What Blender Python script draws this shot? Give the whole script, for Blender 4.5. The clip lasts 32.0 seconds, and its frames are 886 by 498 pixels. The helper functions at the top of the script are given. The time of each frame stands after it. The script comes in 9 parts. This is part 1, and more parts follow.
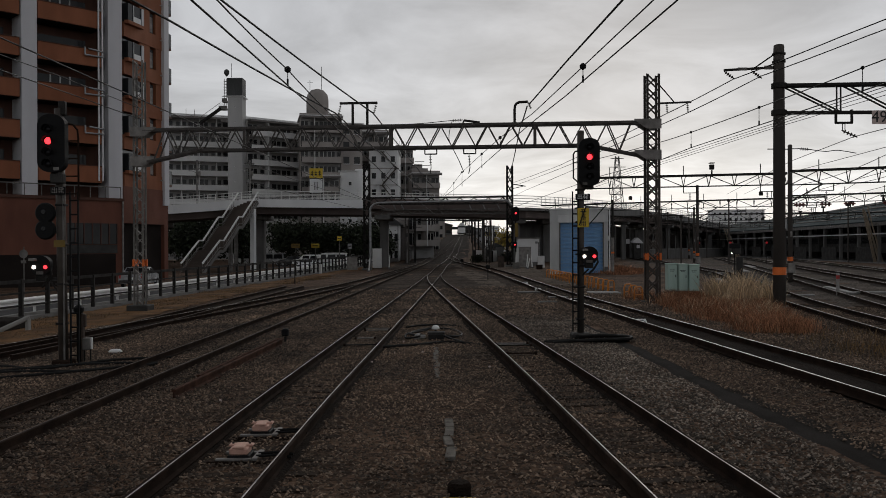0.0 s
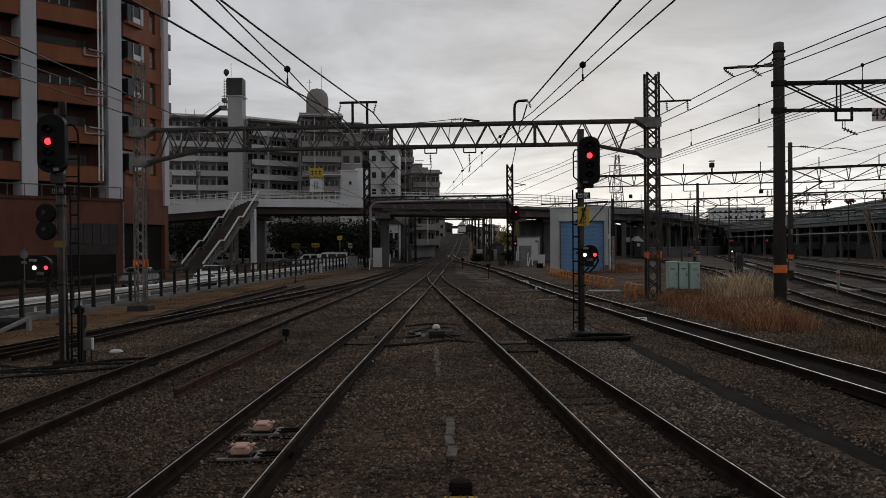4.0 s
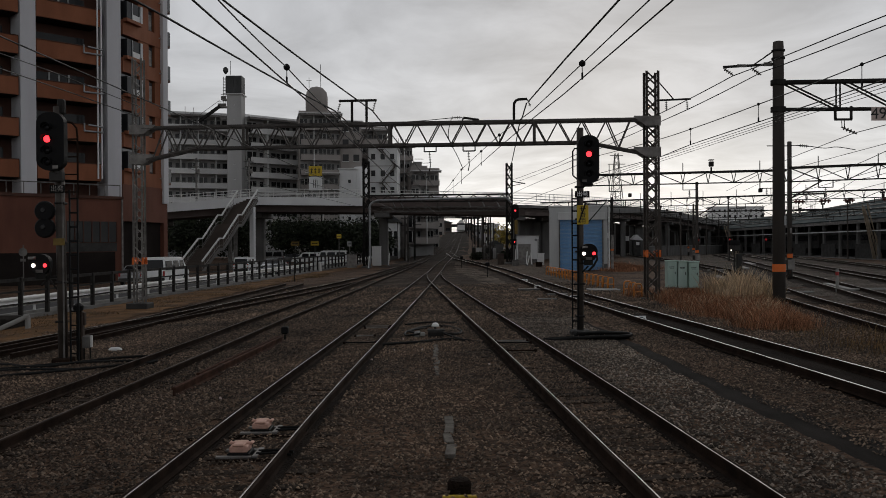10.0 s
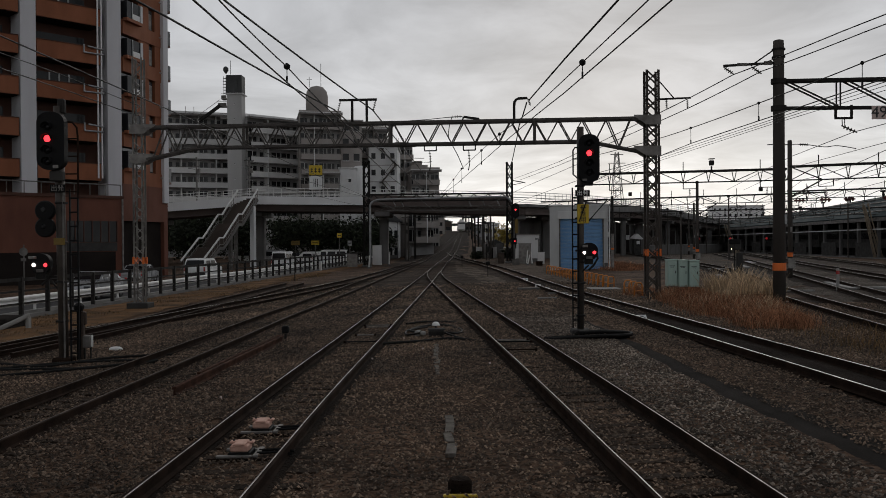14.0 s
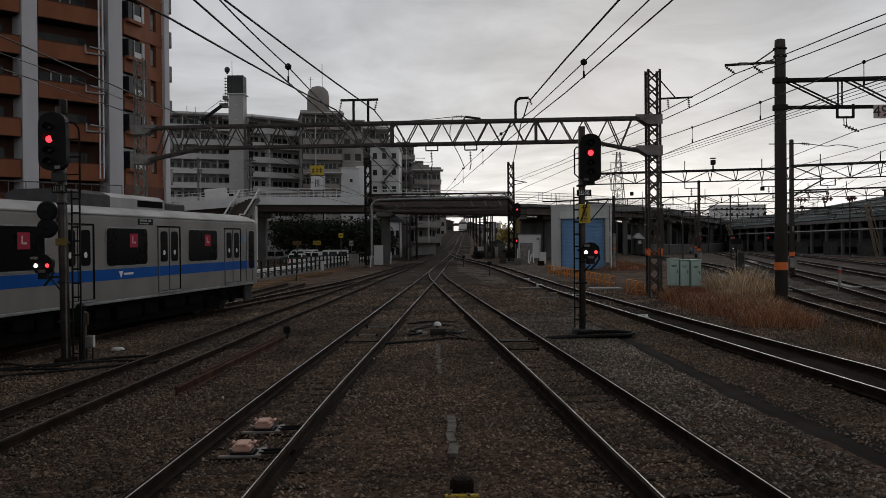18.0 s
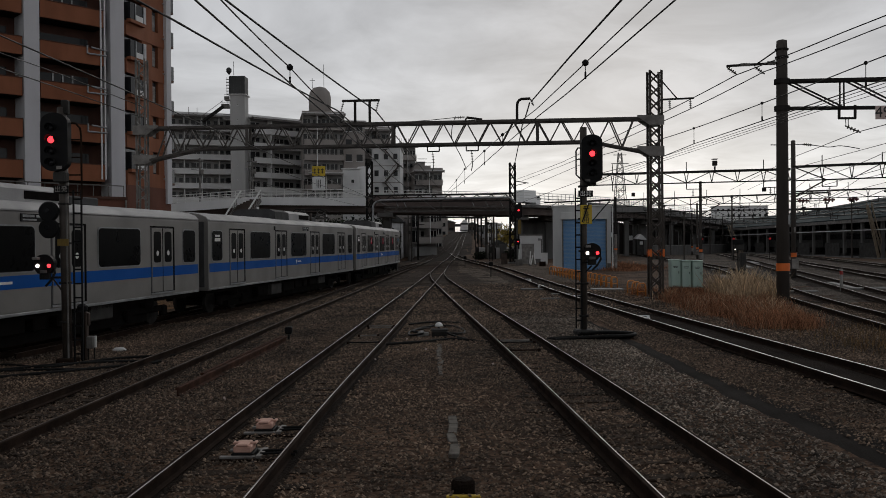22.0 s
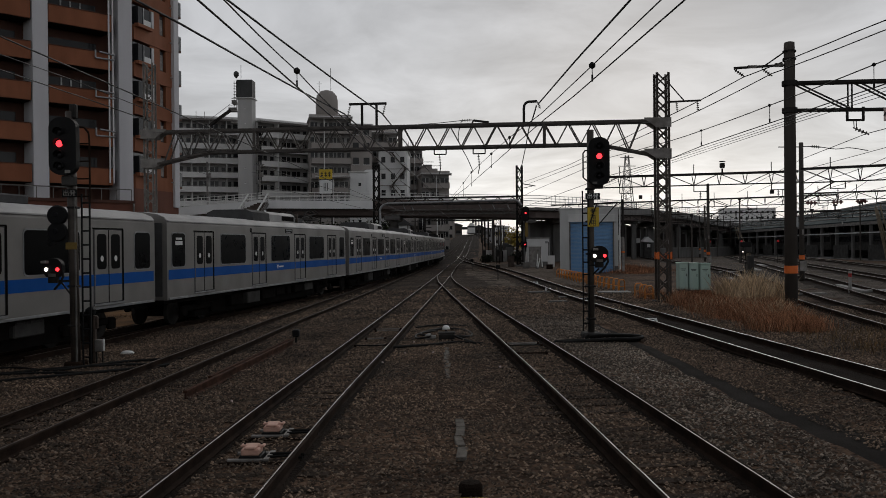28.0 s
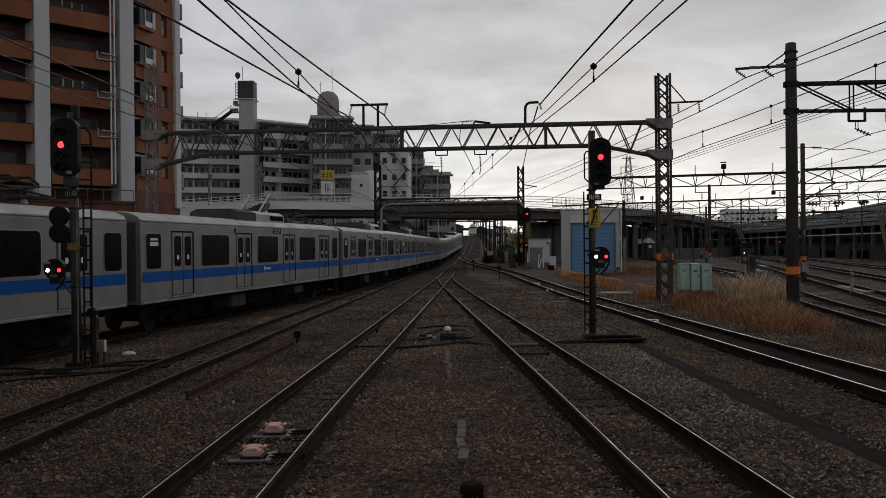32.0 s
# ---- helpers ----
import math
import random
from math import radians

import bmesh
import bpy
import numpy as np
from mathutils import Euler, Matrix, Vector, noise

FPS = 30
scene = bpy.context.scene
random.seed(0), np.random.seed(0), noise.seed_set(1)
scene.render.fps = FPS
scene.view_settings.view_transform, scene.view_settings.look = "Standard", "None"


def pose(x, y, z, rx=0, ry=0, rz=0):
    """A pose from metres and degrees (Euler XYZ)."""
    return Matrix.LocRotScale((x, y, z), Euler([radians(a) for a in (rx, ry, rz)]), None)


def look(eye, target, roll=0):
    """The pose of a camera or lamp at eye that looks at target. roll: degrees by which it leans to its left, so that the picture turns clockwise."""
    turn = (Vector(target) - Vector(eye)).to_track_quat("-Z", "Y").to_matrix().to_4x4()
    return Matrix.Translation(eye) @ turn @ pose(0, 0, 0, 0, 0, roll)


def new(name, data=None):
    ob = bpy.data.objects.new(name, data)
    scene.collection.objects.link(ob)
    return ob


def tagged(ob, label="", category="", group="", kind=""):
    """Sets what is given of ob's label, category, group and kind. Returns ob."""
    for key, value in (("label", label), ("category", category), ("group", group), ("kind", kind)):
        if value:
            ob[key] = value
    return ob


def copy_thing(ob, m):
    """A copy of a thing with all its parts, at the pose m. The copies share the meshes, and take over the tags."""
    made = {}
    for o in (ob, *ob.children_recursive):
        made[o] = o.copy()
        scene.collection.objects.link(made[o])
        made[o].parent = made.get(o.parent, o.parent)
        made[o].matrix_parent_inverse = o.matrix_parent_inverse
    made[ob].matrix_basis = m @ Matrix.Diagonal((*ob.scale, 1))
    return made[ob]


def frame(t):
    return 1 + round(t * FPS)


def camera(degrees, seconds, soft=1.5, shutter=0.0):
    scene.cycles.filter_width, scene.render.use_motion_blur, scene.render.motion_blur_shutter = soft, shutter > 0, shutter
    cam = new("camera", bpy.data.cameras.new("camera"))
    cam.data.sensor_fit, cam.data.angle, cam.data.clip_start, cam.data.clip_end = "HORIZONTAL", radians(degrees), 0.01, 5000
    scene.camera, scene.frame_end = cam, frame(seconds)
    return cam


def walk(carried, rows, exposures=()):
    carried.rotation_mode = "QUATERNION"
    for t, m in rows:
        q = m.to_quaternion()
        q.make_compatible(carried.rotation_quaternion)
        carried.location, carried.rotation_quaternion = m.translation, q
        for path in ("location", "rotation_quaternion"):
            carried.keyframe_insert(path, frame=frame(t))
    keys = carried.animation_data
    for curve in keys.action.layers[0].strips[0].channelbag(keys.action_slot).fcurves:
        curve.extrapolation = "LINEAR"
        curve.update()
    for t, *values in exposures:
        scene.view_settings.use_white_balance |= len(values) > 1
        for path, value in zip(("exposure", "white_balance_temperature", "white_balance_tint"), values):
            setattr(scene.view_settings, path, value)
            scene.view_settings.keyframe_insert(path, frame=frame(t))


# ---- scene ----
cam = camera(54.57, 32.0, soft=0.82)
EYE = (0.0, 0.0, 2.32)
# seconds, turn to the right, tilt, lean (degrees)
PATH = [
    (0.0, -0.031, -0.163, 0.226), (1.0, -0.048, -0.192, 0.301), (2.0, -0.059, -0.193, 0.359), (3.0, -0.065, -0.196, 0.432),
    (3.5, -0.063, -0.204, 0.450), (5.5, -0.007, -0.296, 0.378), (7.0, -0.003, -0.301, 0.355), (9.0, -0.003, -0.304, 0.355),
    (10.0, -0.002, -0.332, 0.340), (11.0, -0.004, -0.326, 0.384), (12.0, -0.003, -0.315, 0.375), (13.0, -0.009, -0.365, 0.382),
    (14.0, -0.026, -0.387, 0.398), (14.5, -0.031, -0.383, 0.407), (16.5, -0.084, -0.403, 0.448), (17.5, -0.102, -0.396, 0.462),
    (18.5, -0.158, -0.390, 0.517), (19.5, -0.193, -0.380, 0.510), (20.5, -0.231, -0.361, 0.525), (21.5, -0.231, -0.354, 0.468),
    (22.5, -0.230, -0.329, 0.435), (23.5, -0.306, -0.271, 0.460), (24.5, -0.442, -0.221, 0.472), (25.5, -0.535, -0.221, 0.488),
    (27.5, -0.691, -0.167, 0.551), (28.5, -0.695, -0.121, 0.535), (29.5, -0.714, -0.074, 0.528), (30.5, -0.741, -0.055, 0.525),
    (31.5, -0.776, -0.075, 0.537), (32.0, -0.783, -0.085, 0.537)]


def view(turn, tilt, lean):
    a, b = radians(turn), radians(tilt)
    way = Vector((math.sin(a) * math.cos(b), math.cos(a) * math.cos(b), math.sin(b)))
    return look(EYE, Vector(EYE) + way * 50, -lean)


walk(cam, [(t, view(a, b, c)) for t, a, b, c in PATH])

# ---------------------------------------------------------------- sky and light
SUN_ELEV, SUN_AZ = radians(14), radians(12)
world = bpy.data.worlds.new("sky")
scene.world = world
world.use_nodes = True
wn, wl = world.node_tree.nodes, world.node_tree.links
wn.clear()

w_out = wn.new("ShaderNodeOutputWorld")
w_bg = wn.new("ShaderNodeBackground")
w_sky = wn.new("ShaderNodeTexSky")
w_sky.sky_type = "NISHITA"
w_sky.sun_disc = False
w_sky.sun_elevation, w_sky.sun_rotation = SUN_ELEV, SUN_AZ
w_tc = wn.new("ShaderNodeTexCoord")
w_sep = wn.new("ShaderNodeSeparateXYZ")
wl.new(w_tc.outputs["Generated"], w_sep.inputs[0])
# cloud deck: direction over height gives the flat layer's perspective
w_h = wn.new("ShaderNodeMath"); w_h.operation = "MAXIMUM"; w_h.inputs[1].default_value = 0.0
wl.new(w_sep.outputs[2], w_h.inputs[0])
w_h2 = wn.new("ShaderNodeMath"); w_h2.operation = "ADD"; w_h2.inputs[1].default_value = 0.12
wl.new(w_h.outputs[0], w_h2.inputs[0])
w_div = wn.new("ShaderNodeVectorMath"); w_div.operation = "DIVIDE"
w_comb = wn.new("ShaderNodeCombineXYZ")
for i in range(3):
    wl.new(w_h2.outputs[0], w_comb.inputs[i])
wl.new(w_tc.outputs["Generated"], w_div.inputs[0])
wl.new(w_comb.outputs[0], w_div.inputs[1])
w_n = wn.new("ShaderNodeTexNoise")
w_n.inputs["Scale"].default_value, w_n.inputs["Detail"].default_value, w_n.inputs["Roughness"].default_value = 1.7, 9.0, 0.58
w_n.inputs["Distortion"].default_value = 0.5
wl.new(w_div.outputs[0], w_n.inputs["Vector"])
w_cl = wn.new("ShaderNodeMapRange")
w_cl.inputs[1].default_value, w_cl.inputs[2].default_value, w_cl.inputs[3].default_value, w_cl.inputs[4].default_value = 0.36, 0.66, 1.12, 0.8
wl.new(w_n.outputs[0], w_cl.inputs[0])
# brightness by height: bright near the horizon ahead, dim overhead
w_el = wn.new("ShaderNodeValToRGB")
e = w_el.color_ramp.elements
e[0].position, e[0].color = 0.0, (0.98, 0.98, 0.97, 1)
e[1].position, e[1].color = 1.0, (0.24, 0.245, 0.26, 1)
for pos, col in ((0.08, (0.76, 0.765, 0.77)), (0.15, (0.57, 0.577, 0.595)), (0.28, (0.50, 0.508, 0.53)), (0.5, (0.34, 0.345, 0.36))):
    k = e.new(pos)
    k.color = (*col, 1)
wl.new(w_h.outputs[0], w_el.inputs[0])
w_front = wn.new("ShaderNodeMapRange")
w_front.inputs[1].default_value, w_front.inputs[2].default_value, w_front.inputs[3].default_value, w_front.inputs[4].default_value = -0.6, 0.7, 0.78, 1.0
wl.new(w_sep.outputs[1], w_front.inputs[0])
w_m1 = wn.new("ShaderNodeMath"); w_m1.operation = "MULTIPLY"
wl.new(w_cl.outputs[0], w_m1.inputs[0]); wl.new(w_front.outputs[0], w_m1.inputs[1])
w_sc = wn.new("ShaderNodeVectorMath"); w_sc.operation = "SCALE"
wl.new(w_el.outputs[0], w_sc.inputs[0]); wl.new(w_m1.outputs[0], w_sc.inputs["Scale"])
w_s2 = wn.new("ShaderNodeVectorMath"); w_s2.operation = "SCALE"; w_s2.inputs["Scale"].default_value = 0.003
wl.new(w_sky.outputs[0], w_s2.inputs[0])
w_add = wn.new("ShaderNodeVectorMath"); w_add.operation = "ADD"
wl.new(w_sc.outputs[0], w_add.inputs[0]); wl.new(w_s2.outputs[0], w_add.inputs[1])
wl.new(w_add.outputs[0], w_bg.inputs["Color"])
w_bg.inputs["Strength"].default_value = 1.0
wl.new(w_bg.outputs[0], w_out.inputs[0])

sun = new("sun", bpy.data.lights.new("sun", "SUN"))
sun.data.energy, sun.data.angle, sun.data.color = 0.5, radians(35), (1.0, 0.96, 0.9)
sun.matrix_world = look((math.sin(SUN_AZ) * 60, math.cos(SUN_AZ) * 60, 60 * math.tan(radians(30))), (0, 0, 0))
scene.view_settings.exposure = 0.0

# ---------------------------------------------------------------- materials
def material(name, a, b=None, scale=4.0, fine=40.0, rough=0.8, metal=0.0, bump=0.2, dist=0.01, streak=0.0, vary=0.0, island=0.0, emit=None, strength=0.0, spec=0.5):
    """Two colours mixed by coarse and fine noise, a bump of the fine noise. streak: vertical weathering; vary: by object; island: by loose piece."""
    m = bpy.data.materials.new(name)
    m.use_nodes = True
    n, l = m.node_tree.nodes, m.node_tree.links
    s = n["Principled BSDF"]
    b = b or tuple(c * 0.7 for c in a)
    tc = n.new("ShaderNodeTexCoord")
    mp = n.new("ShaderNodeMapping")
    l.new(tc.outputs["Object"], mp.inputs[0])
    if streak:
        mp.inputs["Scale"].default_value = (1, 1, streak)
    n1, n2 = n.new("ShaderNodeTexNoise"), n.new("ShaderNodeTexNoise")
    n1.inputs["Scale"].default_value, n1.inputs["Detail"].default_value = scale, 5
    n2.inputs["Scale"].default_value, n2.inputs["Detail"].default_value = fine, 3
    l.new(mp.outputs[0], n1.inputs["Vector"])
    l.new(tc.outputs["Object"], n2.inputs["Vector"])
    ad = n.new("ShaderNodeMath"); ad.operation = "MULTIPLY_ADD"
    ad.inputs[1].default_value = 0.4
    l.new(n2.outputs[0], ad.inputs[0]); l.new(n1.outputs[0], ad.inputs[2])
    mr = n.new("ShaderNodeMapRange")
    mr.inputs[1].default_value, mr.inputs[2].default_value = 0.5, 0.9
    l.new(ad.outputs[0], mr.inputs[0])
    fac = mr.outputs[0]
    mix = n.new("ShaderNodeMix"); mix.data_type = "RGBA"
    mix.inputs[6].default_value, mix.inputs[7].default_value = (*a, 1), (*b, 1)
    l.new(fac, mix.inputs[0])
    col = mix.outputs[2]
    for amount, kind, sock in ((vary, "ShaderNodeObjectInfo", "Random"), (island, "ShaderNodeNewGeometry", "Random Per Island")):
        if amount:
            src = n.new(kind)
            r2 = n.new("ShaderNodeMapRange")
            r2.inputs[3].default_value, r2.inputs[4].default_value = 1 - amount, 1 + amount * (1.9 if kind == "ShaderNodeNewGeometry" else 1.0)
            pw = n.new("ShaderNodeMath"); pw.operation = "POWER"
            pw.inputs[1].default_value = 2.2 if kind == "ShaderNodeNewGeometry" else 1.0
            l.new(src.outputs[sock], pw.inputs[0])
            l.new(pw.outputs[0], r2.inputs[0])
            sc = n.new("ShaderNodeVectorMath"); sc.operation = "SCALE"
            l.new(col, sc.inputs[0]); l.new(r2.outputs[0], sc.inputs["Scale"])
            col = sc.outputs[0]
    l.new(col, s.inputs["Base Color"])
    s.inputs["Metallic"].default_value = metal
    s.inputs["Specular IOR Level"].default_value = spec
    rr = n.new("ShaderNodeMapRange")
    rr.inputs[3].default_value, rr.inputs[4].default_value = max(0.02, rough - 0.08), min(1, rough + 0.08)
    l.new(fac, rr.inputs[0]); l.new(rr.outputs[0], s.inputs["Roughness"])
    if bump:
        bp = n.new("ShaderNodeBump")
        bp.inputs["Strength"].default_value, bp.inputs["Distance"].default_value = bump, dist
        l.new(n2.outputs[0], bp.inputs["Height"]); l.new(bp.outputs[0], s.inputs["Normal"])
    if emit:
        s.inputs["Emission Color"].default_value, s.inputs["Emission Strength"].default_value = (*emit, 1), strength
    return m


M = {}


def pebbled(m, scale):
    """Adds stone-sized cells of differing brightness to a ground material."""
    n, l = m.node_tree.nodes, m.node_tree.links
    base = n["Principled BSDF"].inputs["Base Color"]
    src = base.links[0].from_socket
    tc, vo, sep = n.new("ShaderNodeTexCoord"), n.new("ShaderNodeTexVoronoi"), n.new("ShaderNodeSeparateXYZ")
    vo.inputs["Scale"].default_value = scale
    l.new(tc.outputs["Object"], vo.inputs["Vector"])
    l.new(vo.outputs["Color"], sep.inputs[0])
    r = n.new("ShaderNodeMapRange")
    r.inputs[3].default_value, r.inputs[4].default_value = 0.35, 1.75
    l.new(sep.outputs[0], r.inputs[0])
    sc = n.new("ShaderNodeVectorMath"); sc.operation = "SCALE"
    l.new(src, sc.inputs[0]); l.new(r.outputs[0], sc.inputs["Scale"])
    l.new(sc.outputs[0], base)


M["ballast"] = material("ballast", (0.115, 0.07, 0.045), (0.033, 0.021, 0.0145), 0.5, 11, 0.97, bump=1.0, dist=0.08, spec=0.1)


pebbled(M["ballast"], 13.0)
M["stone"] = material("ballast_stone", (0.19, 0.13, 0.088), (0.062, 0.05, 0.04), 0.4, 60, 0.9, bump=0.3, island=0.68, spec=0.25)
M["stone_grey"] = material("grey_ballast_stone", (0.215, 0.178, 0.143), (0.084, 0.066, 0.053), 0.4, 60, 0.9, bump=0.3, island=0.75, spec=0.25)
M["stone_dark"] = material("dark_brown_ballast_stone", (0.15, 0.105, 0.074), (0.052, 0.04, 0.031), 0.4, 60, 0.9, bump=0.3, island=0.75, spec=0.25)
M["soil"] = material("dry_soil", (0.2, 0.105, 0.045), (0.06, 0.037, 0.022), 0.9, 30, 0.97, bump=0.8, dist=0.03, spec=0.1)
M["dust"] = material("dusty_brown_ground", (0.125, 0.097, 0.076), (0.062, 0.05, 0.04), 0.35, 14, 0.97, bump=0.8, dist=0.05, spec=0.05)
pebbled(M["dust"], 9.0)
M["asphalt"] = material("asphalt", (0.055, 0.055, 0.057), (0.04, 0.04, 0.042), 1.0, 120, 0.95, bump=0.3, spec=0.15)
M["walkway"] = material("dark_walkway", (0.031, 0.0275, 0.025), (0.02, 0.0175, 0.016), 1.2, 60, 0.98, bump=0.6, dist=0.02, spec=0.03)
M["rail"] = material("rusty_rail_side", (0.032, 0.02, 0.0145), (0.014, 0.0095, 0.0075), 3, 60, 0.97, 0.0, 0.3, spec=0.05)
M["railtop"] = material("worn_rail_head", (0.25, 0.235, 0.225), (0.15, 0.135, 0.125), 2, 90, 0.4, 1.0, 0.05)
M["railshine"] = material("polished_rail_head", (0.62, 0.6, 0.58), (0.42, 0.4, 0.38), 2, 90, 0.3, 1.0, 0.03)
M["podium"] = material("dark_terracotta_podium_tile", (0.15, 0.055, 0.034), (0.105, 0.04, 0.026), 0.8, 40, 0.75, bump=0.15, streak=0.4, spec=0.3)
M["galvmid"] = material("weathered_galvanised_steel", (0.29, 0.275, 0.26), (0.15, 0.14, 0.13), 3, 70, 0.65, 0.3, 0.1, spec=0.3)
# darker ballast tones for the strips under some tracks
M["dusky"] = material("deep_brown_ballast", (0.064, 0.047, 0.036), (0.026, 0.02, 0.016), 0.35, 11, 0.98, bump=1.0, dist=0.08, spec=0.05)
M["jet"] = material("near_black_ballast", (0.036, 0.028, 0.023), (0.018, 0.0145, 0.012), 0.35, 11, 0.98, bump=1.0, dist=0.08, spec=0.05)
M["yardground"] = material("grey_yard_ballast", (0.105, 0.088, 0.074), (0.045, 0.038, 0.032), 0.4, 11, 0.98, bump=1.0, dist=0.08, spec=0.05)
pebbled(M["yardground"], 13.0)
pebbled(M["dusky"], 13.0)
M["trough"] = material("dull_trough_concrete", (0.18, 0.165, 0.145), (0.09, 0.08, 0.07), 6, 40, 0.95, bump=0.6, spec=0.1)
# black-brown strip colour; also paints the shade between and beside rails
M["bed"] = material("black_brown_ballast", (0.022, 0.015, 0.011), (0.012, 0.009, 0.0075), 0.8, 26, 0.98, bump=1.0, dist=0.05, spec=0.05)
M["housebrown"] = material("dark_brown_house_wall", (0.11, 0.088, 0.075), (0.07, 0.058, 0.05), 0.4, 20, 0.9, spec=0.2)
M["housegrey"] = material("dull_grey_house_wall", (0.21, 0.2, 0.19), (0.14, 0.133, 0.127), 0.4, 20, 0.9, spec=0.2)
M["railrust"] = material("rusty_rail_head", (0.085, 0.062, 0.05), (0.04, 0.03, 0.025), 3, 60, 0.6, 0.2, 0.2, spec=0.2)
M["sparerust"] = material("red_rusty_spare_rail", (0.085, 0.04, 0.026), (0.03, 0.017, 0.013), 4, 60, 0.95, 0.0, 0.3, spec=0.08)
M["sleeper"] = material("oily_wooden_sleeper", (0.05, 0.033, 0.023), (0.024, 0.018, 0.014), 4, 50, 0.95, bump=0.6, vary=0.3, spec=0.1)
M["concrete"] = material("weathered_concrete", (0.30, 0.295, 0.28), (0.2, 0.195, 0.185), 1.2, 40, 0.88, bump=0.3, streak=0.3)
M["concdark"] = material("stained_concrete", (0.17, 0.165, 0.16), (0.10, 0.098, 0.095), 1.0, 40, 0.9, bump=0.3, streak=0.3)
M["pole"] = material("dark_concrete_pole", (0.082, 0.072, 0.065), (0.055, 0.049, 0.045), 2, 60, 0.85, bump=0.2, streak=0.2, spec=0.2)
M["steel"] = material("weathered_dark_steel", (0.034, 0.031, 0.029), (0.018, 0.017, 0.016), 3, 60, 0.75, 0.2, 0.15, spec=0.15)
M["steelbrown"] = material("brown_painted_steel", (0.075, 0.06, 0.05), (0.045, 0.038, 0.033), 3, 60, 0.65, 0.3, 0.15)
M["trussbrown"] = material("weathered_brown_truss_steel", (0.085, 0.074, 0.066), (0.05, 0.044, 0.04), 3, 60, 0.7, 0.2, 0.15)
M["galv"] = material("galvanised_steel", (0.34, 0.345, 0.35), (0.22, 0.225, 0.23), 3, 70, 0.5, 0.7, 0.1)
M["galvdull"] = material("dull_galvanised_steel", (0.19, 0.18, 0.17), (0.10, 0.093, 0.086), 3, 70, 0.7, 0.3, 0.1, spec=0.3)
M["wire"] = material("copper_wire_dark", (0.03, 0.03, 0.03), None, 3, 60, 0.6, 0.5, 0, spec=0.2)
M["black"] = material("black_paint", (0.008, 0.008, 0.009), (0.012, 0.012, 0.012), 4, 60, 0.6, 0, 0.1, spec=0.1)
M["rubber"] = material("black_rubber_cable", (0.012, 0.0115, 0.011), None, 6, 60, 0.7, 0, 0.1, spec=0.2)
M["orange"] = material("orange_band", (0.75, 0.16, 0.02), (0.62, 0.12, 0.015), 3, 60, 0.6)
M["hoop"] = material("orange_painted_pipe", (0.68, 0.24, 0.03), (0.5, 0.17, 0.025), 3, 60, 0.55)
M["white"] = material("white_paint", (0.78, 0.78, 0.77), (0.68, 0.68, 0.66), 3, 60, 0.6)
M["yellow"] = material("yellow_sign_paint", (0.62, 0.43, 0.02), (0.5, 0.34, 0.02), 3, 60, 0.55)
M["dirtyyellow"] = material("dirty_yellow_paint", (0.22, 0.14, 0.02), (0.13, 0.085, 0.02), 6, 60, 0.7)
M["red"] = material("red_plastic", (0.4, 0.02, 0.02), None, 3, 60, 0.4)
M["maroon"] = material("dark_red_insulator", (0.13, 0.025, 0.025), (0.08, 0.02, 0.02), 3, 60, 0.4)
M["redlamp"] = material("red_signal_lamp", (0.5, 0.01, 0.01), None, 3, 60, 0.3, emit=(1.0, 0.03, 0.04), strength=3.2)
M["dimred"] = material("dim_red_signal_lamp", (0.3, 0.01, 0.012), None, 3, 60, 0.3, emit=(1.0, 0.03, 0.04), strength=0.14)
M["whitelamp"] = material("white_signal_lamp", (0.6, 0.6, 0.55), None, 3, 60, 0.3, emit=(1.0, 0.86, 0.76), strength=4.5)
M["lens"] = material("dark_lens", (0.01, 0.01, 0.012), None, 3, 60, 0.15, bump=0, spec=0.2)
M["pink"] = material("faded_pink_casting", (0.60, 0.36, 0.28), (0.46, 0.27, 0.21), 8, 60, 0.75)
M["mint"] = material("pale_green_cabinet_paint", (0.40, 0.53, 0.47), (0.31, 0.42, 0.37), 2, 60, 0.55, streak=0.3)
M["shedblue"] = material("faded_blue_shutter", (0.17, 0.34, 0.58), (0.13, 0.27, 0.49), 1, 50, 0.6, streak=0.2)
M["shedwall"] = material("grey_corrugated_sheet", (0.62, 0.625, 0.62), (0.46, 0.465, 0.46), 1, 50, 0.6, 0.1, streak=0.2)
M["brick"] = material("terracotta_tile", (0.26, 0.093, 0.044), (0.19, 0.068, 0.033), 0.8, 40, 0.75, bump=0.15, streak=0.4, spec=0.3)
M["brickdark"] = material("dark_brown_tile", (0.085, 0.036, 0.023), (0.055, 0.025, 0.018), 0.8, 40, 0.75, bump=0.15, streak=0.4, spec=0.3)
M["pilaster"] = material("pale_grey_wall_paint", (0.58, 0.575, 0.6), (0.48, 0.475, 0.495), 0.5, 40, 0.8, bump=0.1, streak=0.2)
M["glass"] = material("dark_window_glass", (0.014, 0.015, 0.017), (0.009, 0.0095, 0.011), 0.4, 5, 0.15, bump=0, spec=0.25)
M["glassgrey"] = material("grey_window_glass", (0.06, 0.065, 0.07), (0.03, 0.032, 0.035), 0.3, 5, 0.15, bump=0)
# near black: shade of openings, undersides and interiors is put into this colour
M["recess"] = material("painted_shade_wall", (0.026, 0.021, 0.019), (0.016, 0.013, 0.012), 0.5, 20, 0.95, spec=0.05)
M["slab"] = material("grey_apartment_wall", (0.74, 0.735, 0.725), (0.56, 0.555, 0.55), 0.25, 20, 0.9, bump=0.1, streak=0.2)
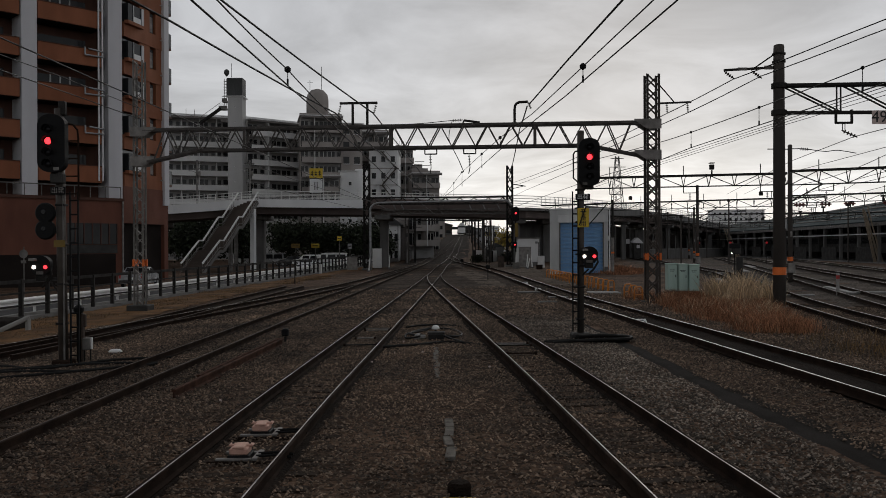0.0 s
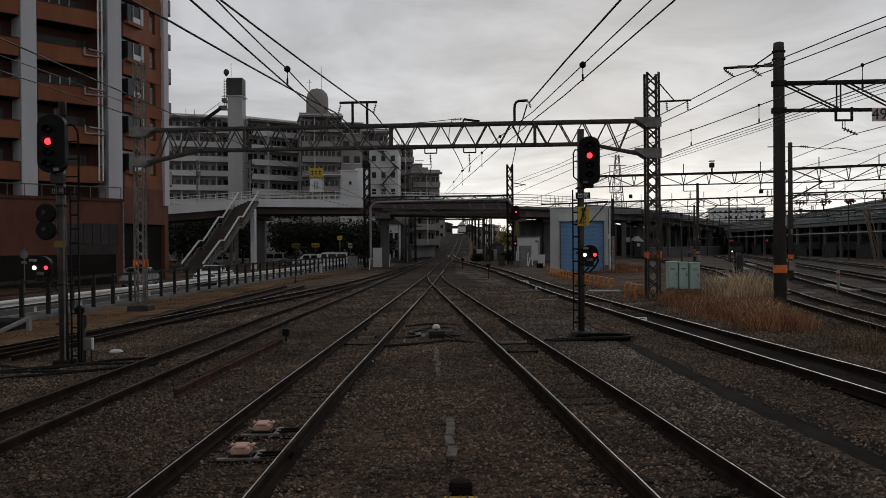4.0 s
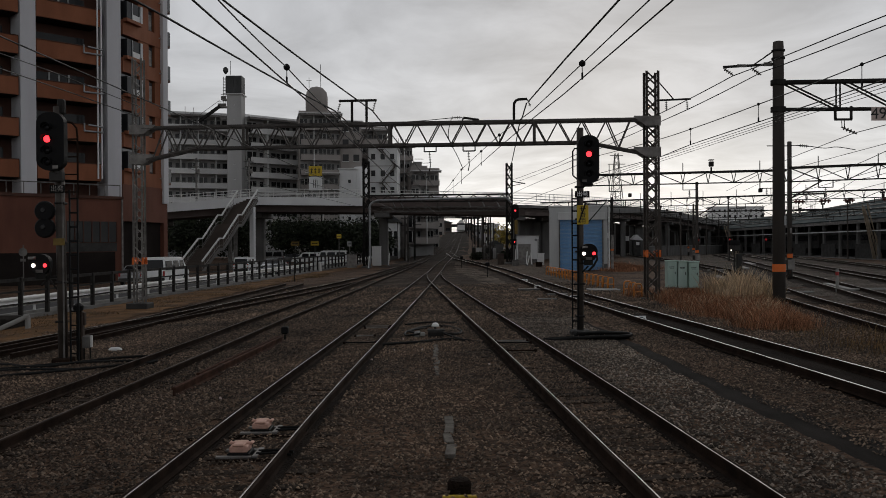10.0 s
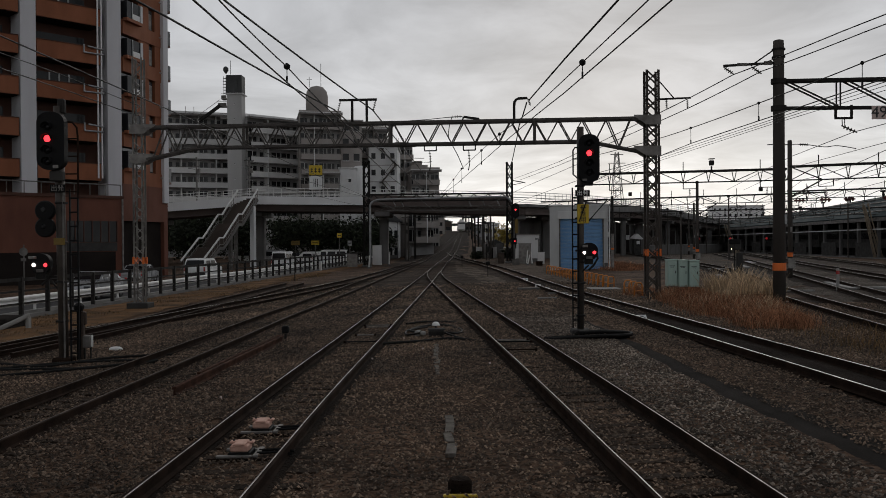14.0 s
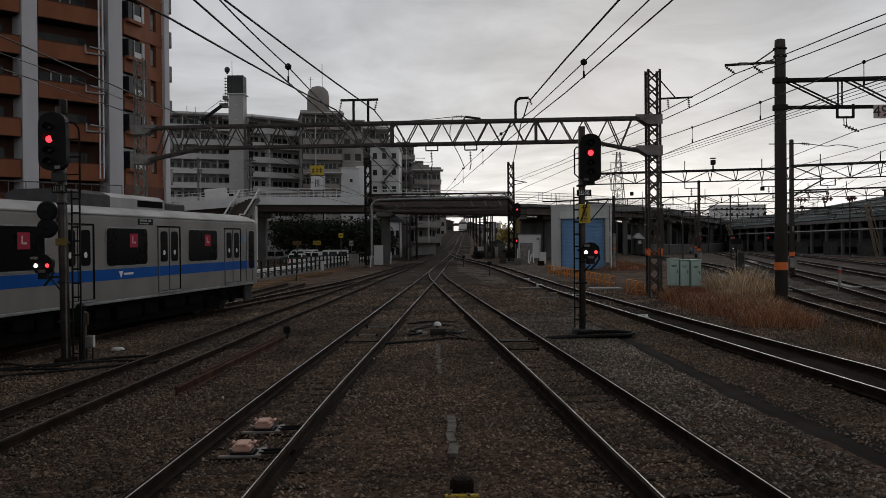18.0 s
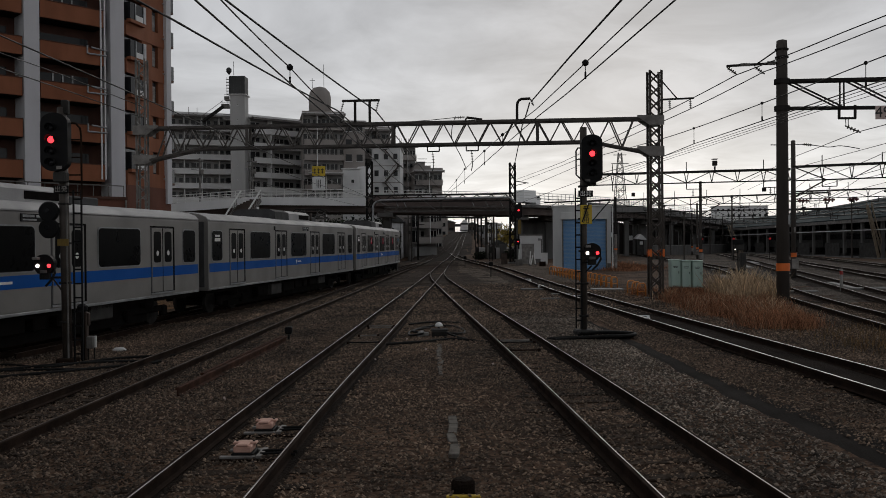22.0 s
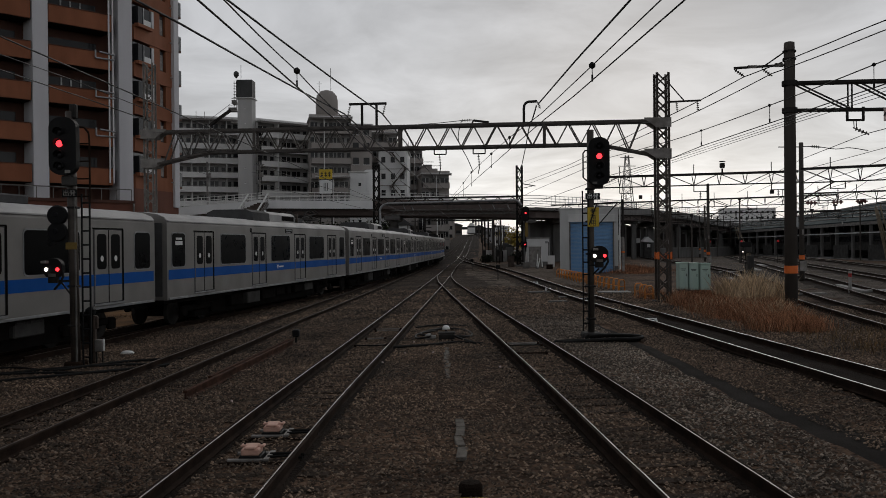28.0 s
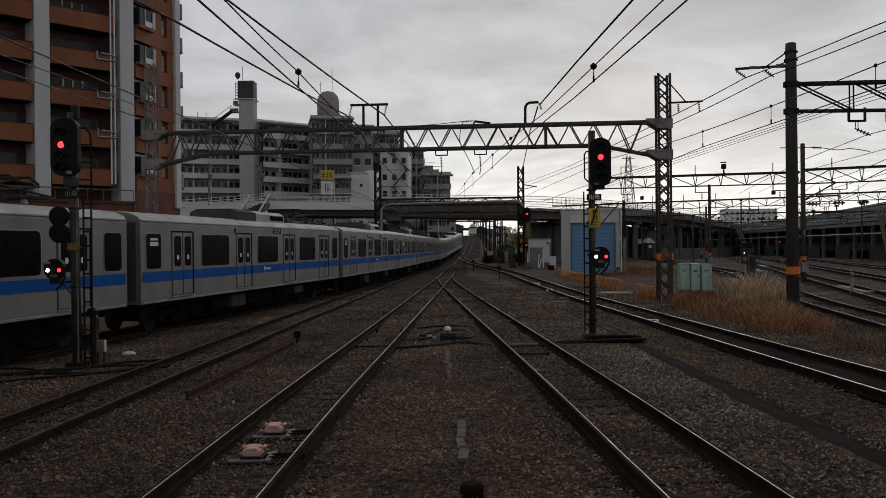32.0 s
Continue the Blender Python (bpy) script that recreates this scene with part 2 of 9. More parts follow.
M["slabwhite"] = material("off_white_wall", (0.76, 0.76, 0.76), (0.6, 0.6, 0.6), 0.25, 20, 0.9, bump=0.1, streak=0.2)
M["slabbrown"] = material("brown_grey_wall", (0.34, 0.312, 0.293), (0.235, 0.214, 0.2), 0.25, 20, 0.9, bump=0.1, streak=0.2)
# rear wall grey, with the shade inside the balconies put into it
M["balconyshade"] = material("shade_grey_rear_wall", (0.34, 0.335, 0.33), (0.25, 0.245, 0.24), 0.4, 20, 0.9, spec=0.2)
M["towergrey"] = material("stained_grey_tower_wall", (0.47, 0.465, 0.46), (0.34, 0.335, 0.33), 0.2, 20, 0.9, bump=0.1, streak=0.3)
M["slabdark"] = material("dark_grey_brown_parapet", (0.20, 0.185, 0.175), (0.14, 0.13, 0.123), 0.4, 20, 0.9, streak=0.3, spec=0.2)
M["tank"] = material("dark_tank_panel", (0.05, 0.052, 0.052), (0.035, 0.036, 0.036), 0.6, 20, 0.7)
M["girder"] = material("dark_red_brown_girder", (0.115, 0.085, 0.075), (0.075, 0.057, 0.052), 0.5, 20, 0.75)
M["deck"] = material("grey_bridge_parapet", (0.82, 0.825, 0.83), (0.7, 0.705, 0.71), 0.4, 20, 0.85, streak=0.3)
M["roofgreen"] = material("green_blue_sheet_roof", (0.05, 0.068, 0.072), (0.034, 0.048, 0.052), 0.2, 10, 0.85, spec=0.06)
M["stainless"] = material("brushed_stainless_side", (0.25, 0.238, 0.226), (0.2, 0.191, 0.182), 0.8, 90, 0.5, 0.5, 0.03)
M["trainroof"] = material("grey_train_roof", (0.42, 0.415, 0.415), (0.3, 0.295, 0.295), 0.8, 50, 0.65)
M["blue"] = material("blue_stripe_film", (0.003, 0.085, 0.35), (0.0028, 0.075, 0.31), 1, 60, 0.55, bump=0, spec=0.08)
M["trainglass"] = material("train_window_glass", (0.004, 0.0042, 0.0045), None, 1, 5, 0.32, bump=0, spec=0.035)
M["under"] = material("dirty_underframe", (0.011, 0.0095, 0.009), (0.006, 0.0055, 0.005), 3, 40, 0.95, spec=0.03)
M["boxgrey"] = material("grey_equipment_box", (0.06, 0.058, 0.055), (0.035, 0.034, 0.033), 2, 40, 0.85, spec=0.15)
M["bellows"] = material("grey_gangway_bellows", (0.07, 0.07, 0.072), (0.05, 0.05, 0.05), 3, 40, 0.85, spec=0.2)
M["poster"] = material("red_poster", (0.45, 0.05, 0.085), (0.36, 0.04, 0.07), 3, 40, 0.8, spec=0.03)
M["straw"] = material("dry_straw", (0.40, 0.2, 0.112), (0.2, 0.095, 0.055), 0.5, 30, 0.95, island=0.6, spec=0.1)
M["plume"] = material("pale_grass_plume", (0.6, 0.46, 0.30), (0.42, 0.30, 0.19), 1.0, 30, 0.9, island=0.4)
M["weed"] = material("low_dry_weed", (0.20, 0.115, 0.05), (0.12, 0.085, 0.04), 1.0, 30, 0.95, island=0.5)
M["bambooskin"] = material("weathered_bamboo", (0.3, 0.24, 0.17), (0.2, 0.16, 0.115), 1.5, 30, 0.8)
M["leaf"] = material("dark_evergreen_leaf", (0.034, 0.042, 0.023), (0.017, 0.022, 0.013), 1.0, 30, 0.7, island=0.5, spec=0.15)
M["leafyellow"] = material("yellow_green_leaf", (0.42, 0.31, 0.05), (0.24, 0.19, 0.04), 1.0, 30, 0.8, island=0.4)
M["bark"] = material("tree_bark", (0.07, 0.055, 0.045), (0.04, 0.033, 0.028), 4, 40, 0.95, bump=0.5)
M["carwhite"] = material("white_car_paint", (0.85, 0.85, 0.85), (0.8, 0.8, 0.8), 1, 60, 0.22, bump=0)
M["carsilver"] = material("silver_car_paint", (0.4, 0.41, 0.42), (0.36, 0.37, 0.38), 1, 60, 0.25, 0.5, bump=0)
M["cardark"] = material("dark_car_paint", (0.03, 0.032, 0.036), None, 1, 60, 0.22, bump=0)
M["tyre"] = material("tyre_rubber", (0.02, 0.02, 0.02), None, 8, 60, 0.85, spec=0.2)
M["porcelain"] = material("brown_grey_insulator", (0.25, 0.24, 0.23), (0.2, 0.19, 0.18), 6, 60, 0.3)
# haze of distance is mixed into the next two base colours
M["hill"] = material("haze_tinted_hill", (0.42, 0.45, 0.49), (0.38, 0.41, 0.45), 0.02, 0.1, 1.0, bump=0)
M["farwall"] = material("haze_tinted_far_wall", (0.30, 0.30, 0.31), (0.22, 0.22, 0.225), 0.1, 2, 0.9)
M["faded"] = material("faded_pink_board", (0.62, 0.5, 0.47), (0.5, 0.4, 0.37), 3, 60, 0.7)
M["text"] = material("black_lettering", (0.015, 0.015, 0.015), None, 3, 60, 0.6, bump=0)


# ---------------------------------------------------------------- mesh helpers
class Geo:
    """Collects vertices and faces of one mesh."""

    def __init__(self):
        self.v, self.f = [], []

    def add(self, verts, faces):
        o = len(self.v)
        self.v.extend(tuple(p) for p in verts)
        self.f.extend(tuple(i + o for i in f) for f in faces)
        return self

    def box(self, c, s, bev=0.0, m=None):
        """A box about c of full size s, chamfered by bev, turned by the matrix m about c."""
        hx, hy, hz = (a / 2 for a in s)
        b = min(bev, 0.45 * min(s))
        if b <= 0:
            pts = [Vector((x, y, z)) for x in (-hx, hx) for y in (-hy, hy) for z in (-hz, hz)]
            fs = [(0, 1, 3, 2), (4, 6, 7, 5), (0, 4, 5, 1), (2, 3, 7, 6), (0, 2, 6, 4), (1, 5, 7, 3)]
        else:
            pts, idx = [], {}
            for x in (-1, 1):
                for y in (-1, 1):
                    for z in (-1, 1):
                        for k in range(3):
                            p = [x * (hx - b), y * (hy - b), z * (hz - b)]
                            p[k] += (x, y, z)[k] * b
                            idx[x, y, z, k] = len(pts)
                            pts.append(Vector(p))
            fs = []
            for k in range(3):
                u, w = (k + 1) % 3, (k + 2) % 3
                for sgn in (-1, 1):
                    q = []
                    for a, d in ((-1, -1), (1, -1), (1, 1), (-1, 1)):
                        key = [0, 0, 0]
                        key[k], key[u], key[w] = sgn, a, d
                        q.append(idx[(*key, k)])
                    fs.append(tuple(q if sgn > 0 else q[::-1]))
                for a in (-1, 1):
                    for d in (-1, 1):
                        p0, p1 = [0, 0, 0], [0, 0, 0]
                        p0[k], p1[k] = -1, 1
                        for p in (p0, p1):
                            p[u], p[w] = a, d
                        q = (idx[(*p0, u)], idx[(*p1, u)], idx[(*p1, w)], idx[(*p0, w)])
                        fs.append(q if a * d > 0 else q[::-1])
            for x in (-1, 1):
                for y in (-1, 1):
                    for z in (-1, 1):
                        q = tuple(idx[x, y, z, k] for k in range(3))
                        fs.append(q if x * y * z > 0 else q[::-1])
        if m is not None:
            pts = [m @ p for p in pts]
        c = Vector(c)
        return self.add([p + c for p in pts], fs)

    def beam(self, p, q, w, h=None, bev=0.0):
        """A bar of section w x h from p to q."""
        p, q = Vector(p), Vector(q)
        d = q - p
        m = d.to_track_quat("Y", "Z").to_matrix()
        return self.box((p + q) / 2, (w, d.length, h or w), bev, m)

    def angle(self, p, q, w, t=0.012):
        """An L-section bar."""
        p, q = Vector(p), Vector(q)
        d = q - p
        m = d.to_track_quat("Y", "Z").to_matrix()
        c = (p + q) / 2
        self.box(c + m @ Vector((0, 0, -w / 2)), (w, d.length, t), 0, m)
        return self.box(c + m @ Vector((-w / 2, 0, 0)), (t, d.length, w), 0, m)

    def tube(self, pts, r, n=8, cap=True):
        """A pipe through pts; r is one radius or one for each point."""
        pts = [Vector(p) for p in pts]
        rs = r if isinstance(r, (list, tuple)) else [r] * len(pts)
        rings = []
        up = None
        for i, p in enumerate(pts):
            d = (pts[min(i + 1, len(pts) - 1)] - pts[max(i - 1, 0)]).normalized()
            if up is None:
                up = d.orthogonal().normalized()
            up = (up - d * up.dot(d))
            up = up.normalized() if up.length > 1e-6 else d.orthogonal().normalized()
            side = d.cross(up)
            rings.append([p + (up * math.cos(a) + side * math.sin(a)) * rs[i] for a in (2 * math.pi * k / n for k in range(n))])
        o = [p for ring in rings for p in ring]
        fs = [(i * n + k, i * n + (k + 1) % n, (i + 1) * n + (k + 1) % n, (i + 1) * n + k) for i in range(len(pts) - 1) for k in range(n)]
        if cap:
            fs += [tuple(range(n))[::-1], tuple((len(pts) - 1) * n + k for k in range(n))]
        return self.add(o, fs)

    def lathe(self, prof, c=(0, 0, 0), n=16, m=None):
        """Turns (radius, height) pairs about z."""
        o = [Vector((r * math.cos(2 * math.pi * k / n), r * math.sin(2 * math.pi * k / n), z)) for r, z in prof for k in range(n)]
        fs = [(i * n + k, i * n + (k + 1) % n, (i + 1) * n + (k + 1) % n, (i + 1) * n + k) for i in range(len(prof) - 1) for k in range(n)]
        fs += [tuple(range(n))[::-1], tuple((len(prof) - 1) * n + k for k in range(n))]
        if m is not None:
            o = [m @ p for p in o]
        c = Vector(c)
        return self.add([p + c for p in o], fs)

    def prism(self, prof, y0, y1):
        """Pushes a closed outline of (x, z) from y0 to y1."""
        n = len(prof)
        o = [(x, y, z) for y in (y0, y1) for x, z in prof]
        fs = [(k, (k + 1) % n, n + (k + 1) % n, n + k) for k in range(n)] + [tuple(range(n))[::-1], tuple(range(n, 2 * n))]
        return self.add(o, fs)

    def sweep(self, prof, line, up=(0, 0, 1), closed=True):
        """Carries an outline of (side, height) along a line of points."""
        n = len(prof)
        o = []
        line = [Vector(p) for p in line]
        for i, p in enumerate(line):
            d = line[min(i + 1, len(line) - 1)] - line[max(i - 1, 0)]
            side = Vector((d.y, -d.x, 0)).normalized()
            o += [p + side * a + Vector(up) * b for a, b in prof]
        k2 = n if closed else n - 1
        fs = [(i * n + k, (i + 1) * n + k, (i + 1) * n + (k + 1) % n, i * n + (k + 1) % n) for i in range(len(line) - 1) for k in range(k2)]
        if closed:
            fs += [tuple(range(n)), tuple((len(line) - 1) * n + k for k in range(n))[::-1]]
        return self.add(o, fs)

    def mesh(self, name, mat, smooth=False):
        me = bpy.data.meshes.new(name)
        me.from_pydata([tuple(p) for p in self.v], [], self.f)
        me.materials.append(mat)
        if smooth:
            me.polygons.foreach_set("use_smooth", [True] * len(me.polygons))
        bm = bmesh.new()
        bm.from_mesh(me)
        bmesh.ops.recalc_face_normals(bm, faces=bm.faces)
        bm.to_mesh(me)
        bm.free()
        me.update()
        return me


def part(name, geo, mat, parent=None, label="", at=None, smooth=False):
    """Links a Geo or a mesh as one object, under parent where one is given."""
    me = geo.mesh(name, mat, smooth) if isinstance(geo, Geo) else geo
    ob = new(name, me)
    if parent is not None:
        ob.parent = parent
    if at is not None:
        ob.matrix_basis = at if isinstance(at, Matrix) else Matrix.Translation(at)
    if label:
        ob["label"] = label
    return ob


def thing(name, label, category, at=(0, 0, 0), group="", kind=""):
    ob = new(name)
    ob.empty_display_size = 0.2
    ob.matrix_basis = at if isinstance(at, Matrix) else Matrix.Translation(at)
    return tagged(ob, label, category, group, kind)


def disc(r, h, n=20):
    return Geo().lathe([(r, 0), (r, h)], n=n)


FACE_CAM = Matrix.Rotation(math.pi / 2, 4, "X")     # turns a lathe so that its top looks to -y


def lettering(name, words, size, at, parent, mat, depth=0.004):
    """Raised lettering in the built-in font, on a face that looks to -y."""
    cu = bpy.data.curves.new(name, "FONT")
    cu.body, cu.size, cu.extrude, cu.align_x, cu.align_y = words, size, depth, "CENTER", "CENTER"
    tmp = bpy.data.objects.new(name, cu)
    scene.collection.objects.link(tmp)
    me = bpy.data.meshes.new_from_object(tmp.evaluated_get(bpy.context.evaluated_depsgraph_get()))
    bpy.data.objects.remove(tmp)
    me.materials.clear()
    me.materials.append(mat)
    return part(name, me, mat, parent, at=at)


def curve3(pts, k=5):
    P = [Vector(p) for p in pts]
    P = [P[0]] + P + [P[-1]]
    out = []
    for i in range(1, len(P) - 2):
        a, b, c, d = P[i - 1:i + 3]
        for j in range(k):
            t = j / k
            out.append(0.5 * (2 * b + (c - a) * t + (2 * a - 5 * b + 4 * c - d) * t * t + (3 * b - a - 3 * c + d) * t ** 3))
    out.append(P[-1])
    return out


# ---------------------------------------------------------------- lie of the land
def smooth(a, b, x):
    t = min(1.0, max(0.0, (x - a) / (b - a)))
    return t * t * (3 - 2 * t)


def level(x, y):
    """Height of the rail tops' surface: it falls gently to the left and climbs far ahead."""
    s = 0.0195 * max(-16.0, min(20.0, x)) * (1 - 0.6 * smooth(110, 220, y))
    g = 0.0
    if y > 110:
        w = 1 - smooth(6.5, 12, abs(x - 0.5 - 0.02 * (y - 110)))
        g = 0.03 * (min(y, 362) - 110) * smooth(110, 190, y) * w
    return s + g


def curve_through(pts, step=2.0):
    """A smooth line of (x, y) through control points."""
    out = []
    P = [Vector(p) for p in pts]
    P = [2 * P[0] - P[1]] + P + [2 * P[-1] - P[-2]]
    for i in range(1, len(P) - 2):
        n = max(2, int((P[i + 1] - P[i]).length / step))
        for k in range(n):
            t = k / n
            a, b, c, d = P[i - 1], P[i], P[i + 1], P[i + 2]
            # non-uniform spacing: finite-difference tangents
            l0, l1, l2 = (b - a).length, (c - b).length, (d - c).length
            m1 = (c - a) / (l0 + l1) * l1
            m2 = (d - b) / (l1 + l2) * l1
            out.append((2 * t ** 3 - 3 * t * t + 1) * b + (t ** 3 - 2 * t * t + t) * m1 + (3 * t * t - 2 * t ** 3) * c + (t ** 3 - t * t) * m2)
    out.append(P[-2])
    return out


LINES = {
    "A": [(-2.7, -30), (-2.6, 0), (-2.47, 8), (-2.38, 13.3), (-2.15, 21), (-1.92, 29), (-1.3, 51), (-0.95, 65), (-0.6, 80), (0.05, 110), (1.2, 142), (2.35, 168), (4.1, 225), (5.75, 280), (7.6, 350)],
    "B": [(3.6, -30), (2.57, 3), (2.47, 7.6), (2.37, 9.4), (2.18, 13), (1.755, 20.2), (0.885, 34.2), (-0.06, 50.4), (-0.5, 59), (-0.74, 70), (-0.58, 80)],
    "C": [(7.7, -30), (7.08, 8), (6.84, 14), (6.31, 25), (5.6, 41), (5.3, 57), (4.8, 80), (3.45, 110), (1.95, 135), (1.1, 152)],
    "D": [(-6.6, -30), (-6.25, 5), (-6.1, 14.6), (-5.9, 23), (-5.8, 29), (-5.62, 34), (-5.42, 40), (-5.16, 48), (-4.9, 58), (-4.52, 70), (-3.45, 105), (-2.7, 132), (-1.7, 150), (-0.1, 168), (2.6, 230), (4.8, 300), (6.0, 350)],
    "E": [(-38, -330), (-20.0, -60), (-14.1, 0), (-12.85, 10), (-11.47, 20), (-10.0, 29), (-8.6, 38), (-7.35, 47), (-6.15, 58), (-5.35, 70), (-4.5, 88), (-3.4, 110), (-2.7, 132)],
    "F": [(-11.75, 14), (-10.6, 22), (-10.12, 27), (-10.02, 33), (-9.93, 40), (-9.85, 47), (-9.7, 56)],
    "G": [(8.9, 5), (11.9, 24), (13.5, 33), (17.9, 52), (20.7, 65), (24.3, 89), (28.2, 118), (38, 186), (46, 230)],
    "H": [(9.9, 8), (15.9, 31), (22.6, 57), (32, 92), (46, 145)],
    "J": [(13.5, 8), (19.6, 31), (26.6, 57), (36, 92), (50, 145)],
    "K": [(18, 8), (24.5, 31), (31.6, 57), (41, 92), (55, 145)],
}
LINE = {k: curve_through(v, 1.5) for k, v in LINES.items()}

# ---------------------------------------------------------------- ground
def axis(stops):
    out = []
    for a, b, s in stops:
        n = max(1, round((b - a) / s))
        out += [a + (b - a) * i / n for i in range(n)]
    return out + [stops[-1][1]]


GX = axis([(-3000, -600, 800), (-600, -120, 80), (-120, -40, 10), (-40, -14, 2), (-14, 14, 0.5), (14, 40, 2), (40, 120, 10), (120, 600, 80), (600, 3000, 800)])
GY = axis([(-500, -40, 60), (-40, 4, 4), (4, 40, 0.5), (40, 120, 2), (120, 400, 8), (400, 3400, 500)])


def ground_z(x, y):
    near = 1 - smooth(60, 120, abs(x) + 0.3 * y)
    return level(x, y) - 0.185 + 0.035 * near * noise.noise((x * 0.7, y * 0.5, 0)) + 0.02 * near * noise.noise((x * 2.1, y * 2.1, 5))


g = Geo()
g.v = [(x, y, ground_z(x, y)) for y in GY for x in GX]
nx = len(GX)
g.f = [(j * nx + i, j * nx + i + 1, (j + 1) * nx + i + 1, (j + 1) * nx + i) for j in range(len(GY) - 1) for i in range(nx - 1)]
ground = part("ground", g, M["ballast"], smooth=True)
tagged(ground, "dark brown railway ballast and soil over the whole yard", "ground", kind="structure")


def strip(name, left, right, mat, label, category, lift=0.02, step=1.0, rag=0.0, kind="structure", thick=0.03):
    """A sheet on the ground between two (x, y) lines of equal point count, with ragged edges."""
    L, R = curve_through(left, step), curve_through(right, step)
    n = min(len(L), len(R))
    L = [L[round(i * (len(L) - 1) / (n - 1))] for i in range(n)]
    R = [R[round(i * (len(R) - 1) / (n - 1))] for i in range(n)]
    g = Geo()
    cols = 7
    for i in range(n):
        for c in range(cols):
            p = L[i].lerp(R[i], c / (cols - 1))
            x = p.x + (rag * noise.noise((p.y * 0.9, c * 3.0, 1.7)) if c in (0, cols - 1) else 0)
            g.v.append((x, p.y, ground_z(x, p.y) + (lift if 0 < c < cols - 1 else lift - thick)))
    g.f = [(i * cols + c, i * cols + c + 1, (i + 1) * cols + c + 1, (i + 1) * cols + c) for i in range(n - 1) for c in range(cols - 1)]
    return tagged(part(name, g, mat, smooth=True), label, category, kind=kind)


def fence_x(y):
    return -16.35 + 0.062 * (y - 30)


def road_x(y):
    return -17.75 + 0.055 * (y - 30)


# ---------------------------------------------------------------- tracks
RAIL_PROF = [(-0.0625, -0.153), (0.0625, -0.153), (0.0625, -0.142), (0.012, -0.125), (0.012, -0.048), (0.0325, -0.038), (0.0325, -0.006), (0.026, 0.0), (-0.026, 0.0), (-0.0325, -0.006), (-0.0325, -0.038), (-0.012, -0.048), (-0.012, -0.125), (-0.0625, -0.142)]
sleeper_mesh = Geo().box((0, 0, 0), (2.05, 0.21, 0.14), 0.012).mesh("sleeper", M["sleeper"])
clip_mesh = Geo().box((0, 0, 0), (0.16, 0.13, 0.03), 0.008).mesh("rail_clip", M["rail"])


def track(key, label, heads=("railtop", "railtop"), y0=-30, y1=400, sleepers=(4, 60), clips=(0, 0)):
    line = [p for p in LINE[key] if y0 <= p.y <= y1]
    t = thing("railway_track", label, "track", group="tracks")
    # pieces of the line carry its own height: the two rails of a track stay level with one another
    pts = [Vector((p.x, p.y, level(p.x, p.y))) for p in line]
    for s, head in zip((-1, 1), heads):
        off = []
        for i, p in enumerate(pts):
            d = pts[min(i + 1, len(pts) - 1)] - pts[max(i - 1, 0)]
            off.append(p + Vector((d.y, -d.x, 0)).normalized() * s * (0.5335 + 0.0325))
        r = part("rail", Geo().sweep(RAIL_PROF, off), M["rail"], t)
        wide = {"railshine": 0.015, "railtop": 0.013, "railthin": 0.009, "railbright": 0.013}.get(head, 0.013)
        c = -s * 0.016
        part("running_surface", Geo().sweep([(c - wide, 0.0005), (c + wide, 0.0005), (c + wide - 0.003, 0.003), (c + 0.003 - wide, 0.003)], off), M["railtop" if head in ("railthin", "railbright") else head], r, "worn bright rail head" if head in ("railshine", "railtop", "railthin", "railbright") else "dull brown rail head")
    y, i = sleepers[0], 0
    while y < sleepers[1]:
        while i < len(pts) - 2 and pts[i + 1].y < y:
            i += 1
        k = (y - pts[i].y) / (pts[i + 1].y - pts[i].y)
        p = pts[i].lerp(pts[i + 1], k)
        d = pts[i + 1] - pts[i]
        a = math.atan2(-d.x, d.y)
        m = Matrix.Translation((p.x + random.uniform(-0.02, 0.02), y, p.z - 0.241)) @ Matrix.Rotation(-0.0195, 4, "Y") @ Matrix.Rotation(a + random.uniform(-0.012, 0.012), 4, "Z")
        part("sleeper", sleeper_mesh, None, t, at=m)
        if clips[0] <= y <= clips[1]:
            for s in (-1, 1):
                for q in (-0.085, 0.085):
                    part("rail_clip", clip_mesh, None, t, at=m @ Matrix.Translation((s * 0.566 + q * 0.9, 0, 0.085)))
        y += 0.62
    return t


# ---------------------------------------------------------------- lattice and pole helpers
def lattice(parent, base, height, w, pitch=0.75, leg=0.07, mat="galvdull", slim=False):
    """A square lattice column: four legs and zigzag lacing on each side."""
    x, y, z = base
    for sx in (-1, 1):
        for sy in (-1, 1):
            part("column_angle", Geo().angle((x + sx * w / 2, y + sy * w / 2, z), (x + sx * w / 2, y + sy * w / 2, z + height), leg), M[mat], parent)
    bars = Geo()
    for k, (ax, ay, bx, by) in enumerate(((-1, -1, 1, -1), (1, -1, 1, 1), (1, 1, -1, 1), (-1, 1, -1, -1))):
        n = max(1, round(height / pitch))
        for i in range(n):
            z0, z1 = z + height * i / n + 0.05, z + height * (i + 1) / n - 0.05
            a, b = ((ax, ay), (bx, by)) if i % 2 == k % 2 else ((bx, by), (ax, ay))
            for a, b in ((a, b), (b, a)):
                p, q = (x + a[0] * w / 2, y + a[1] * w / 2, z0), (x + b[0] * w / 2, y + b[1] * w / 2, z1)
                if pitch < 1:
                    if k % 2 == 0:
                        part("lacing_bar", Geo().beam(p, q, leg * 0.65, leg * 0.5), M[mat], parent)
                    if slim:
                        break
                else:
                    bars.beam(p, q, leg * 0.45, leg * 0.45)
    if bars.v:
        part("lacing", bars, M[mat], parent)["kind"] = "stuff"


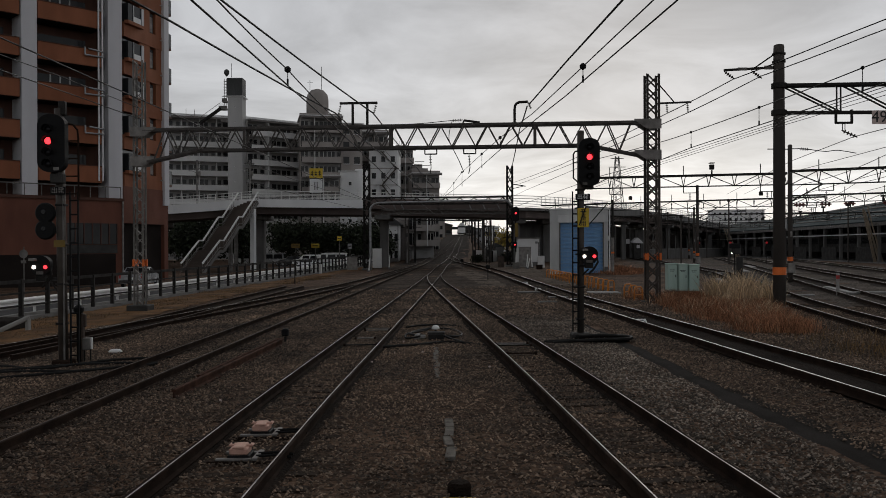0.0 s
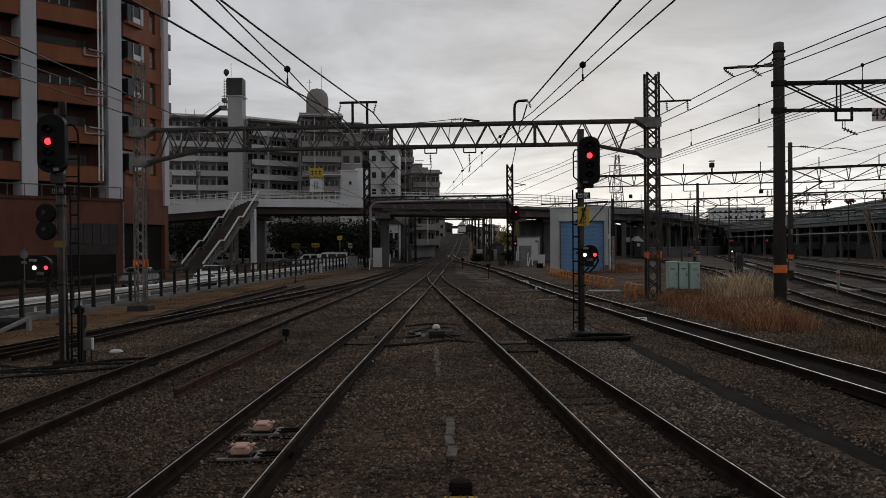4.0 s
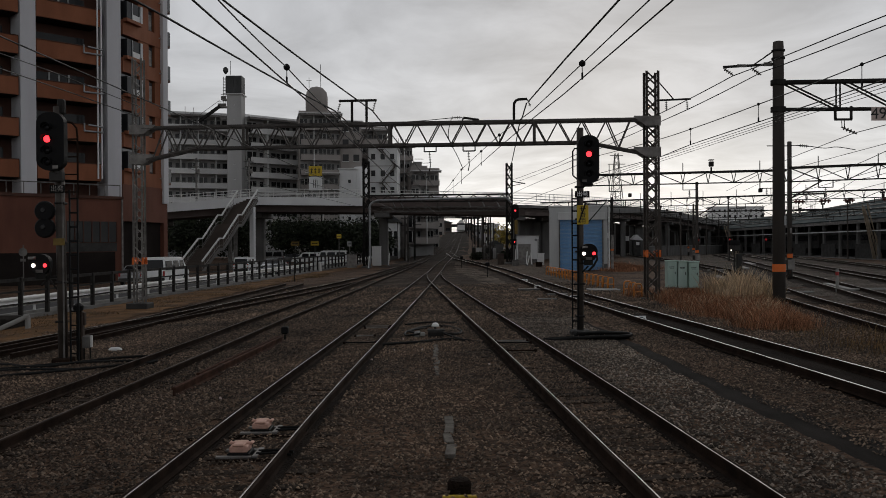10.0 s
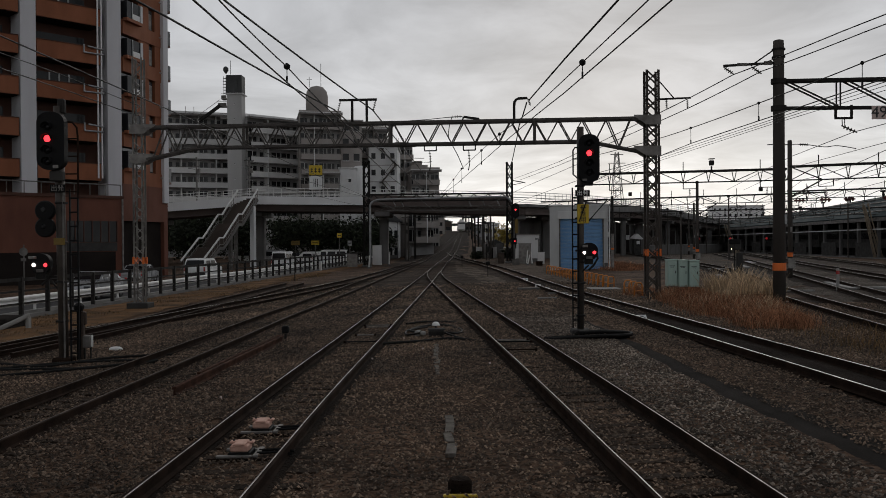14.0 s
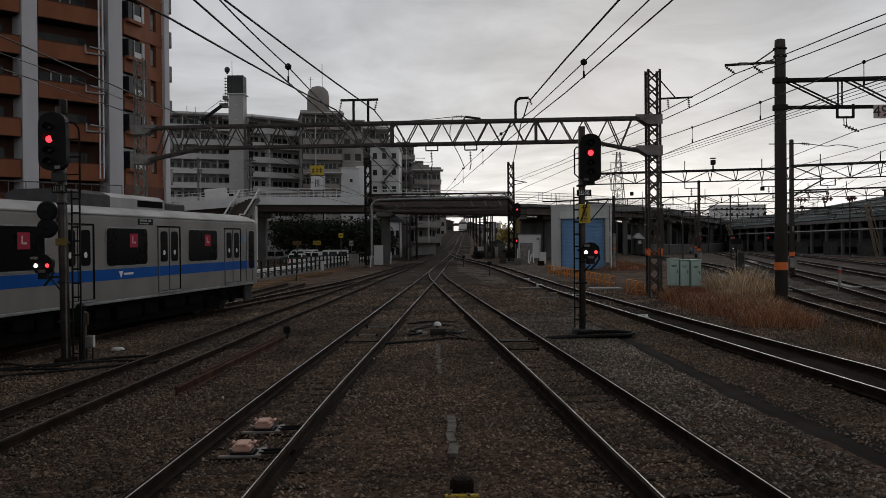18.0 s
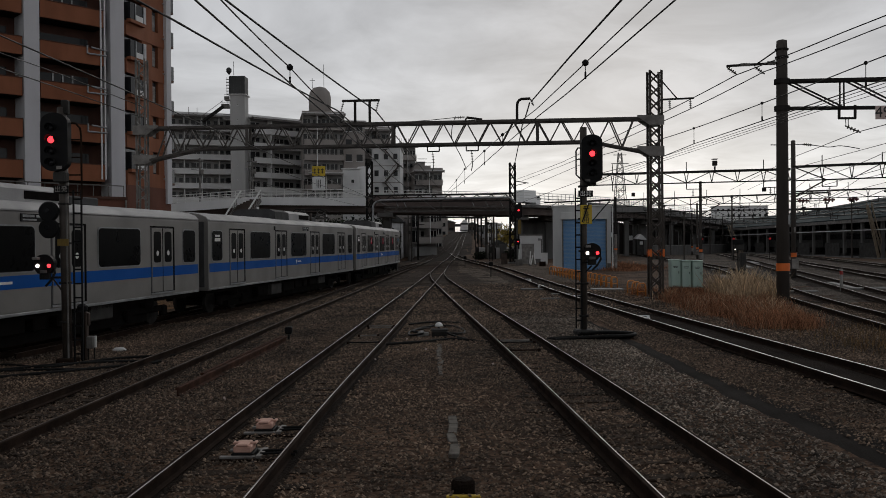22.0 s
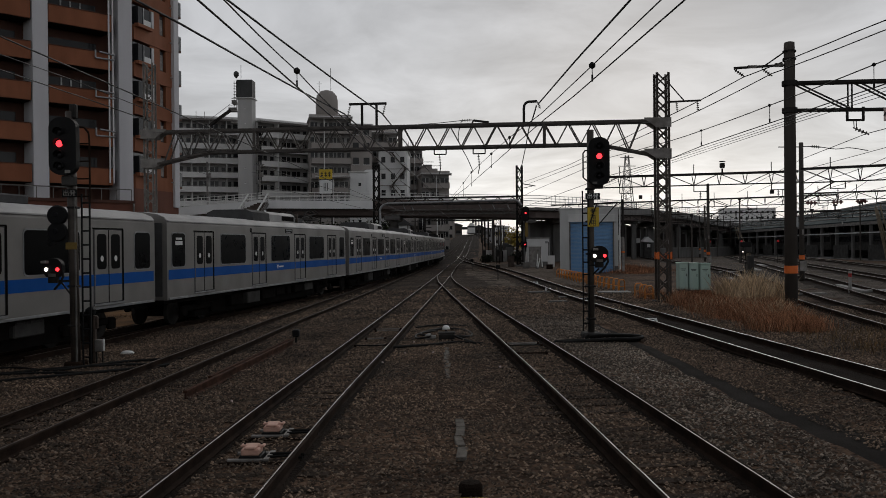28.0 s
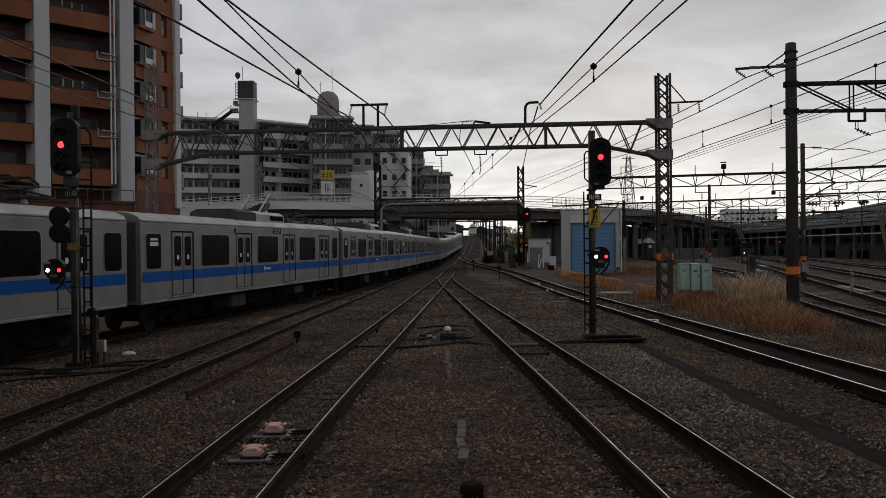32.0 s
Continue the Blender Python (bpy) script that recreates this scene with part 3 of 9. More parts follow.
def insulator(g, p, q, r=0.055, n=4):
    """Discs on a rod from p to q."""
    p, q = Vector(p), Vector(q)
    g.tube([p, q], r * 0.3, 6)
    d = q - p
    m = d.to_track_quat("Z", "Y").to_matrix()
    for i in range(n):
        c = p + d * (0.2 + 0.6 * i / max(1, n - 1))
        g.lathe([(r * 0.4, -0.02), (r, -0.008), (r * 0.9, 0.012), (r * 0.4, 0.02)], c, 10, m)
    return g


def wire(name, pts, r, label, sag=0.0, n=14, mat="wire"):
    """A hanging wire through pts, each span with its sag."""
    line = []
    for a, b in zip(pts, pts[1:]):
        a, b = Vector(a), Vector(b)
        for i in range(n):
            t = i / n
            line.append(a.lerp(b, t) - Vector((0, 0, 4 * sag * t * (1 - t))))
    line.append(Vector(pts[-1]))
    ob = part(name, Geo().tube(line, r, 6), M[mat])
    return tagged(ob, label, "wire", group="overhead wires")

# ---------------------------------------------------------------- portal over the tracks
def portal():
    L, R = Vector((-13.07, 37.0, -0.33)), Vector((8.57, 35.2, -0.12))
    t = thing("overhead_line_portal", "dark steel lattice portal spanning the tracks, orange bands on its legs", "portal", group="portals")
    lattice(t, L, 10.7, 0.37, 0.44, 0.065, "galvmid", True)
    lattice(t, R, 9.45, 0.47, 0.55, 0.1, "steelbrown")
    for c, s in ((L, 0.9), (R, 0.9)):
        part("footing", Geo().box((c.x, c.y, c.z - 0.02), (s, s, 0.42), 0.03), M["boxgrey"], t)
    for c in (L, R):
        g = Geo()
        for i, (a, b) in enumerate((((-1, -1), (1, -1)), ((1, -1), (1, 1)), ((1, 1), (-1, 1)), ((-1, 1), (-1, -1)))):
            z = c.z + 2.0
            p = [Vector((c.x + k[0] * (0.21 if c is L else 0.26), c.y + k[1] * (0.21 if c is L else 0.26), 0)) for k in (a, b)]
            for j in range(2):
                q0, q1 = p[0].lerp(p[1], j / 2), p[0].lerp(p[1], (j + 1) / 2)
                g.beam(q0 + Vector((0, 0, z + 0.1)), q1 + Vector((0, 0, z - 0.12)), 0.08, 0.012)
            g.beam(p[0] + Vector((0, 0, z - 0.15)), p[0] + Vector((0, 0, z + 0.15)), 0.075, 0.075)
        part("orange_band", g, M["orange"], t, "orange reflective band wound round the leg")
    # the truss: two frames of chords and braces
    d = (R - L)
    d.z = 0
    e = d.normalized()
    nrm = Vector((-e.y, e.x, 0))
    top, bot = 7.38, 6.47
    def at(s, z, k):
        p = Vector((L.x, L.y, 0)) + e * s + nrm * k
        p.z = z
        return p
    w = 0.25
    span = d.length
    for k in (-w, w):
        part("top_chord", Geo().angle(at(0.2, top, k), at(span - 0.2, top, k), 0.12, 0.02), M["trussbrown"], t)
        part("bottom_chord", Geo().angle(at(2.6, bot, k), at(span - 2.6, bot, k), 0.11, 0.02), M["trussbrown"], t)
        part("haunch", Geo().beam(at(0.3, bot - 0.5, k), at(2.65, bot, k), 0.09, 0.09), M["trussbrown"], t)
        part("haunch", Geo().beam(at(span - 0.3, bot - 0.5, k), at(span - 2.65, bot, k), 0.09, 0.09), M["trussbrown"], t)
        pitch = 0.4905
        ks = [k for k in range(-40, 40) if 0.45 < 16.935 + k * pitch < span - 0.45]
        xs = [16.935 + k * pitch for k in ks]
        n = len(xs) - 1
        low = lambda q: bot - 0.5 * max(0.0, (2.6 - min(q, span - q)) / 2.3)
        for i in range(n):
            a, b = (top, low(xs[i + 1])) if ks[i] % 2 == 0 else (low(xs[i]), top)
            part("brace", Geo().beam(at(xs[i], a, k), at(xs[i + 1], b, k), 0.065, 0.045), M["trussbrown"], t)
        for s in (4.69, 10.92, 16.935):
            part("post", Geo().beam(at(s, bot, k), at(s, top, k), 0.11, 0.08), M["trussbrown"], t)
    for q in xs:
        for z in (top, low(q)):
            part("cross_tie", Geo().beam(at(q, z, -w), at(q, z, w), 0.05, 0.03), M["trussbrown"], t)
    for c, z in ((L, 0.0), (R, 0.0)):
        sg = 1 if c is L else -1
        for k in (-0.33, 0.33):
            for zz, tip in ((top, -0.45), (bot - 0.35, 0.42)):
                g = Geo()
                a = [c.x - sg * 0.3, c.x + sg * 0.3, c.x + sg * 0.8]
                q = [(a[0], c.y + k, zz + 0.1), (a[0], c.y + k, zz - 0.3), (a[1], c.y + k, zz - 0.3), (a[2], c.y + k, zz + (0.05 if tip < 0 else 0.02)), (a[2], c.y + k, zz + 0.1), (a[1], c.y + k, zz + 0.1)]
                q2 = [(x, y + 0.015, zq) for x, y, zq in q]
                m = len(q)
                g.add(q + q2, [tuple(range(m))[::-1], tuple(range(m, 2 * m))] + [(i, (i + 1) % m, m + (i + 1) % m, m + i) for i in range(m)])
                part("gusset_plate", g, M["galvmid"], t, "grey gusset plate")
    # feeder bracket above the truss
    b0 = 9.3
    for s in (b0, b0 + 0.62):
        part("bracket_post", Geo().beam(at(s, top, 0), at(s, top + 0.98, 0), 0.1, 0.1), M["steel"], t)
    part("bracket_arm", Geo().beam(at(b0 - 0.55, top + 1.0, 0), at(b0 + 1.05, top + 1.0, 0), 0.1, 0.09), M["steel"], t)
    for s, ds in ((b0 - 0.5, -0.12), (b0 + 1.0, -0.12)):
        part("insulator", insulator(Geo(), at(s, top + 0.95, 0), at(s + ds, top + 0.5, 0)), M["porcelain"], t, "ribbed insulator string")
    # swan-neck bracket
    s = 16.1
    neck = [at(s, top, 0)] + [at(s, top + 0.6, 0)] + [at(s + 0.22 - 0.22 * math.cos(a), top + 0.68 + 0.24 * math.sin(a), 0) for a in (0.4, 0.9, 1.4)] + [at(s + 0.55, top + 0.93, 0)]
    part("swan_neck", Geo().tube(neck, 0.055, 8), M["steel"], t)
    part("insulator", insulator(Geo(), at(s + 0.56, top + 0.92, 0), at(s + 0.68, top + 0.62, 0)), M["porcelain"], t)
    part("stay_bracket", Geo().beam(at(13.95, top + 0.07, 0), at(14.0, top + 0.2, 0), 0.06).beam(at(14.0, top + 0.2, 0), at(14.65, top + 0.1, 0), 0.07, 0.09), M["steel"], t)
    part("insulator", insulator(Geo(), at(13.45, top + 0.2, 0), at(13.95, top + 0.22, 0), 0.06), M["porcelain"], t)
    part("stay_wire", Geo().tube([at(11.4, top + 0.06, 0), at(12.5, top + 0.12, 0), at(13.45, top + 0.2, 0)], 0.014, 6), M["wire"], t)
    part("jumper", Geo().tube(curve3([at(13.5, top + 0.18, 0), at(13.38, top - 0.3, 0), at(13.4, bot + 0.2, 0), at(13.75, bot - 0.5, 0), at(13.98, bot - 1.05, 0)]), 0.016, 6), M["wire"], t)
    # hangers for the contact wires
    for s in (12.35, 13.98):
        part("hanger_frame", Geo().beam(at(s, bot, 0), at(s, bot - 0.28, 0), 0.05).beam(at(s + 0.5, bot, 0), at(s + 0.5, bot - 0.28, 0), 0.05).beam(at(s, bot - 0.28, 0), at(s + 0.5, bot - 0.28, 0), 0.05), M["steel"], t)
        part("insulator", insulator(Geo(), at(s + 0.22, bot - 0.28, 0), at(s + 0.26, bot - 0.85, 0)), M["porcelain"], t)
        part("registration_arm", Geo().tube([at(s + 0.26, bot - 0.85, 0), at(s + 0.2, bot - 1.1, 0.1)], 0.02, 6), M["steel"], t)
    # side arm on the right leg
    rx, ry = R.x + 0.3, R.y
    part("side_arm", Geo().beam((rx, ry, 8.15), (rx + 1.3, ry, 8.2), 0.07).beam((rx, ry, 8.9), (rx + 0.6, ry, 8.2), 0.04), M["steel"], t)
    for q in (0.3, 1.15):
        part("insulator", insulator(Geo(), (rx + q, ry, 8.15), (rx + q + 0.02, ry, 7.75)), M["porcelain"], t)
    return t


portal()


# ---------------------------------------------------------------- signals
def head_shape(w, h, d):
    """A rounded signal backboard of width w and height h."""
    prof, n = [], 10
    r = w / 2
    for i in range(n + 1):
        a = math.pi * i / n
        prof.append((r * math.cos(a), h / 2 - r * 0.75 + r * 0.75 * math.sin(a)))
    for i in range(n + 1):
        a = math.pi + math.pi * i / n
        prof.append((r * math.cos(a), -h / 2 + r * 0.75 + r * 0.75 * math.sin(a)))
    return Geo().prism(prof, -d / 2, d / 2)


def aspect(parent, x, y, z, r, mat, label=""):
    m = FACE_CAM
    part("lens", Geo().lathe([(r, 0), (r * 0.8, 0.02), (0.01, 0.03)], (x, y, z), 16, m), M[mat], parent, label, smooth=True)
    hood, n = Geo(), 12
    for i in range(n + 1):
        a = -0.35 + (math.pi + 0.7) * i / n
        ln = -0.11 if math.sin(a) > -0.2 else -0.05
        for rr in (1.3, 1.38):
            hood.v += [(x + math.cos(a) * r * rr, y, z + math.sin(a) * r * rr), (x + math.cos(a) * r * rr, y + ln, z + math.sin(a) * r * rr)]
    for i in range(n):
        o = 4 * i
        hood.f += [(o, o + 4, o + 5, o + 1), (o + 2, o + 3, o + 7, o + 6), (o + 1, o + 5, o + 7, o + 3), (o, o + 2, o + 6, o + 4)]
    hood.f += [(0, 1, 3, 2), (4 * n, 4 * n + 2, 4 * n + 3, 4 * n + 1)]
    part("hood", hood, M["black"], parent)


def ladder(parent, x, y, z0, z1, w=0.3, mat="black"):
    for s in (-1, 1):
        part("ladder_rail", Geo().beam((x + s * w / 2, y, z0), (x + s * w / 2, y, z1), 0.032, 0.04), M[mat], parent)
    k = z0 + 0.2
    while k < z1:
        part("ladder_rung", Geo().tube([(x - w / 2, y, k), (x + w / 2, y, k)], 0.02, 6), M[mat], parent)
        k += 0.32


def shunt_head(parent, x, y, z, lit=True):
    """The small two-lamp shunting signal: a rounded black plate with a hooded white and a red lamp."""
    g = Geo()
    n = 14
    prof = [(0.23 * math.cos(math.pi * i / n), 0.06 + 0.2 * math.sin(math.pi * i / n)) for i in range(n + 1)] + [(-0.22, -0.06), (-0.14, -0.17), (0.0, -0.2), (0.14, -0.17), (0.22, -0.06)]
    g.prism(prof, 0, 0.16)
    p = part("shunt_signal", g, M["black"], parent, "black two-lamp shunting signal", at=(x, y, z))
    for dx, mat in ((-0.13, "whitelamp"), (0.13, "redlamp")):
        part("lamp", Geo().lathe([(0.045, 0), (0.036, 0.015), (0.005, 0.02)], (dx, -0.02, 0), 14, FACE_CAM), M[mat], p, smooth=True)
    part("hood", Geo().box((-0.12, -0.1, 0.17), (0.12, 0.16, 0.06), 0.01), M["galvmid"], p)
    part("plate", Geo().box((0.0, -0.012, -0.13), (0.16, 0.02, 0.07), 0.004), M["galvdull"], p)
    part("bracket", Geo().tube([(0.2, 0.05, 0.0), (0.23, 0.06, -0.16), (0.14, 0.08, -0.32), (0.0, 0.1, -0.46)], 0.028, 6).box((0.0, 0.08, -0.24), (0.22, 0.12, 0.14), 0.01), M["steel"], p)
    return p


def signal_left():
    x, y, z = -8.76, 19.6, -0.42
    t = thing("colour_light_signal", "black three-lamp railway signal showing red beside a ladder", "signal", group="signals")
    part("post", Geo().tube([(x + 0.08, y, z), (x, y, 5.5)], 0.105, 14), M["steelbrown"], t, smooth=True)
    part("footing", Geo().box((x + 0.08, y, z + 0.05), (0.4, 0.4, 0.3), 0.03), M["rail"], t)
    hy = y - 0.22
    h = part("signal_head", head_shape(0.62, 1.32, 0.2), M["black"], t, at=(x - 0.045, hy, 4.68))
    for i, mat in enumerate(("lens", "redlamp", "lens", "lens")):
        aspect(h, -0.06, -0.11, 0.31 - 0.26 * i, 0.08, mat, "lit red lamp" if mat == "redlamp" else "")
    part("label_plate", Geo().box((0.12, -0.11, -0.58), (0.12, 0.012, 0.07)), M["galvmid"], h)
    part("junction_box", Geo().box((x + 0.02, y - 0.12, 3.9), (0.3, 0.2, 0.24), 0.03).box((x + 0.05, y - 0.16, 4.0), (0.1, 0.14, 0.1), 0.02), M["boxgrey"], t)
    part("cap", Geo().box((x + 0.08, y, 5.5), (0.16, 0.16, 0.34), 0.03), M["steel"], t)
    for dz in (3.12, 2.74):
        d = part("route_disc", Geo().lathe([(0.23, 0), (0.23, 0.05), (0.2, 0.09)], (x - 0.25, y - 0.12, dz), 22, FACE_CAM), M["black"], t, "round black unlit repeater head")
        part("disc_lens", Geo().lathe([(0.06, 0.1), (0.05, 0.11)], (x - 0.27, y - 0.12, dz + 0.02), 12, FACE_CAM), M["lens"], d)
        part("disc_bracket", Geo().beam((x - 0.25, y - 0.05, dz - 0.05), (x, y, dz - 0.05), 0.06), M["steel"], t)
    pl = part("name_plate", Geo().box((x + 0.02, y - 0.12, 3.62), (0.34, 0.02, 0.18), 0.004), M["black"], t)
    lettering("lettering", "\u51fa\u767a", 0.15, pose(x + 0.02, y - 0.134, 3.62, 90, 0, 0), pl, M["galvmid"])
    part("yellow_tag", Geo().box((x + 0.05, y - 0.12, 2.42), (0.26, 0.015, 0.16), 0.003), M["dirtyyellow"], t, "dirty yellow tag plate")
    shunt_head(t, x - 0.36, y - 0.2, 1.89)
    part("shunt_arm", Geo().beam((x - 0.4, y - 0.08, 1.62), (x + 0.1, y - 0.02, 1.62), 0.05).beam((x - 0.2, y - 0.1, 1.6), (x + 0.05, y, 1.2), 0.035), M["steel"], t)
    ladder(t, x + 0.38, y - 0.1, z + 0.1, 3.6, 0.18)
    g = Geo().tube([(x + 0.15, y - 0.1, 5.15), (x + 0.36, y - 0.1, 5.12), (x + 0.46, y - 0.1, 5.0), (x + 0.48, y - 0.1, 4.8), (x + 0.48, y - 0.1, 3.4)], 0.024, 6)
    for k in range(4):
        g.beam((x + 0.2, y - 0.1, 4.75 - 0.4 * k), (x + 0.48, y - 0.1, 4.75 - 0.4 * k), 0.03)
    part("guard_hoop", g, M["rail"], t)
    part("conduit", Geo().tube([(x + 0.12, y - 0.09, 4.0), (x + 0.14, y - 0.1, 0.5), (x + 0.14, y - 0.1, z)], 0.022, 6), M["galvdull"], t)
    for k in range(4):
        part("clamp", Geo().box((x + 0.05, y, 0.6 + 0.9 * k), (0.22, 0.22, 0.05), 0.01), M["steel"], t)


def signal_right():
    x, y, z = 3.6, 22.6, -0.14
    t = thing("colour_light_signal", "black three-lamp railway signal showing red with a yellow board", "signal", group="signals")
    part("post", Geo().tube([(x, y, z), (x + 0.02, y, 5.35)], 0.09, 14), M["steelbrown"], t, smooth=True)
    z = ground_z(x, y) + 0.06
    part("footing", Geo().box((x, y, z - 0.02), (0.5, 0.5, 0.26), 0.04), M["boxgrey"], t)
    h = part("signal_head", head_shape(0.54, 1.26, 0.2), M["black"], t, at=(x + 0.2, y - 0.2, 4.5))
    for i, mat in enumerate(("lens", "redlamp", "lens", "lens")):
        aspect(h, 0.0, -0.11, 0.385 - 0.255 * i, 0.075, mat, "lit red lamp" if mat == "redlamp" else "")
    part("label_plate", Geo().box((-0.12, -0.11, -0.56), (0.12, 0.012, 0.06)), M["galvdull"], h)
    part("guard_hoop", Geo().tube([(x - 0.02, y - 0.1, 4.8), (x - 0.14, y - 0.1, 4.8), (x - 0.19, y - 0.1, 4.72), (x - 0.19, y - 0.1, 4.1), (x - 0.08, y - 0.1, 4.0)], 0.02, 6).beam((x - 0.19, y - 0.1, 4.5), (x, y - 0.1, 4.5), 0.025), M["steel"], t)
    part("head_bracket", Geo().beam((x, y, 4.9), (x + 0.28, y - 0.1, 4.9), 0.07).beam((x, y, 4.1), (x + 0.28, y - 0.1, 4.1), 0.07).box((x + 0.2, y - 0.1, 3.86), (0.26, 0.12, 0.12), 0.02), M["steel"], t)
    pl = part("name_plate", Geo().box((x + 0.05, y - 0.12, 3.6), (0.38, 0.02, 0.17), 0.004), M["black"], t)
    lettering("lettering", "\u51fa\u767a", 0.15, pose(x + 0.05, y - 0.134, 3.6, 90, 0, 0), pl, M["white"])
    s = part("number_board", Geo().box((x + 0.06, y - 0.13, 3.06), (0.3, 0.02, 0.5), 0.006), M["yellow"], t, "yellow board with black characters")
    part("lettering_bars", Geo().box((x + 0.06, y - 0.145, 3.22), (0.16, 0.006, 0.025)).box((x + 0.06, y - 0.145, 3.27), (0.12, 0.006, 0.02)).box((x + 0.03, y - 0.145, 3.22), (0.025, 0.006, 0.12)), M["text"], s)
    for k, word in enumerate(("\u756a", "\u7528")):
        lettering("lettering", word, 0.17, pose(x + 0.06, y - 0.144, 3.06 - 0.16 * k, 90, 0, 0), s, M["text"])
    part("board_stay", Geo().beam((x, y - 0.02, 3.4), (x + 0.72, y - 0.02, 3.44), 0.05).beam((x + 0.7, y - 0.02, 3.42), (x + 0.2, y - 0.02, 2.85), 0.025).beam((x - 0.15, y, 3.3), (x + 0.2, y, 3.42), 0.03), M["steel"], t)
    part("board_brace", Geo().beam((x - 0.05, y - 0.16, 2.86), (x + 0.13, y - 0.16, 3.36), 0.03), M["steel"], t)
    shunt_head(t, x + 0.2, y - 0.22, 2.05)
    part("shunt_arm", Geo().beam((x, y - 0.05, 1.5), (x + 0.2, y - 0.1, 1.72), 0.04).box((x + 0.1, y - 0.08, 1.8), (0.3, 0.06, 0.04)), M["steel"], t)
    ladder(t, x - 0.14, y - 0.1, z + 0.15, 3.75, 0.15)
    for k in range(5):
        part("clamp", Geo().box((x, y, 0.4 + 0.85 * k), (0.23, 0.23, 0.05), 0.01), M["steel"], t)
    for k in range(3):
        pts = [(x - 1.1 + 0.1 * k, y - 1.15 - 0.06 * k, z - 0.01), (x - 0.4, y - 1.1 - 0.05 * k, z + 0.02)]
        pts += [(x + 0.35 + 0.75 * math.cos(a) + 0.03 * k, y - 0.75 + 0.5 * math.sin(a) - 0.04 * k, z + 0.01 + 0.03 * k) for a in (-1.6, -1.1, -0.6, 0, 0.6, 1.1, 1.7, 2.4)]
        part("cable_coil", Geo().tube(curve3(pts), 0.042, 7), M["rubber"], t, "loose black cable coiled at the foot")


signal_left()
signal_right()

# ---------------------------------------------------------------- round concrete pole with its beam
def pole_right():
    x, y = 12.24, 31.3
    t = thing("concrete_pole", "thick dark concrete pole with an orange band and a steel beam", "pole", group="poles")
    part("shaft", Geo().lathe([(0.228, 0), (0.19, 9.4), (0.18, 9.6), (0.1, 9.63)], (x, y, 0.0), 18), M["pole"], t, smooth=True)
    part("orange_band", Geo().lathe([(0.236, -0.14), (0.236, 0.14)], (x, y, 1.38), 18), M["orange"], t, "orange band")
    part("number_strip", Geo().box((x + 0.16, y - 0.2, 3.1), (0.07, 0.02, 0.35)), M["galv"], t)
    for z in (8.12, 7.14, 9.0, 9.28):
        part("collar", Geo().lathe([(0.27, -0.09), (0.27, 0.09)] if z < 8.5 else [(0.235, -0.03), (0.235, 0.03)], (x, y, z), 18), M["steel"], t)
    top = lambda q: (x + q, y + 0.12 * q, 8.12 + 0.035 * q)
    bot = lambda q: (x + q, y + 0.12 * q, 7.14 + 0.02 * q)
    for dy in (-0.16, 0.16):
        o = Vector((0, dy, 0))
        part("top_chord", Geo().beam(Vector(top(0.2)) + o, Vector(top(9)) + o, 0.12, 0.1), M["steel"], t)
        part("bottom_chord", Geo().beam(Vector(bot(0.2)) + o, Vector(bot(9)) + o, 0.09, 0.08), M["steel"], t)
        for a, b in ((0.2, 2.3), (2.5, 4.6), (4.8, 6.9), (7, 9)):
            part("brace", Geo().beam(Vector(top(a)) + o, Vector(bot(b)) + o, 0.05, 0.05), M["steel"], t)
            part("post", Geo().beam(Vector(bot(b)) + o, Vector(top(b)) + o, 0.045, 0.045), M["steel"], t)
    part("hanger_frame", Geo().beam((x + 2.07, y, 7.25), (x + 2.07, y, 6.77), 0.075).beam((x + 2.65, y, 7.25), (x + 2.65, y, 6.77), 0.075).beam((x + 2.04, y, 6.77), (x + 2.68, y, 6.77), 0.075), M["steel"], t)
    part("drop_rods", Geo().beam((x + 2.3, y, 6.77), (x + 2.32, y, 6.46), 0.022).beam((x + 2.4, y, 6.77), (x + 2.4, y, 6.44), 0.022), M["steel"], t)
    part("insulator", insulator(Geo(), (x + 2.28, y, 6.5), (x + 2.85, y, 6.24), 0.075), M["steelbrown"], t)
    b = part("number_board", Geo().box((x + 3.5, y - 0.3, 6.92), (0.53, 0.02, 0.48), 0.006), M["faded"], t, "faded pinkish number board")
    lettering("lettering", "49", 0.58, pose(x + 3.5, y - 0.315, 6.92, 90, 0, 0), b, M["text"])
    # feeder arm to the left of the shaft
    part("feeder_arm", Geo().beam((x - 2.0, y, 8.7), (x - 0.05, y, 8.8), 0.08).beam((x - 1.0, y, 8.7), (x - 0.2, y, 9.25), 0.05), M["steel"], t)
    for q in (-2.0, -0.98):
        part("insulator", insulator(Geo(), (x + q, y, 8.66), (x + q + 0.36, y, 8.4), 0.07), M["steelbrown"], t)
    part("arm_label", Geo().box((x - 1.35, y - 0.06, 8.73), (0.34, 0.02, 0.11)).box((x - 0.4, y - 0.06, 8.78), (0.3, 0.02, 0.14)), M["galvdull"], t)
    part("footing", Geo().lathe([(0.42, -0.2), (0.4, 0.12)], (x, y, 0), 16), M["concdark"], t)


pole_right()


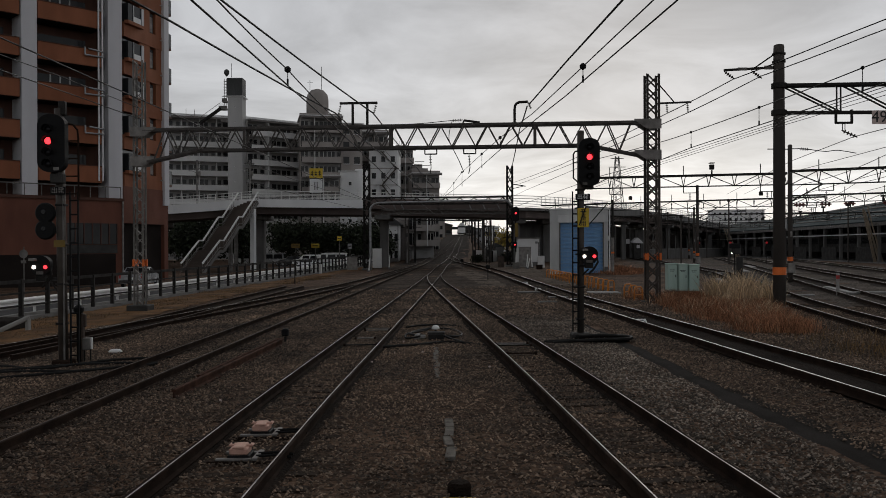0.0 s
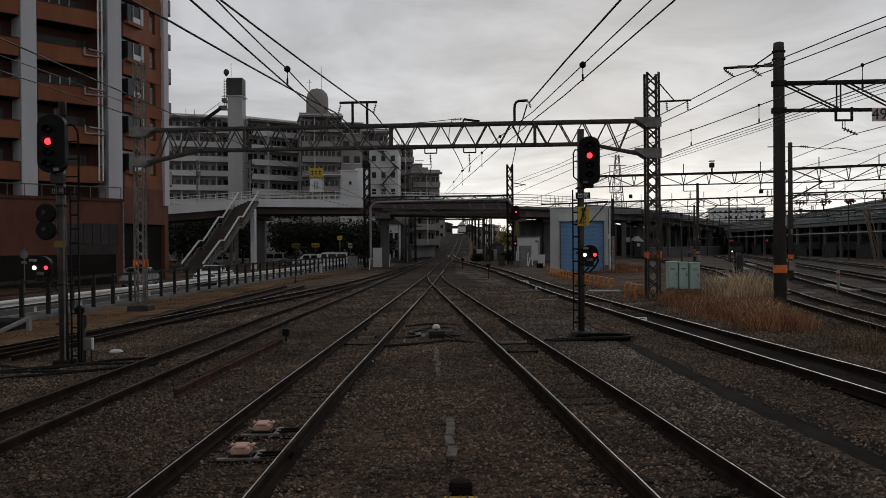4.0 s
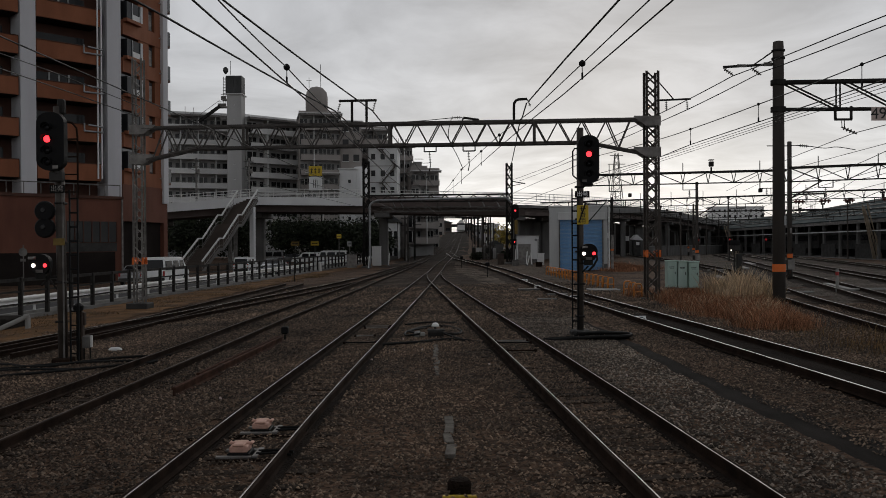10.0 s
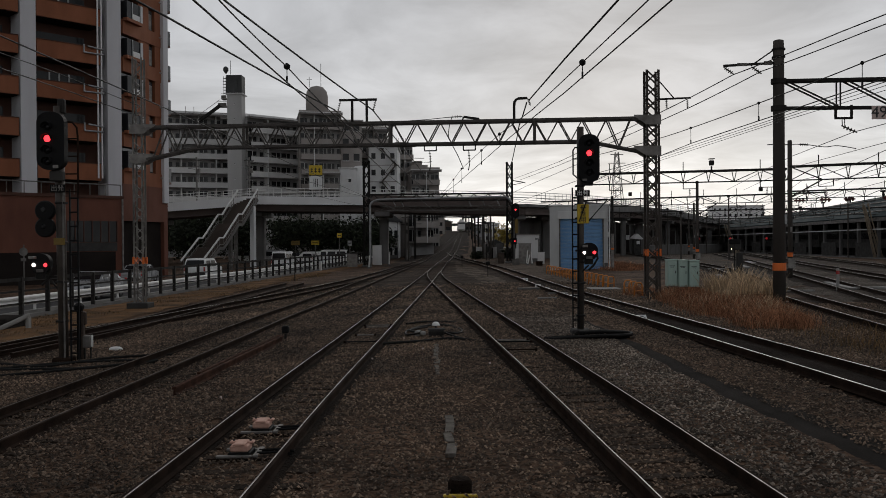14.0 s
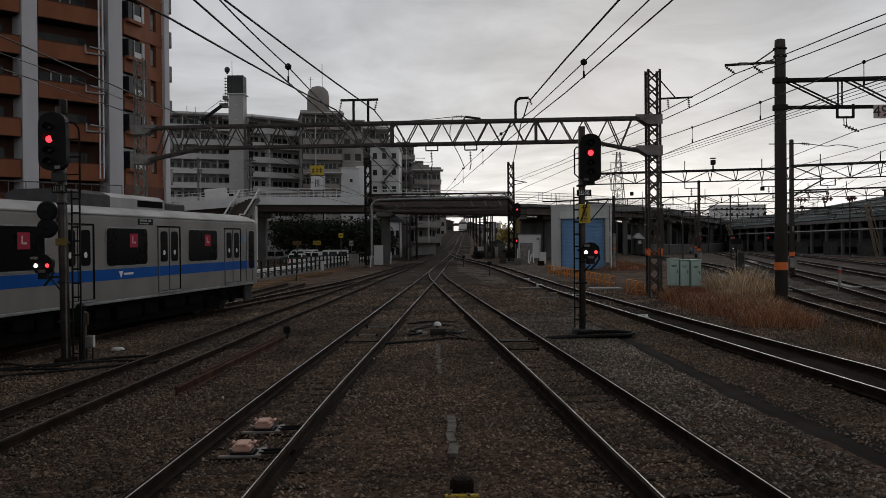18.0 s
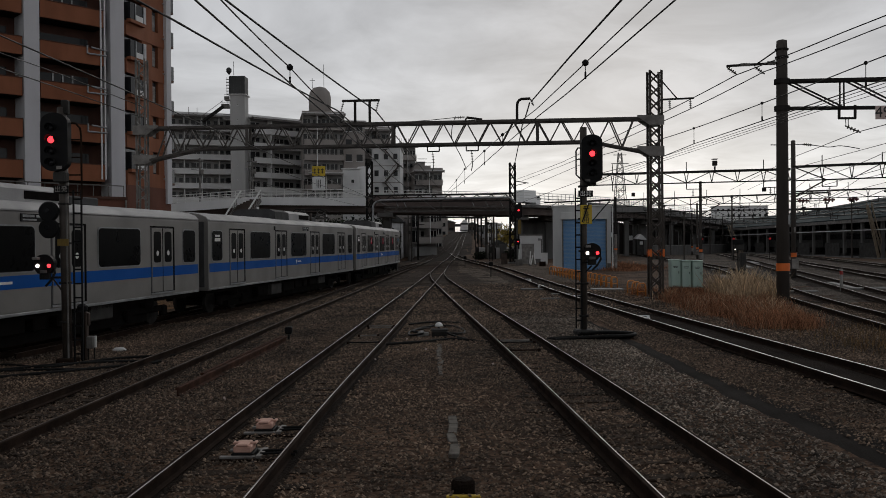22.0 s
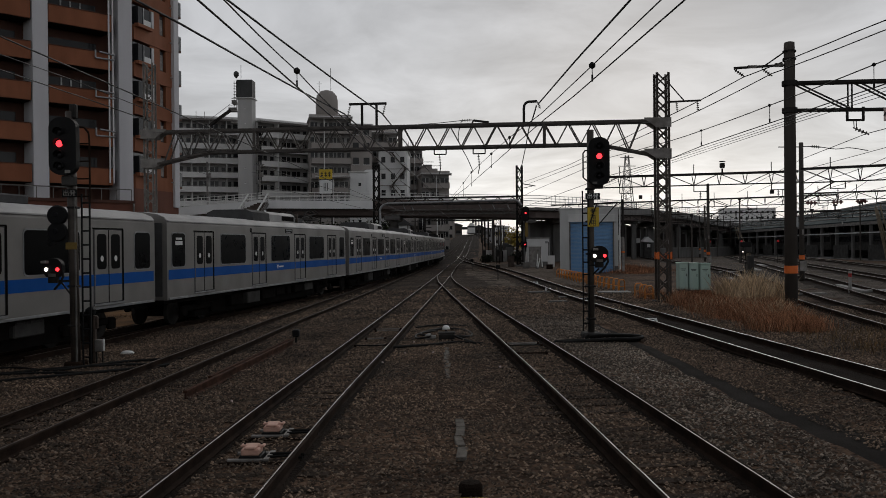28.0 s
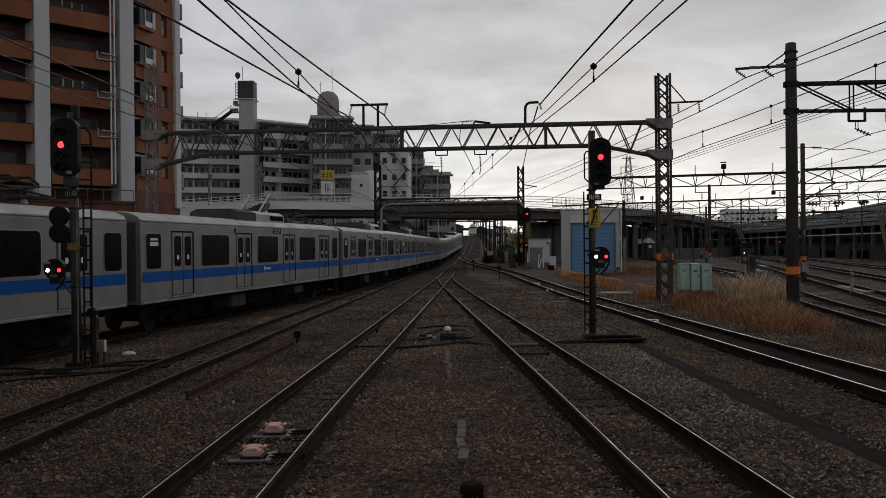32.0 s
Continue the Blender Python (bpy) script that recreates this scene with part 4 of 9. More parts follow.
# ---------------------------------------------------------------- shed with the blue shutter
def shed():
    x0, x1, y, z0, z1 = 8.92, 13.72, 72.0, -0.05, 5.34
    t = thing("equipment_shed", "grey corrugated steel shed with a faded blue roller shutter", "shed", Matrix.Translation((x0, y, 0)) @ Matrix.Rotation(radians(-7.3), 4, "Z") @ Matrix.Translation((-x0, -y, 0)))
    ox0, ox1, oz1 = 9.75, 13.33, 4.28
    dep = 7.0
    part("wall", Geo().box(((x0 + ox0) / 2, y + 0.06, (z0 + z1) / 2), (ox0 - x0, 0.12, z1 - z0)).box(((x1 + ox1) / 2, y + 0.06, (z0 + z1) / 2), (x1 - ox1, 0.12, z1 - z0)).box(((ox0 + ox1) / 2, y + 0.06, (oz1 + z1) / 2), (ox1 - ox0, 0.12, z1 - oz1)), M["shedwall"], t)
    for xs in (x0 + 0.06, x1 - 0.06):
        part("wall", Geo().box((xs, y + dep / 2 + 0.12, (z0 + z1) / 2), (0.12, dep - 0.24, z1 - z0)), M["shedwall"], t)
    part("wall", Geo().box(((x0 + x1) / 2, y + dep - 0.06, (z0 + z1) / 2), (x1 - x0, 0.12, z1 - z0)), M["shedwall"], t)
    part("roof", Geo().box(((x0 + x1) / 2, y + dep / 2, z1 + 0.06), (x1 - x0 + 0.2, dep + 0.2, 0.12), 0.02), M["shedwall"], t)
    k = 0
    q = x0 + 0.06
    while q < x1:
        if q < ox0 - 0.03 or q > ox1 + 0.03:
            part("sheet_rib", Geo().box((q, y - 0.03, (z0 + z1) / 2), (0.08, 0.06, z1 - z0 - 0.1)), M["shedwall"], t)
        else:
            part("sheet_rib", Geo().box((q, y - 0.03, (oz1 + 0.62 + z1) / 2), (0.08, 0.06, z1 - oz1 - 0.66)), M["shedwall"], t)
        q += 0.19
    part("shutter_box", Geo().box(((ox0 + ox1) / 2, y - 0.12, oz1 + 0.3), (ox1 - ox0 + 0.3, 0.24, 0.62), 0.02), M["shedwall"], t)
    n = 38
    for i in range(n):
        zz = z0 + (oz1 - z0) * (i + 0.5) / n
        part("shutter_slat", Geo().box(((ox0 + ox1) / 2, y + 0.1, zz), (ox1 - ox0, 0.03, (oz1 - z0) / n - 0.012), 0.006), M["shedblue"], t)
    for xs in (ox0, ox1):
        part("shutter_guide", Geo().box((xs, y - 0.01, (z0 + oz1) / 2), (0.1, 0.12, oz1 - z0)), M["galvdull"], t)
    part("downpipe", Geo().tube([(x1 + 0.12, y - 0.05, z1), (x1 + 0.12, y - 0.05, z0)], 0.06, 8), M["white"], t)
    part("plinth", Geo().box(((x1 + ox1) / 2 + 0.03, y - 0.04, z0 + 0.3), (x1 - ox1 - 0.1, 0.06, 0.7)), M["concdark"], t)


shed()
x, y = 13.79, 70.0
t = thing("banded_pole", "slim dark pole with a pale lower sleeve beside the shed", "pole", (x, y, ground_z(x, y)))
part("shaft", Geo().tube([(0, 0, 0), (0, 0, 5.96)], 0.1, 10), M["steel"], t)
part("sleeve", Geo().lathe([(0.125, 0.1), (0.125, 2.9)], n=12), M["galvmid"], t, "pale sleeve")
part("band", Geo().lathe([(0.135, 1.6), (0.135, 1.75)], n=12), M["orange"], t)


def cabinets():
    for i, (x, w) in enumerate(((11.32, 0.47), (11.84, 0.45), (12.4, 0.5))):
        z = level(x, 42.7) - 0.18 - (0.02, 0.06, 0.09)[i]
        t = thing("trackside_cabinet", "pale green metal trackside cabinet beside dry grass", "cabinet", (x, 42.7, z), "green cabinets")
        part("body", Geo().box((0, 0, 0.72), (w, 0.5, 1.3), 0.015), M["mint"], t)
        part("lid", Geo().box((0, -0.01, 1.4), (w + 0.05, 0.58, 0.06), 0.015), M["mint"], t)
        part("door", Geo().box((0, -0.26, 0.7), (w - 0.07, 0.02, 1.12), 0.006), M["mint"], t)
        part("handle", Geo().box((w * 0.3, -0.285, 0.8), (0.03, 0.03, 0.13), 0.006), M["steel"], t)
        part("label_bars", Geo().box((-0.02, -0.275, 1.1), (0.26, 0.008, 0.03)).box((-0.02, -0.275, 1.04), (0.2, 0.008, 0.025)), M["text"], t)
        part("plinth", Geo().box((0, 0, 0.04), (w, 0.5, 0.14), 0.01), M["concdark"], t)


cabinets()


def hoops():
    """Orange pipe hoops along the cable trough."""
    def hoop_at(x, y, a):
        m = pose(x, y, level(x, y) - 0.22, 0, 0, a)
        if hoop_at.first is None:
            t = thing("barrier_hoop", "orange painted steel pipe hoop guarding the cable trough", "barrier", m, "orange hoops")
            part("pipe", Geo().tube([(-0.26, 0, 0), (-0.26, 0, 0.49), (-0.22, 0, 0.59), (-0.14, 0, 0.64), (0.14, 0, 0.64), (0.22, 0, 0.59), (0.26, 0, 0.49), (0.26, 0, 0)], 0.032, 8), M["hoop"], t, smooth=True)
            part("crossbar", Geo().tube([(-0.26, 0, 0.3), (0.26, 0, 0.3)], 0.022, 6), M["hoop"], t)
            hoop_at.first = t
        else:
            copy_thing(hoop_at.first, m)
    hoop_at.first = None
    for i in range(3):
        hoop_at(8.25 + 0.05 * i, 36.4 + 1.25 * i, 38)
    for i in range(18):
        y = 43.2 + 1.25 * i
        hoop_at(8.42 - 0.024 * (y - 43), y, 42)
    t = thing("cable_trough", "concrete cable trough with a dark open pit beside the hoops", "trough", (7.9, 41.5, level(7.9, 41.5) - 0.2))
    part("lid", Geo().box((0, 0.9, 0.06), (1.5, 1.1, 0.08), 0.01), M["concrete"], t)
    part("pit", Geo().box((0.3, -0.4, 0.015), (1.6, 1.5, 0.05), 0.01), M["walkway"], t)


hoops()


# ---------------------------------------------------------------- fence, guard rail and road
def fence():
    t = thing("trackside_fence", "long dark steel trackside fence with a low concrete base", "fence")
    y, k = 27.0, 0
    ys = []
    while y < 150:
        ys.append(y)
        y += 1.95
    post = Geo().box((0, 0, 0.76), (0.15, 0.14, 1.72), 0.01).mesh("post", M["steel"])
    for y in ys:
        part("post", post, None, t, at=(fence_x(y), y, ground_z(fence_x(y), y)))
    for z, h in ((1.54, 0.13), (1.1, 0.07), (0.62, 0.07)):
        for a, b in zip(ys[::4], ys[4::4] + [ys[-1]]):
            if b > a:
                pa, pb = (Vector((fence_x(q), q, ground_z(fence_x(q), q) + z)) for q in (a, b))
                part("rail", Geo().beam(pa, pb, 0.06, h), M["steel"], t)
    part("base", Geo().sweep([(-0.1, -0.2), (0.1, -0.2), (0.1, 0.18), (-0.1, 0.18)], [(fence_x(q), q, ground_z(fence_x(q), q)) for q in ys]), M["concdark"], t)
    r = thing("guard_rail", "white corrugated steel road guard rail on posts", "guard rail")
    gy = [20 + 4 * i for i in range(33)]
    gx = lambda q: road_x(q) + 0.35
    prof = [(0.03, 0.4), (0.08, 0.46), (0.08, 0.52), (0.03, 0.57), (0.03, 0.62), (0.08, 0.68), (0.08, 0.74), (0.03, 0.8), (0.0, 0.8), (0.0, 0.4)]
    for a, b in zip(gy[::2], gy[2::2]):
        part("beam", Geo().sweep(prof, [(gx(q), q, ground_z(gx(q), q)) for q in (a, (a + b) / 2, b)]), M["white"], r)
    gp_ = Geo().tube([(0, 0, -0.1), (0, 0, 0.8)], 0.06, 8).mesh("post", M["white"])
    for q in gy:
        part("post", gp_, None, r, at=(gx(q) - 0.08, q, ground_z(gx(q), q)))
    part("kerb", Geo().sweep([(-0.12, -0.1), (0.12, -0.1), (0.12, 0.16), (-0.12, 0.16)], [(gx(q) - 0.1, q, ground_z(gx(q), q)) for q in gy]), M["concrete"], r)


strip("road", [(road_x(y) - 6.2, y) for y in (-420, -100, 10, 40, 80, 120, 190)], [(road_x(y) + 0.2, y) for y in (-420, -100, 10, 40, 80, 120, 190)], M["asphalt"], "grey asphalt road beyond the fence", "road", 0.03, 2.0)
strip("verge", [(fence_x(y) + 0.1, y) for y in (14, 30, 50, 80, 120)], [(-13.0, 14), (-11.8, 30), (-11.8, 46), (-10.9, 80), (-7.5, 120)], M["soil"], "dry brown soil and grass verge along the fence", "verge", 0.06, 1.0, 0.5)
strip("path", [(4.78, 4), (4.62, 9), (4.38, 13), (4.29, 20.4), (4.1, 26), (3.78, 32), (3.4, 40), (3.05, 50)], [(5.55, 4), (5.32, 9.8), (4.92, 14.1), (4.63, 20.3), (4.4, 26), (4.05, 32), (3.68, 40), (3.35, 50)], M["walkway"], "dark flat walkway beside the ballast", "path", 0.022, 0.5, 0.1)
fence()


# ---------------------------------------------------------------- road bridge and its stair
BRIDGE = [(-70, 98, 5.4), (-35.3, 108, 6.8), (-28.5, 109.2, 7.3), (-23.4, 110, 7.75), (-10.4, 112, 7.65), (8.6, 113, 7.2), (15.7, 121, 7.3), (26, 138, 7.45), (36, 150, 7.15), (44.6, 163, 6.4), (60, 192, 6.0), (100, 250, 5.0)]


def bridge():
    t = thing("road_bridge", "grey road bridge with dark girders and a white railing", "bridge")
    line = []
    for i in range(len(BRIDGE) - 1):
        a, b = Vector(BRIDGE[i]), Vector(BRIDGE[i + 1])
        n = max(1, int((b - a).length / 6))
        line += [a.lerp(b, k / n) for k in range(n)]
    line.append(Vector(BRIDGE[-1]))
    part("deck", Geo().sweep([(-4.5, -0.35), (4.5, -0.35), (4.5, 0), (-4.5, 0)], line), M["concdark"], t)
    for s in (-3.6, -1.2, 1.2, 3.6):
        part("girder", Geo().sweep([(s - 0.25, -1.3), (s + 0.25, -1.3), (s + 0.25, -1.22), (s + 0.04, -1.2), (s + 0.04, -0.36), (s - 0.04, -0.36), (s - 0.04, -1.2), (s - 0.25, -1.22)], line), M["girder"], t)
    for s in (-4.55, 4.55):
        sg = 1 if s > 0 else -1
        for x0, x1, mat, tall in ((-80, -23, "deck", 0.55), (-23.5, -10.2, "deck", 0.5), (-10.6, 13, "girder", 0.75), (12.5, 95, "concdark", 0.6)):
            seg = [p for p in line if x0 <= p.x <= x1]
            part("parapet", Geo().sweep([(s - 0.1, -0.5), (s + 0.1, -0.5), (s + 0.1, tall), (s - 0.1, tall)], seg), M[mat], t)
        for h in (1.5, 1.15, 0.8):
            part("handrail", Geo().sweep([(s - 0.04, h - 0.03), (s + 0.04, h - 0.03), (s + 0.04, h + 0.04), (s - 0.04, h + 0.04)], line), M["white"], t)
    pm = Geo().box((0, 0, 1.0), (0.06, 0.06, 1.0)).mesh("railing_post", M["white"])
    for a, b in zip(line, line[1:]):
        d = b - a
        side = Vector((d.y, -d.x, 0)).normalized()
        n = max(1, round(d.length / 0.95))
        if a.x < -60 or a.x > 60:
            continue
        for k in range(n):
            p = a.lerp(b, k / n) + side * 4.55
            part("railing_post", pm, None, t, at=p)
    far = [p for p in line if p.x > 23]
    for i, (a, b) in enumerate(zip(far, far[1:])):
        side = Vector((b.y - a.y, a.x - b.x, 0)).normalized()
        if i % 2 == 0:
            for o in (-3.2, 3.2):
                p = a + side * o
                zg = level(p.x, p.y) - 0.3
                part("column", Geo().box((p.x, p.y, (zg + a.z - 1.7) / 2), (0.75, 0.75, a.z - 1.7 - zg), 0.06), M["concdark"], t)
            c1, c2 = a + side * 4.2 - Vector((0, 0, 1.5)), a - side * 4.2 - Vector((0, 0, 1.5))
            part("crossbeam", Geo().beam(c1, c2, 0.8, 0.42), M["concdark"], t)
    part("abutment", Geo().beam((10.2, 119.5, 2.7), (15.6, 125, 2.7), 0.8, 6.4, 0.05), M["concdark"], t, "stained concrete abutment wall")
    for x, y in ((-36, 108), (-23.8, 112), (-7.7, 112), (9.6, 114), (14.4, 120.5), (22, 131), (33.5, 147), (50, 174)):
        z = min(line, key=lambda p: abs(p.x - x)).z
        zg = level(x, y) - 0.3
        part("pier", Geo().box((x, y, (zg + z - 1.9) / 2), (1.12, 1.4, z - 1.9 - zg), 0.1), M["concdark"], t)
        part("pier_cap", Geo().box((x, y, z - 1.6), (2.0, 7.5, 0.62), 0.08), M["concdark"], t)


bridge()


def behind_ramp():
    """A low wall and an added backing of painted darkness beyond the ramp."""
    line = []
    for a, b in zip(BRIDGE[7:], BRIDGE[8:]):
        a, b = Vector(a), Vector(b)
        line += [a.lerp(b, k / 4) for k in range(4)]
    line = line[1:]
    def beside(off, z):
        out = []
        for i, p in enumerate(line):
            d = line[min(i + 1, len(line) - 1)] - line[max(i - 1, 0)]
            q = p + Vector((d.y, -d.x, 0)).normalized() * off
            out.append(Vector((q.x, q.y, z)))
        return out
    t = thing("boundary_wall", "low grey concrete wall along the foot of the bridge ramp", "wall")
    part("wall", Geo().sweep([(-0.12, -0.4), (0.12, -0.4), (0.12, 1.5), (-0.12, 1.5)], beside(5.6, 0.2)), M["concdark"], t)
    part("coping", Geo().sweep([(-0.2, 1.51), (0.2, 1.51), (0.2, 1.63), (-0.2, 1.63)], beside(5.6, 0.2)), M["concrete"], t)
    # added near-black backing: stands for the darkness seen below the ramp
    s = thing("storage_shed", "near-black backing added for the darkness behind the bridge ramp", "building")
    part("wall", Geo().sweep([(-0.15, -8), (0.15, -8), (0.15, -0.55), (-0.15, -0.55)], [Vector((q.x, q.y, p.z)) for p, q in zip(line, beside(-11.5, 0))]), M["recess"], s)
    part("roof", Geo().sweep([(-5, -0.3), (0.6, -0.52), (0.6, -0.42), (-5, -0.2)], [Vector((q.x, q.y, p.z)) for p, q in zip(line, beside(-11.5, 0))]), M["tank"], s)
    h = thing("small_kiosk", "small kiosk with a white gabled roof under the ramp", "kiosk", (30.6, 136.0, level(30.6, 136) - 0.25))
    part("wall", Geo().box((0, 0, 1.3), (1.1, 1.2, 2.6)), M["boxgrey"], h)
    part("roof", Geo().prism([(-0.8, 2.75), (0.85, 2.6), (0.85, 2.72), (0.0, 3.5), (-0.15, 3.5), (-0.8, 2.9)], -0.9, 0.9), M["slabwhite"], h)
    part("window", Geo().box((0.1, -0.62, 2.1), (0.5, 0.06, 0.5)), M["slabwhite"], h)
    for i, (p, q) in enumerate(zip(line, beside(-11.1, 0))):
        part("column", Geo().box((q.x, q.y, p.z / 2 - 0.35), (0.3, 0.3, p.z - 0.6)), M["housegrey"], s)
        if i % 3 == 1:
            part("window", Geo().box((q.x + 1.6, q.y + 1.3, p.z - 3.2), (1.4, 0.1, 0.9)), M["slabwhite"], s, "pale lit panel under the eaves")


behind_ramp()


def stair():
    """Footbridge stair climbing to the deck, three flights with landings."""
    zg = level(-28, 96) - 0.25
    t = thing("footbridge_stair", "steel footbridge stair with pale handrails climbing to the road bridge", "stair", pose(-27.75, 94.6, zg, 0, 0, -19.5))
    W = 1.4
    top = 7.95 - zg
    pts = [(0, 0), (3.3, top * 0.3), (4.1, top * 0.3), (7.2, top * 0.63), (8.0, top * 0.63), (11.4, top)]
    for a, b in zip(pts, pts[1:]):
        if abs(a[1] - b[1]) < 0.01:
            part("landing", Geo().box((0, (a[0] + b[0]) / 2, a[1] - 0.06), (2 * W, b[0] - a[0], 0.14)), M["concdark"], t)
            continue
        n = round((b[1] - a[1]) / 0.175)
        for i in range(n):
            q = (i + 0.5) / n
            part("tread", Geo().box((0, a[0] + (b[0] - a[0]) * q, a[1] + (b[1] - a[1]) * (i + 0.75) / n - 0.03), (2 * W, (b[0] - a[0]) / n + 0.02, 0.17)), M["housebrown"], t)
    for x in (-W, W):
        for a, b in zip(pts, pts[1:]):
            part("stringer", Geo().beam((x, a[0], a[1] - 0.12), (x, b[0], b[1] - 0.12), 0.1, 0.34), M["housegrey"], t)
            part("handrail", Geo().beam((x, a[0], a[1] + 1.12), (x, b[0], b[1] + 1.12), 0.14, 0.16), M["white"], t)
            part("midrail", Geo().beam((x, a[0], a[1] + 0.35), (x, b[0], b[1] + 0.35), 0.05, 0.06), M["galvmid"], t)
            n = max(1, int((b[0] - a[0]) / 0.45))
            for i in range(n + 1):
                q = i / n
                part("baluster", Geo().box((x, a[0] + (b[0] - a[0]) * q, a[1] + (b[1] - a[1]) * q + 0.5), (0.04, 0.04, 1.15)), M["galvmid"], t)
    part("column", Geo().box((1.2, 10.6, top / 2 - 0.5), (0.6, 0.5, top - 1.0), 0.04), M["deck"], t)
    part("column", Geo().box((-1.2, 10.6, top / 2 - 0.5), (0.4, 0.4, top - 1.0), 0.04), M["galvdull"], t)
    part("column", Geo().box((0, 7.6, top * 0.3), (0.4, 0.4, top * 0.6), 0.04), M["galvdull"], t)


stair()

# ---------------------------------------------------------------- brown apartment tower
def tower():
    c = Vector((-26.1, 68.0, 0))
    c2 = Vector((-25.6, 68.5, 0))
    a1, a2 = radians(44), radians(16)
    d1, d2 = Vector((math.sin(a1), math.cos(a1), 0)), Vector((math.sin(a2), math.cos(a2), 0))
    n1, n2 = Vector((d1.y, -d1.x, 0)), Vector((d2.y, -d2.x, 0))
    t = thing("apartment_tower", "tall brown tiled apartment tower with pale pilasters and deep balconies", "building")
    z0, storey, floors, first = level(-26, 68) - 0.35, 3.01, 11, 7.56
    top = first + storey * floors
    e1 = c - d1 * 24
    e2 = c + d2 * 7.2
    d2 = (e2 - c2).normalized()
    n2 = Vector((d2.y, -d2.x, 0))

    def slab(name, p, q, n, off0, off1, za, zb, mat, label=""):
        """A block along p-q between two offsets along the face normal."""
        pts = [p + n * off0, q + n * off0, q + n * off1, p + n * off1]
        v = [(*a.xy, z) for z in (za, zb) for a in pts]
        return part(name, Geo().add(v, [(0, 1, 2, 3), (4, 5, 6, 7), (0, 1, 5, 4), (1, 2, 6, 5), (2, 3, 7, 6), (3, 0, 4, 7)]), M[mat], t, label)

    # core walls set back behind the balconies; recess shade is in their dark tile
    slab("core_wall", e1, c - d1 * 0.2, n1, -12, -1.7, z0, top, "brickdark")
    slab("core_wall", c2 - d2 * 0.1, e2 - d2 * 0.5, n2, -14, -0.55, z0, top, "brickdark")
    slab("podium", e1 - d1 * 6, c + d1 * 0.2, n1, -1.6, 1.3, z0, 6.05, "podium", "terracotta tiled podium wall")
    # shade along the podium's foot, painted as a dark panel
    slab("podium_entrance", e1, c - d1 * 0.5, n1, 1.3, 1.4, z0, 1.85, "recess", "near-black panel for the shaded foot of the podium")
    slab("podium_window", c - d1 * 4.3, c - d1 * 0.35, n1, 1.31, 1.36, 2.6, 4.2, "glass", "long podium window")
    slab("window_apron", c - d1 * 4.3, c - d1 * 0.35, n1, 1.31, 1.37, 1.9, 2.56, "boxgrey")
    for k in range(7):
        slab("mullion", c - d1 * (4.3 - 0.65 * k), c - d1 * (4.23 - 0.65 * k), n1, 1.37, 1.42, 2.6, 4.2, "brickdark")
    slab("podium_pipe", c + d1 * 0.05, c + d1 * 0.15, n1, 1.3, 1.42, z0, 5.94, "galvmid")
    slab("podium_cap", e1 - d1 * 6, c + d1 * 0.2, n1, 1.3, 1.45, 5.95, 6.17, "brickdark")
    for k in range(22):
        slab("railing_post", e1 + d1 * (1.2 * k), e1 + d1 * (1.2 * k + 0.05), n1, 1.15, 1.2, 6.05, 7.05, "galvdull")
    slab("railing", e1, c, n1, 1.13, 1.22, 6.99, 7.07, "galvdull")
    # darkness of the opening below the lintel is painted on this wall
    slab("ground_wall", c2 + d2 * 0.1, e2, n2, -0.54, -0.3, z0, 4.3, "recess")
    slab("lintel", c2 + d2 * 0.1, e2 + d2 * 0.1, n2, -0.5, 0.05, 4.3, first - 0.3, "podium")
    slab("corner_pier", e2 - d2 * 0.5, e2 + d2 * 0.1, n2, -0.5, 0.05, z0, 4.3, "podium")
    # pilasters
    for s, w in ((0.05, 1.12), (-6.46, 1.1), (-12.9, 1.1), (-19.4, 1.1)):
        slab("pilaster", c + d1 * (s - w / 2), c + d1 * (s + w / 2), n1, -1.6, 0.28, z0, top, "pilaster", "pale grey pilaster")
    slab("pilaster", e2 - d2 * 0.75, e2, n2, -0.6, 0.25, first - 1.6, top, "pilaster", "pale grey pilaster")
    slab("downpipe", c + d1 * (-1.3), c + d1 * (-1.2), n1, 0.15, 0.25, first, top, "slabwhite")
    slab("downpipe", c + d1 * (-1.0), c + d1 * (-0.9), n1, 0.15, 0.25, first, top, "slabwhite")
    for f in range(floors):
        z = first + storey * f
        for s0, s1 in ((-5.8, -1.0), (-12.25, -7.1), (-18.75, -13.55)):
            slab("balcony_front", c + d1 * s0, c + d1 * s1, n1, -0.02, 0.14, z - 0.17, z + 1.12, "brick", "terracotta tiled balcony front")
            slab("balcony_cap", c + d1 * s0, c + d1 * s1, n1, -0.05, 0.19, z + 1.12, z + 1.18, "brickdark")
            # underside shade is in the slab's colour
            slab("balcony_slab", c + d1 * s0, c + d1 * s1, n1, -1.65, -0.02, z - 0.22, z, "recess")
            slab("balcony_window", c + d1 * (s0 + 0.4), c + d1 * (s1 - 0.5), n1, -1.7, -1.62, z + 0.1, z + 2.1, "glass")
            m = c + d1 * ((s0 + s1) / 2 - 0.1)
            for q in (-0.75, 0.0, 0.75):
                if (f in (2, 4, 6) and s0 > -6) or s0 < -10:
                    slab("window_frame", m + d1 * (q - 0.06), m + d1 * (q + 0.06), n1, -1.62, -1.54, z + 0.1, z + 2.1, "galv")
        # second face: alternating bands, a projecting bay and windows
        slab("band", c2 + d2 * 0.3, e2 - d2 * 0.76, n2, -0.55, 0.02, z - 0.3, z + 0.85, "brick", "terracotta tiled band")
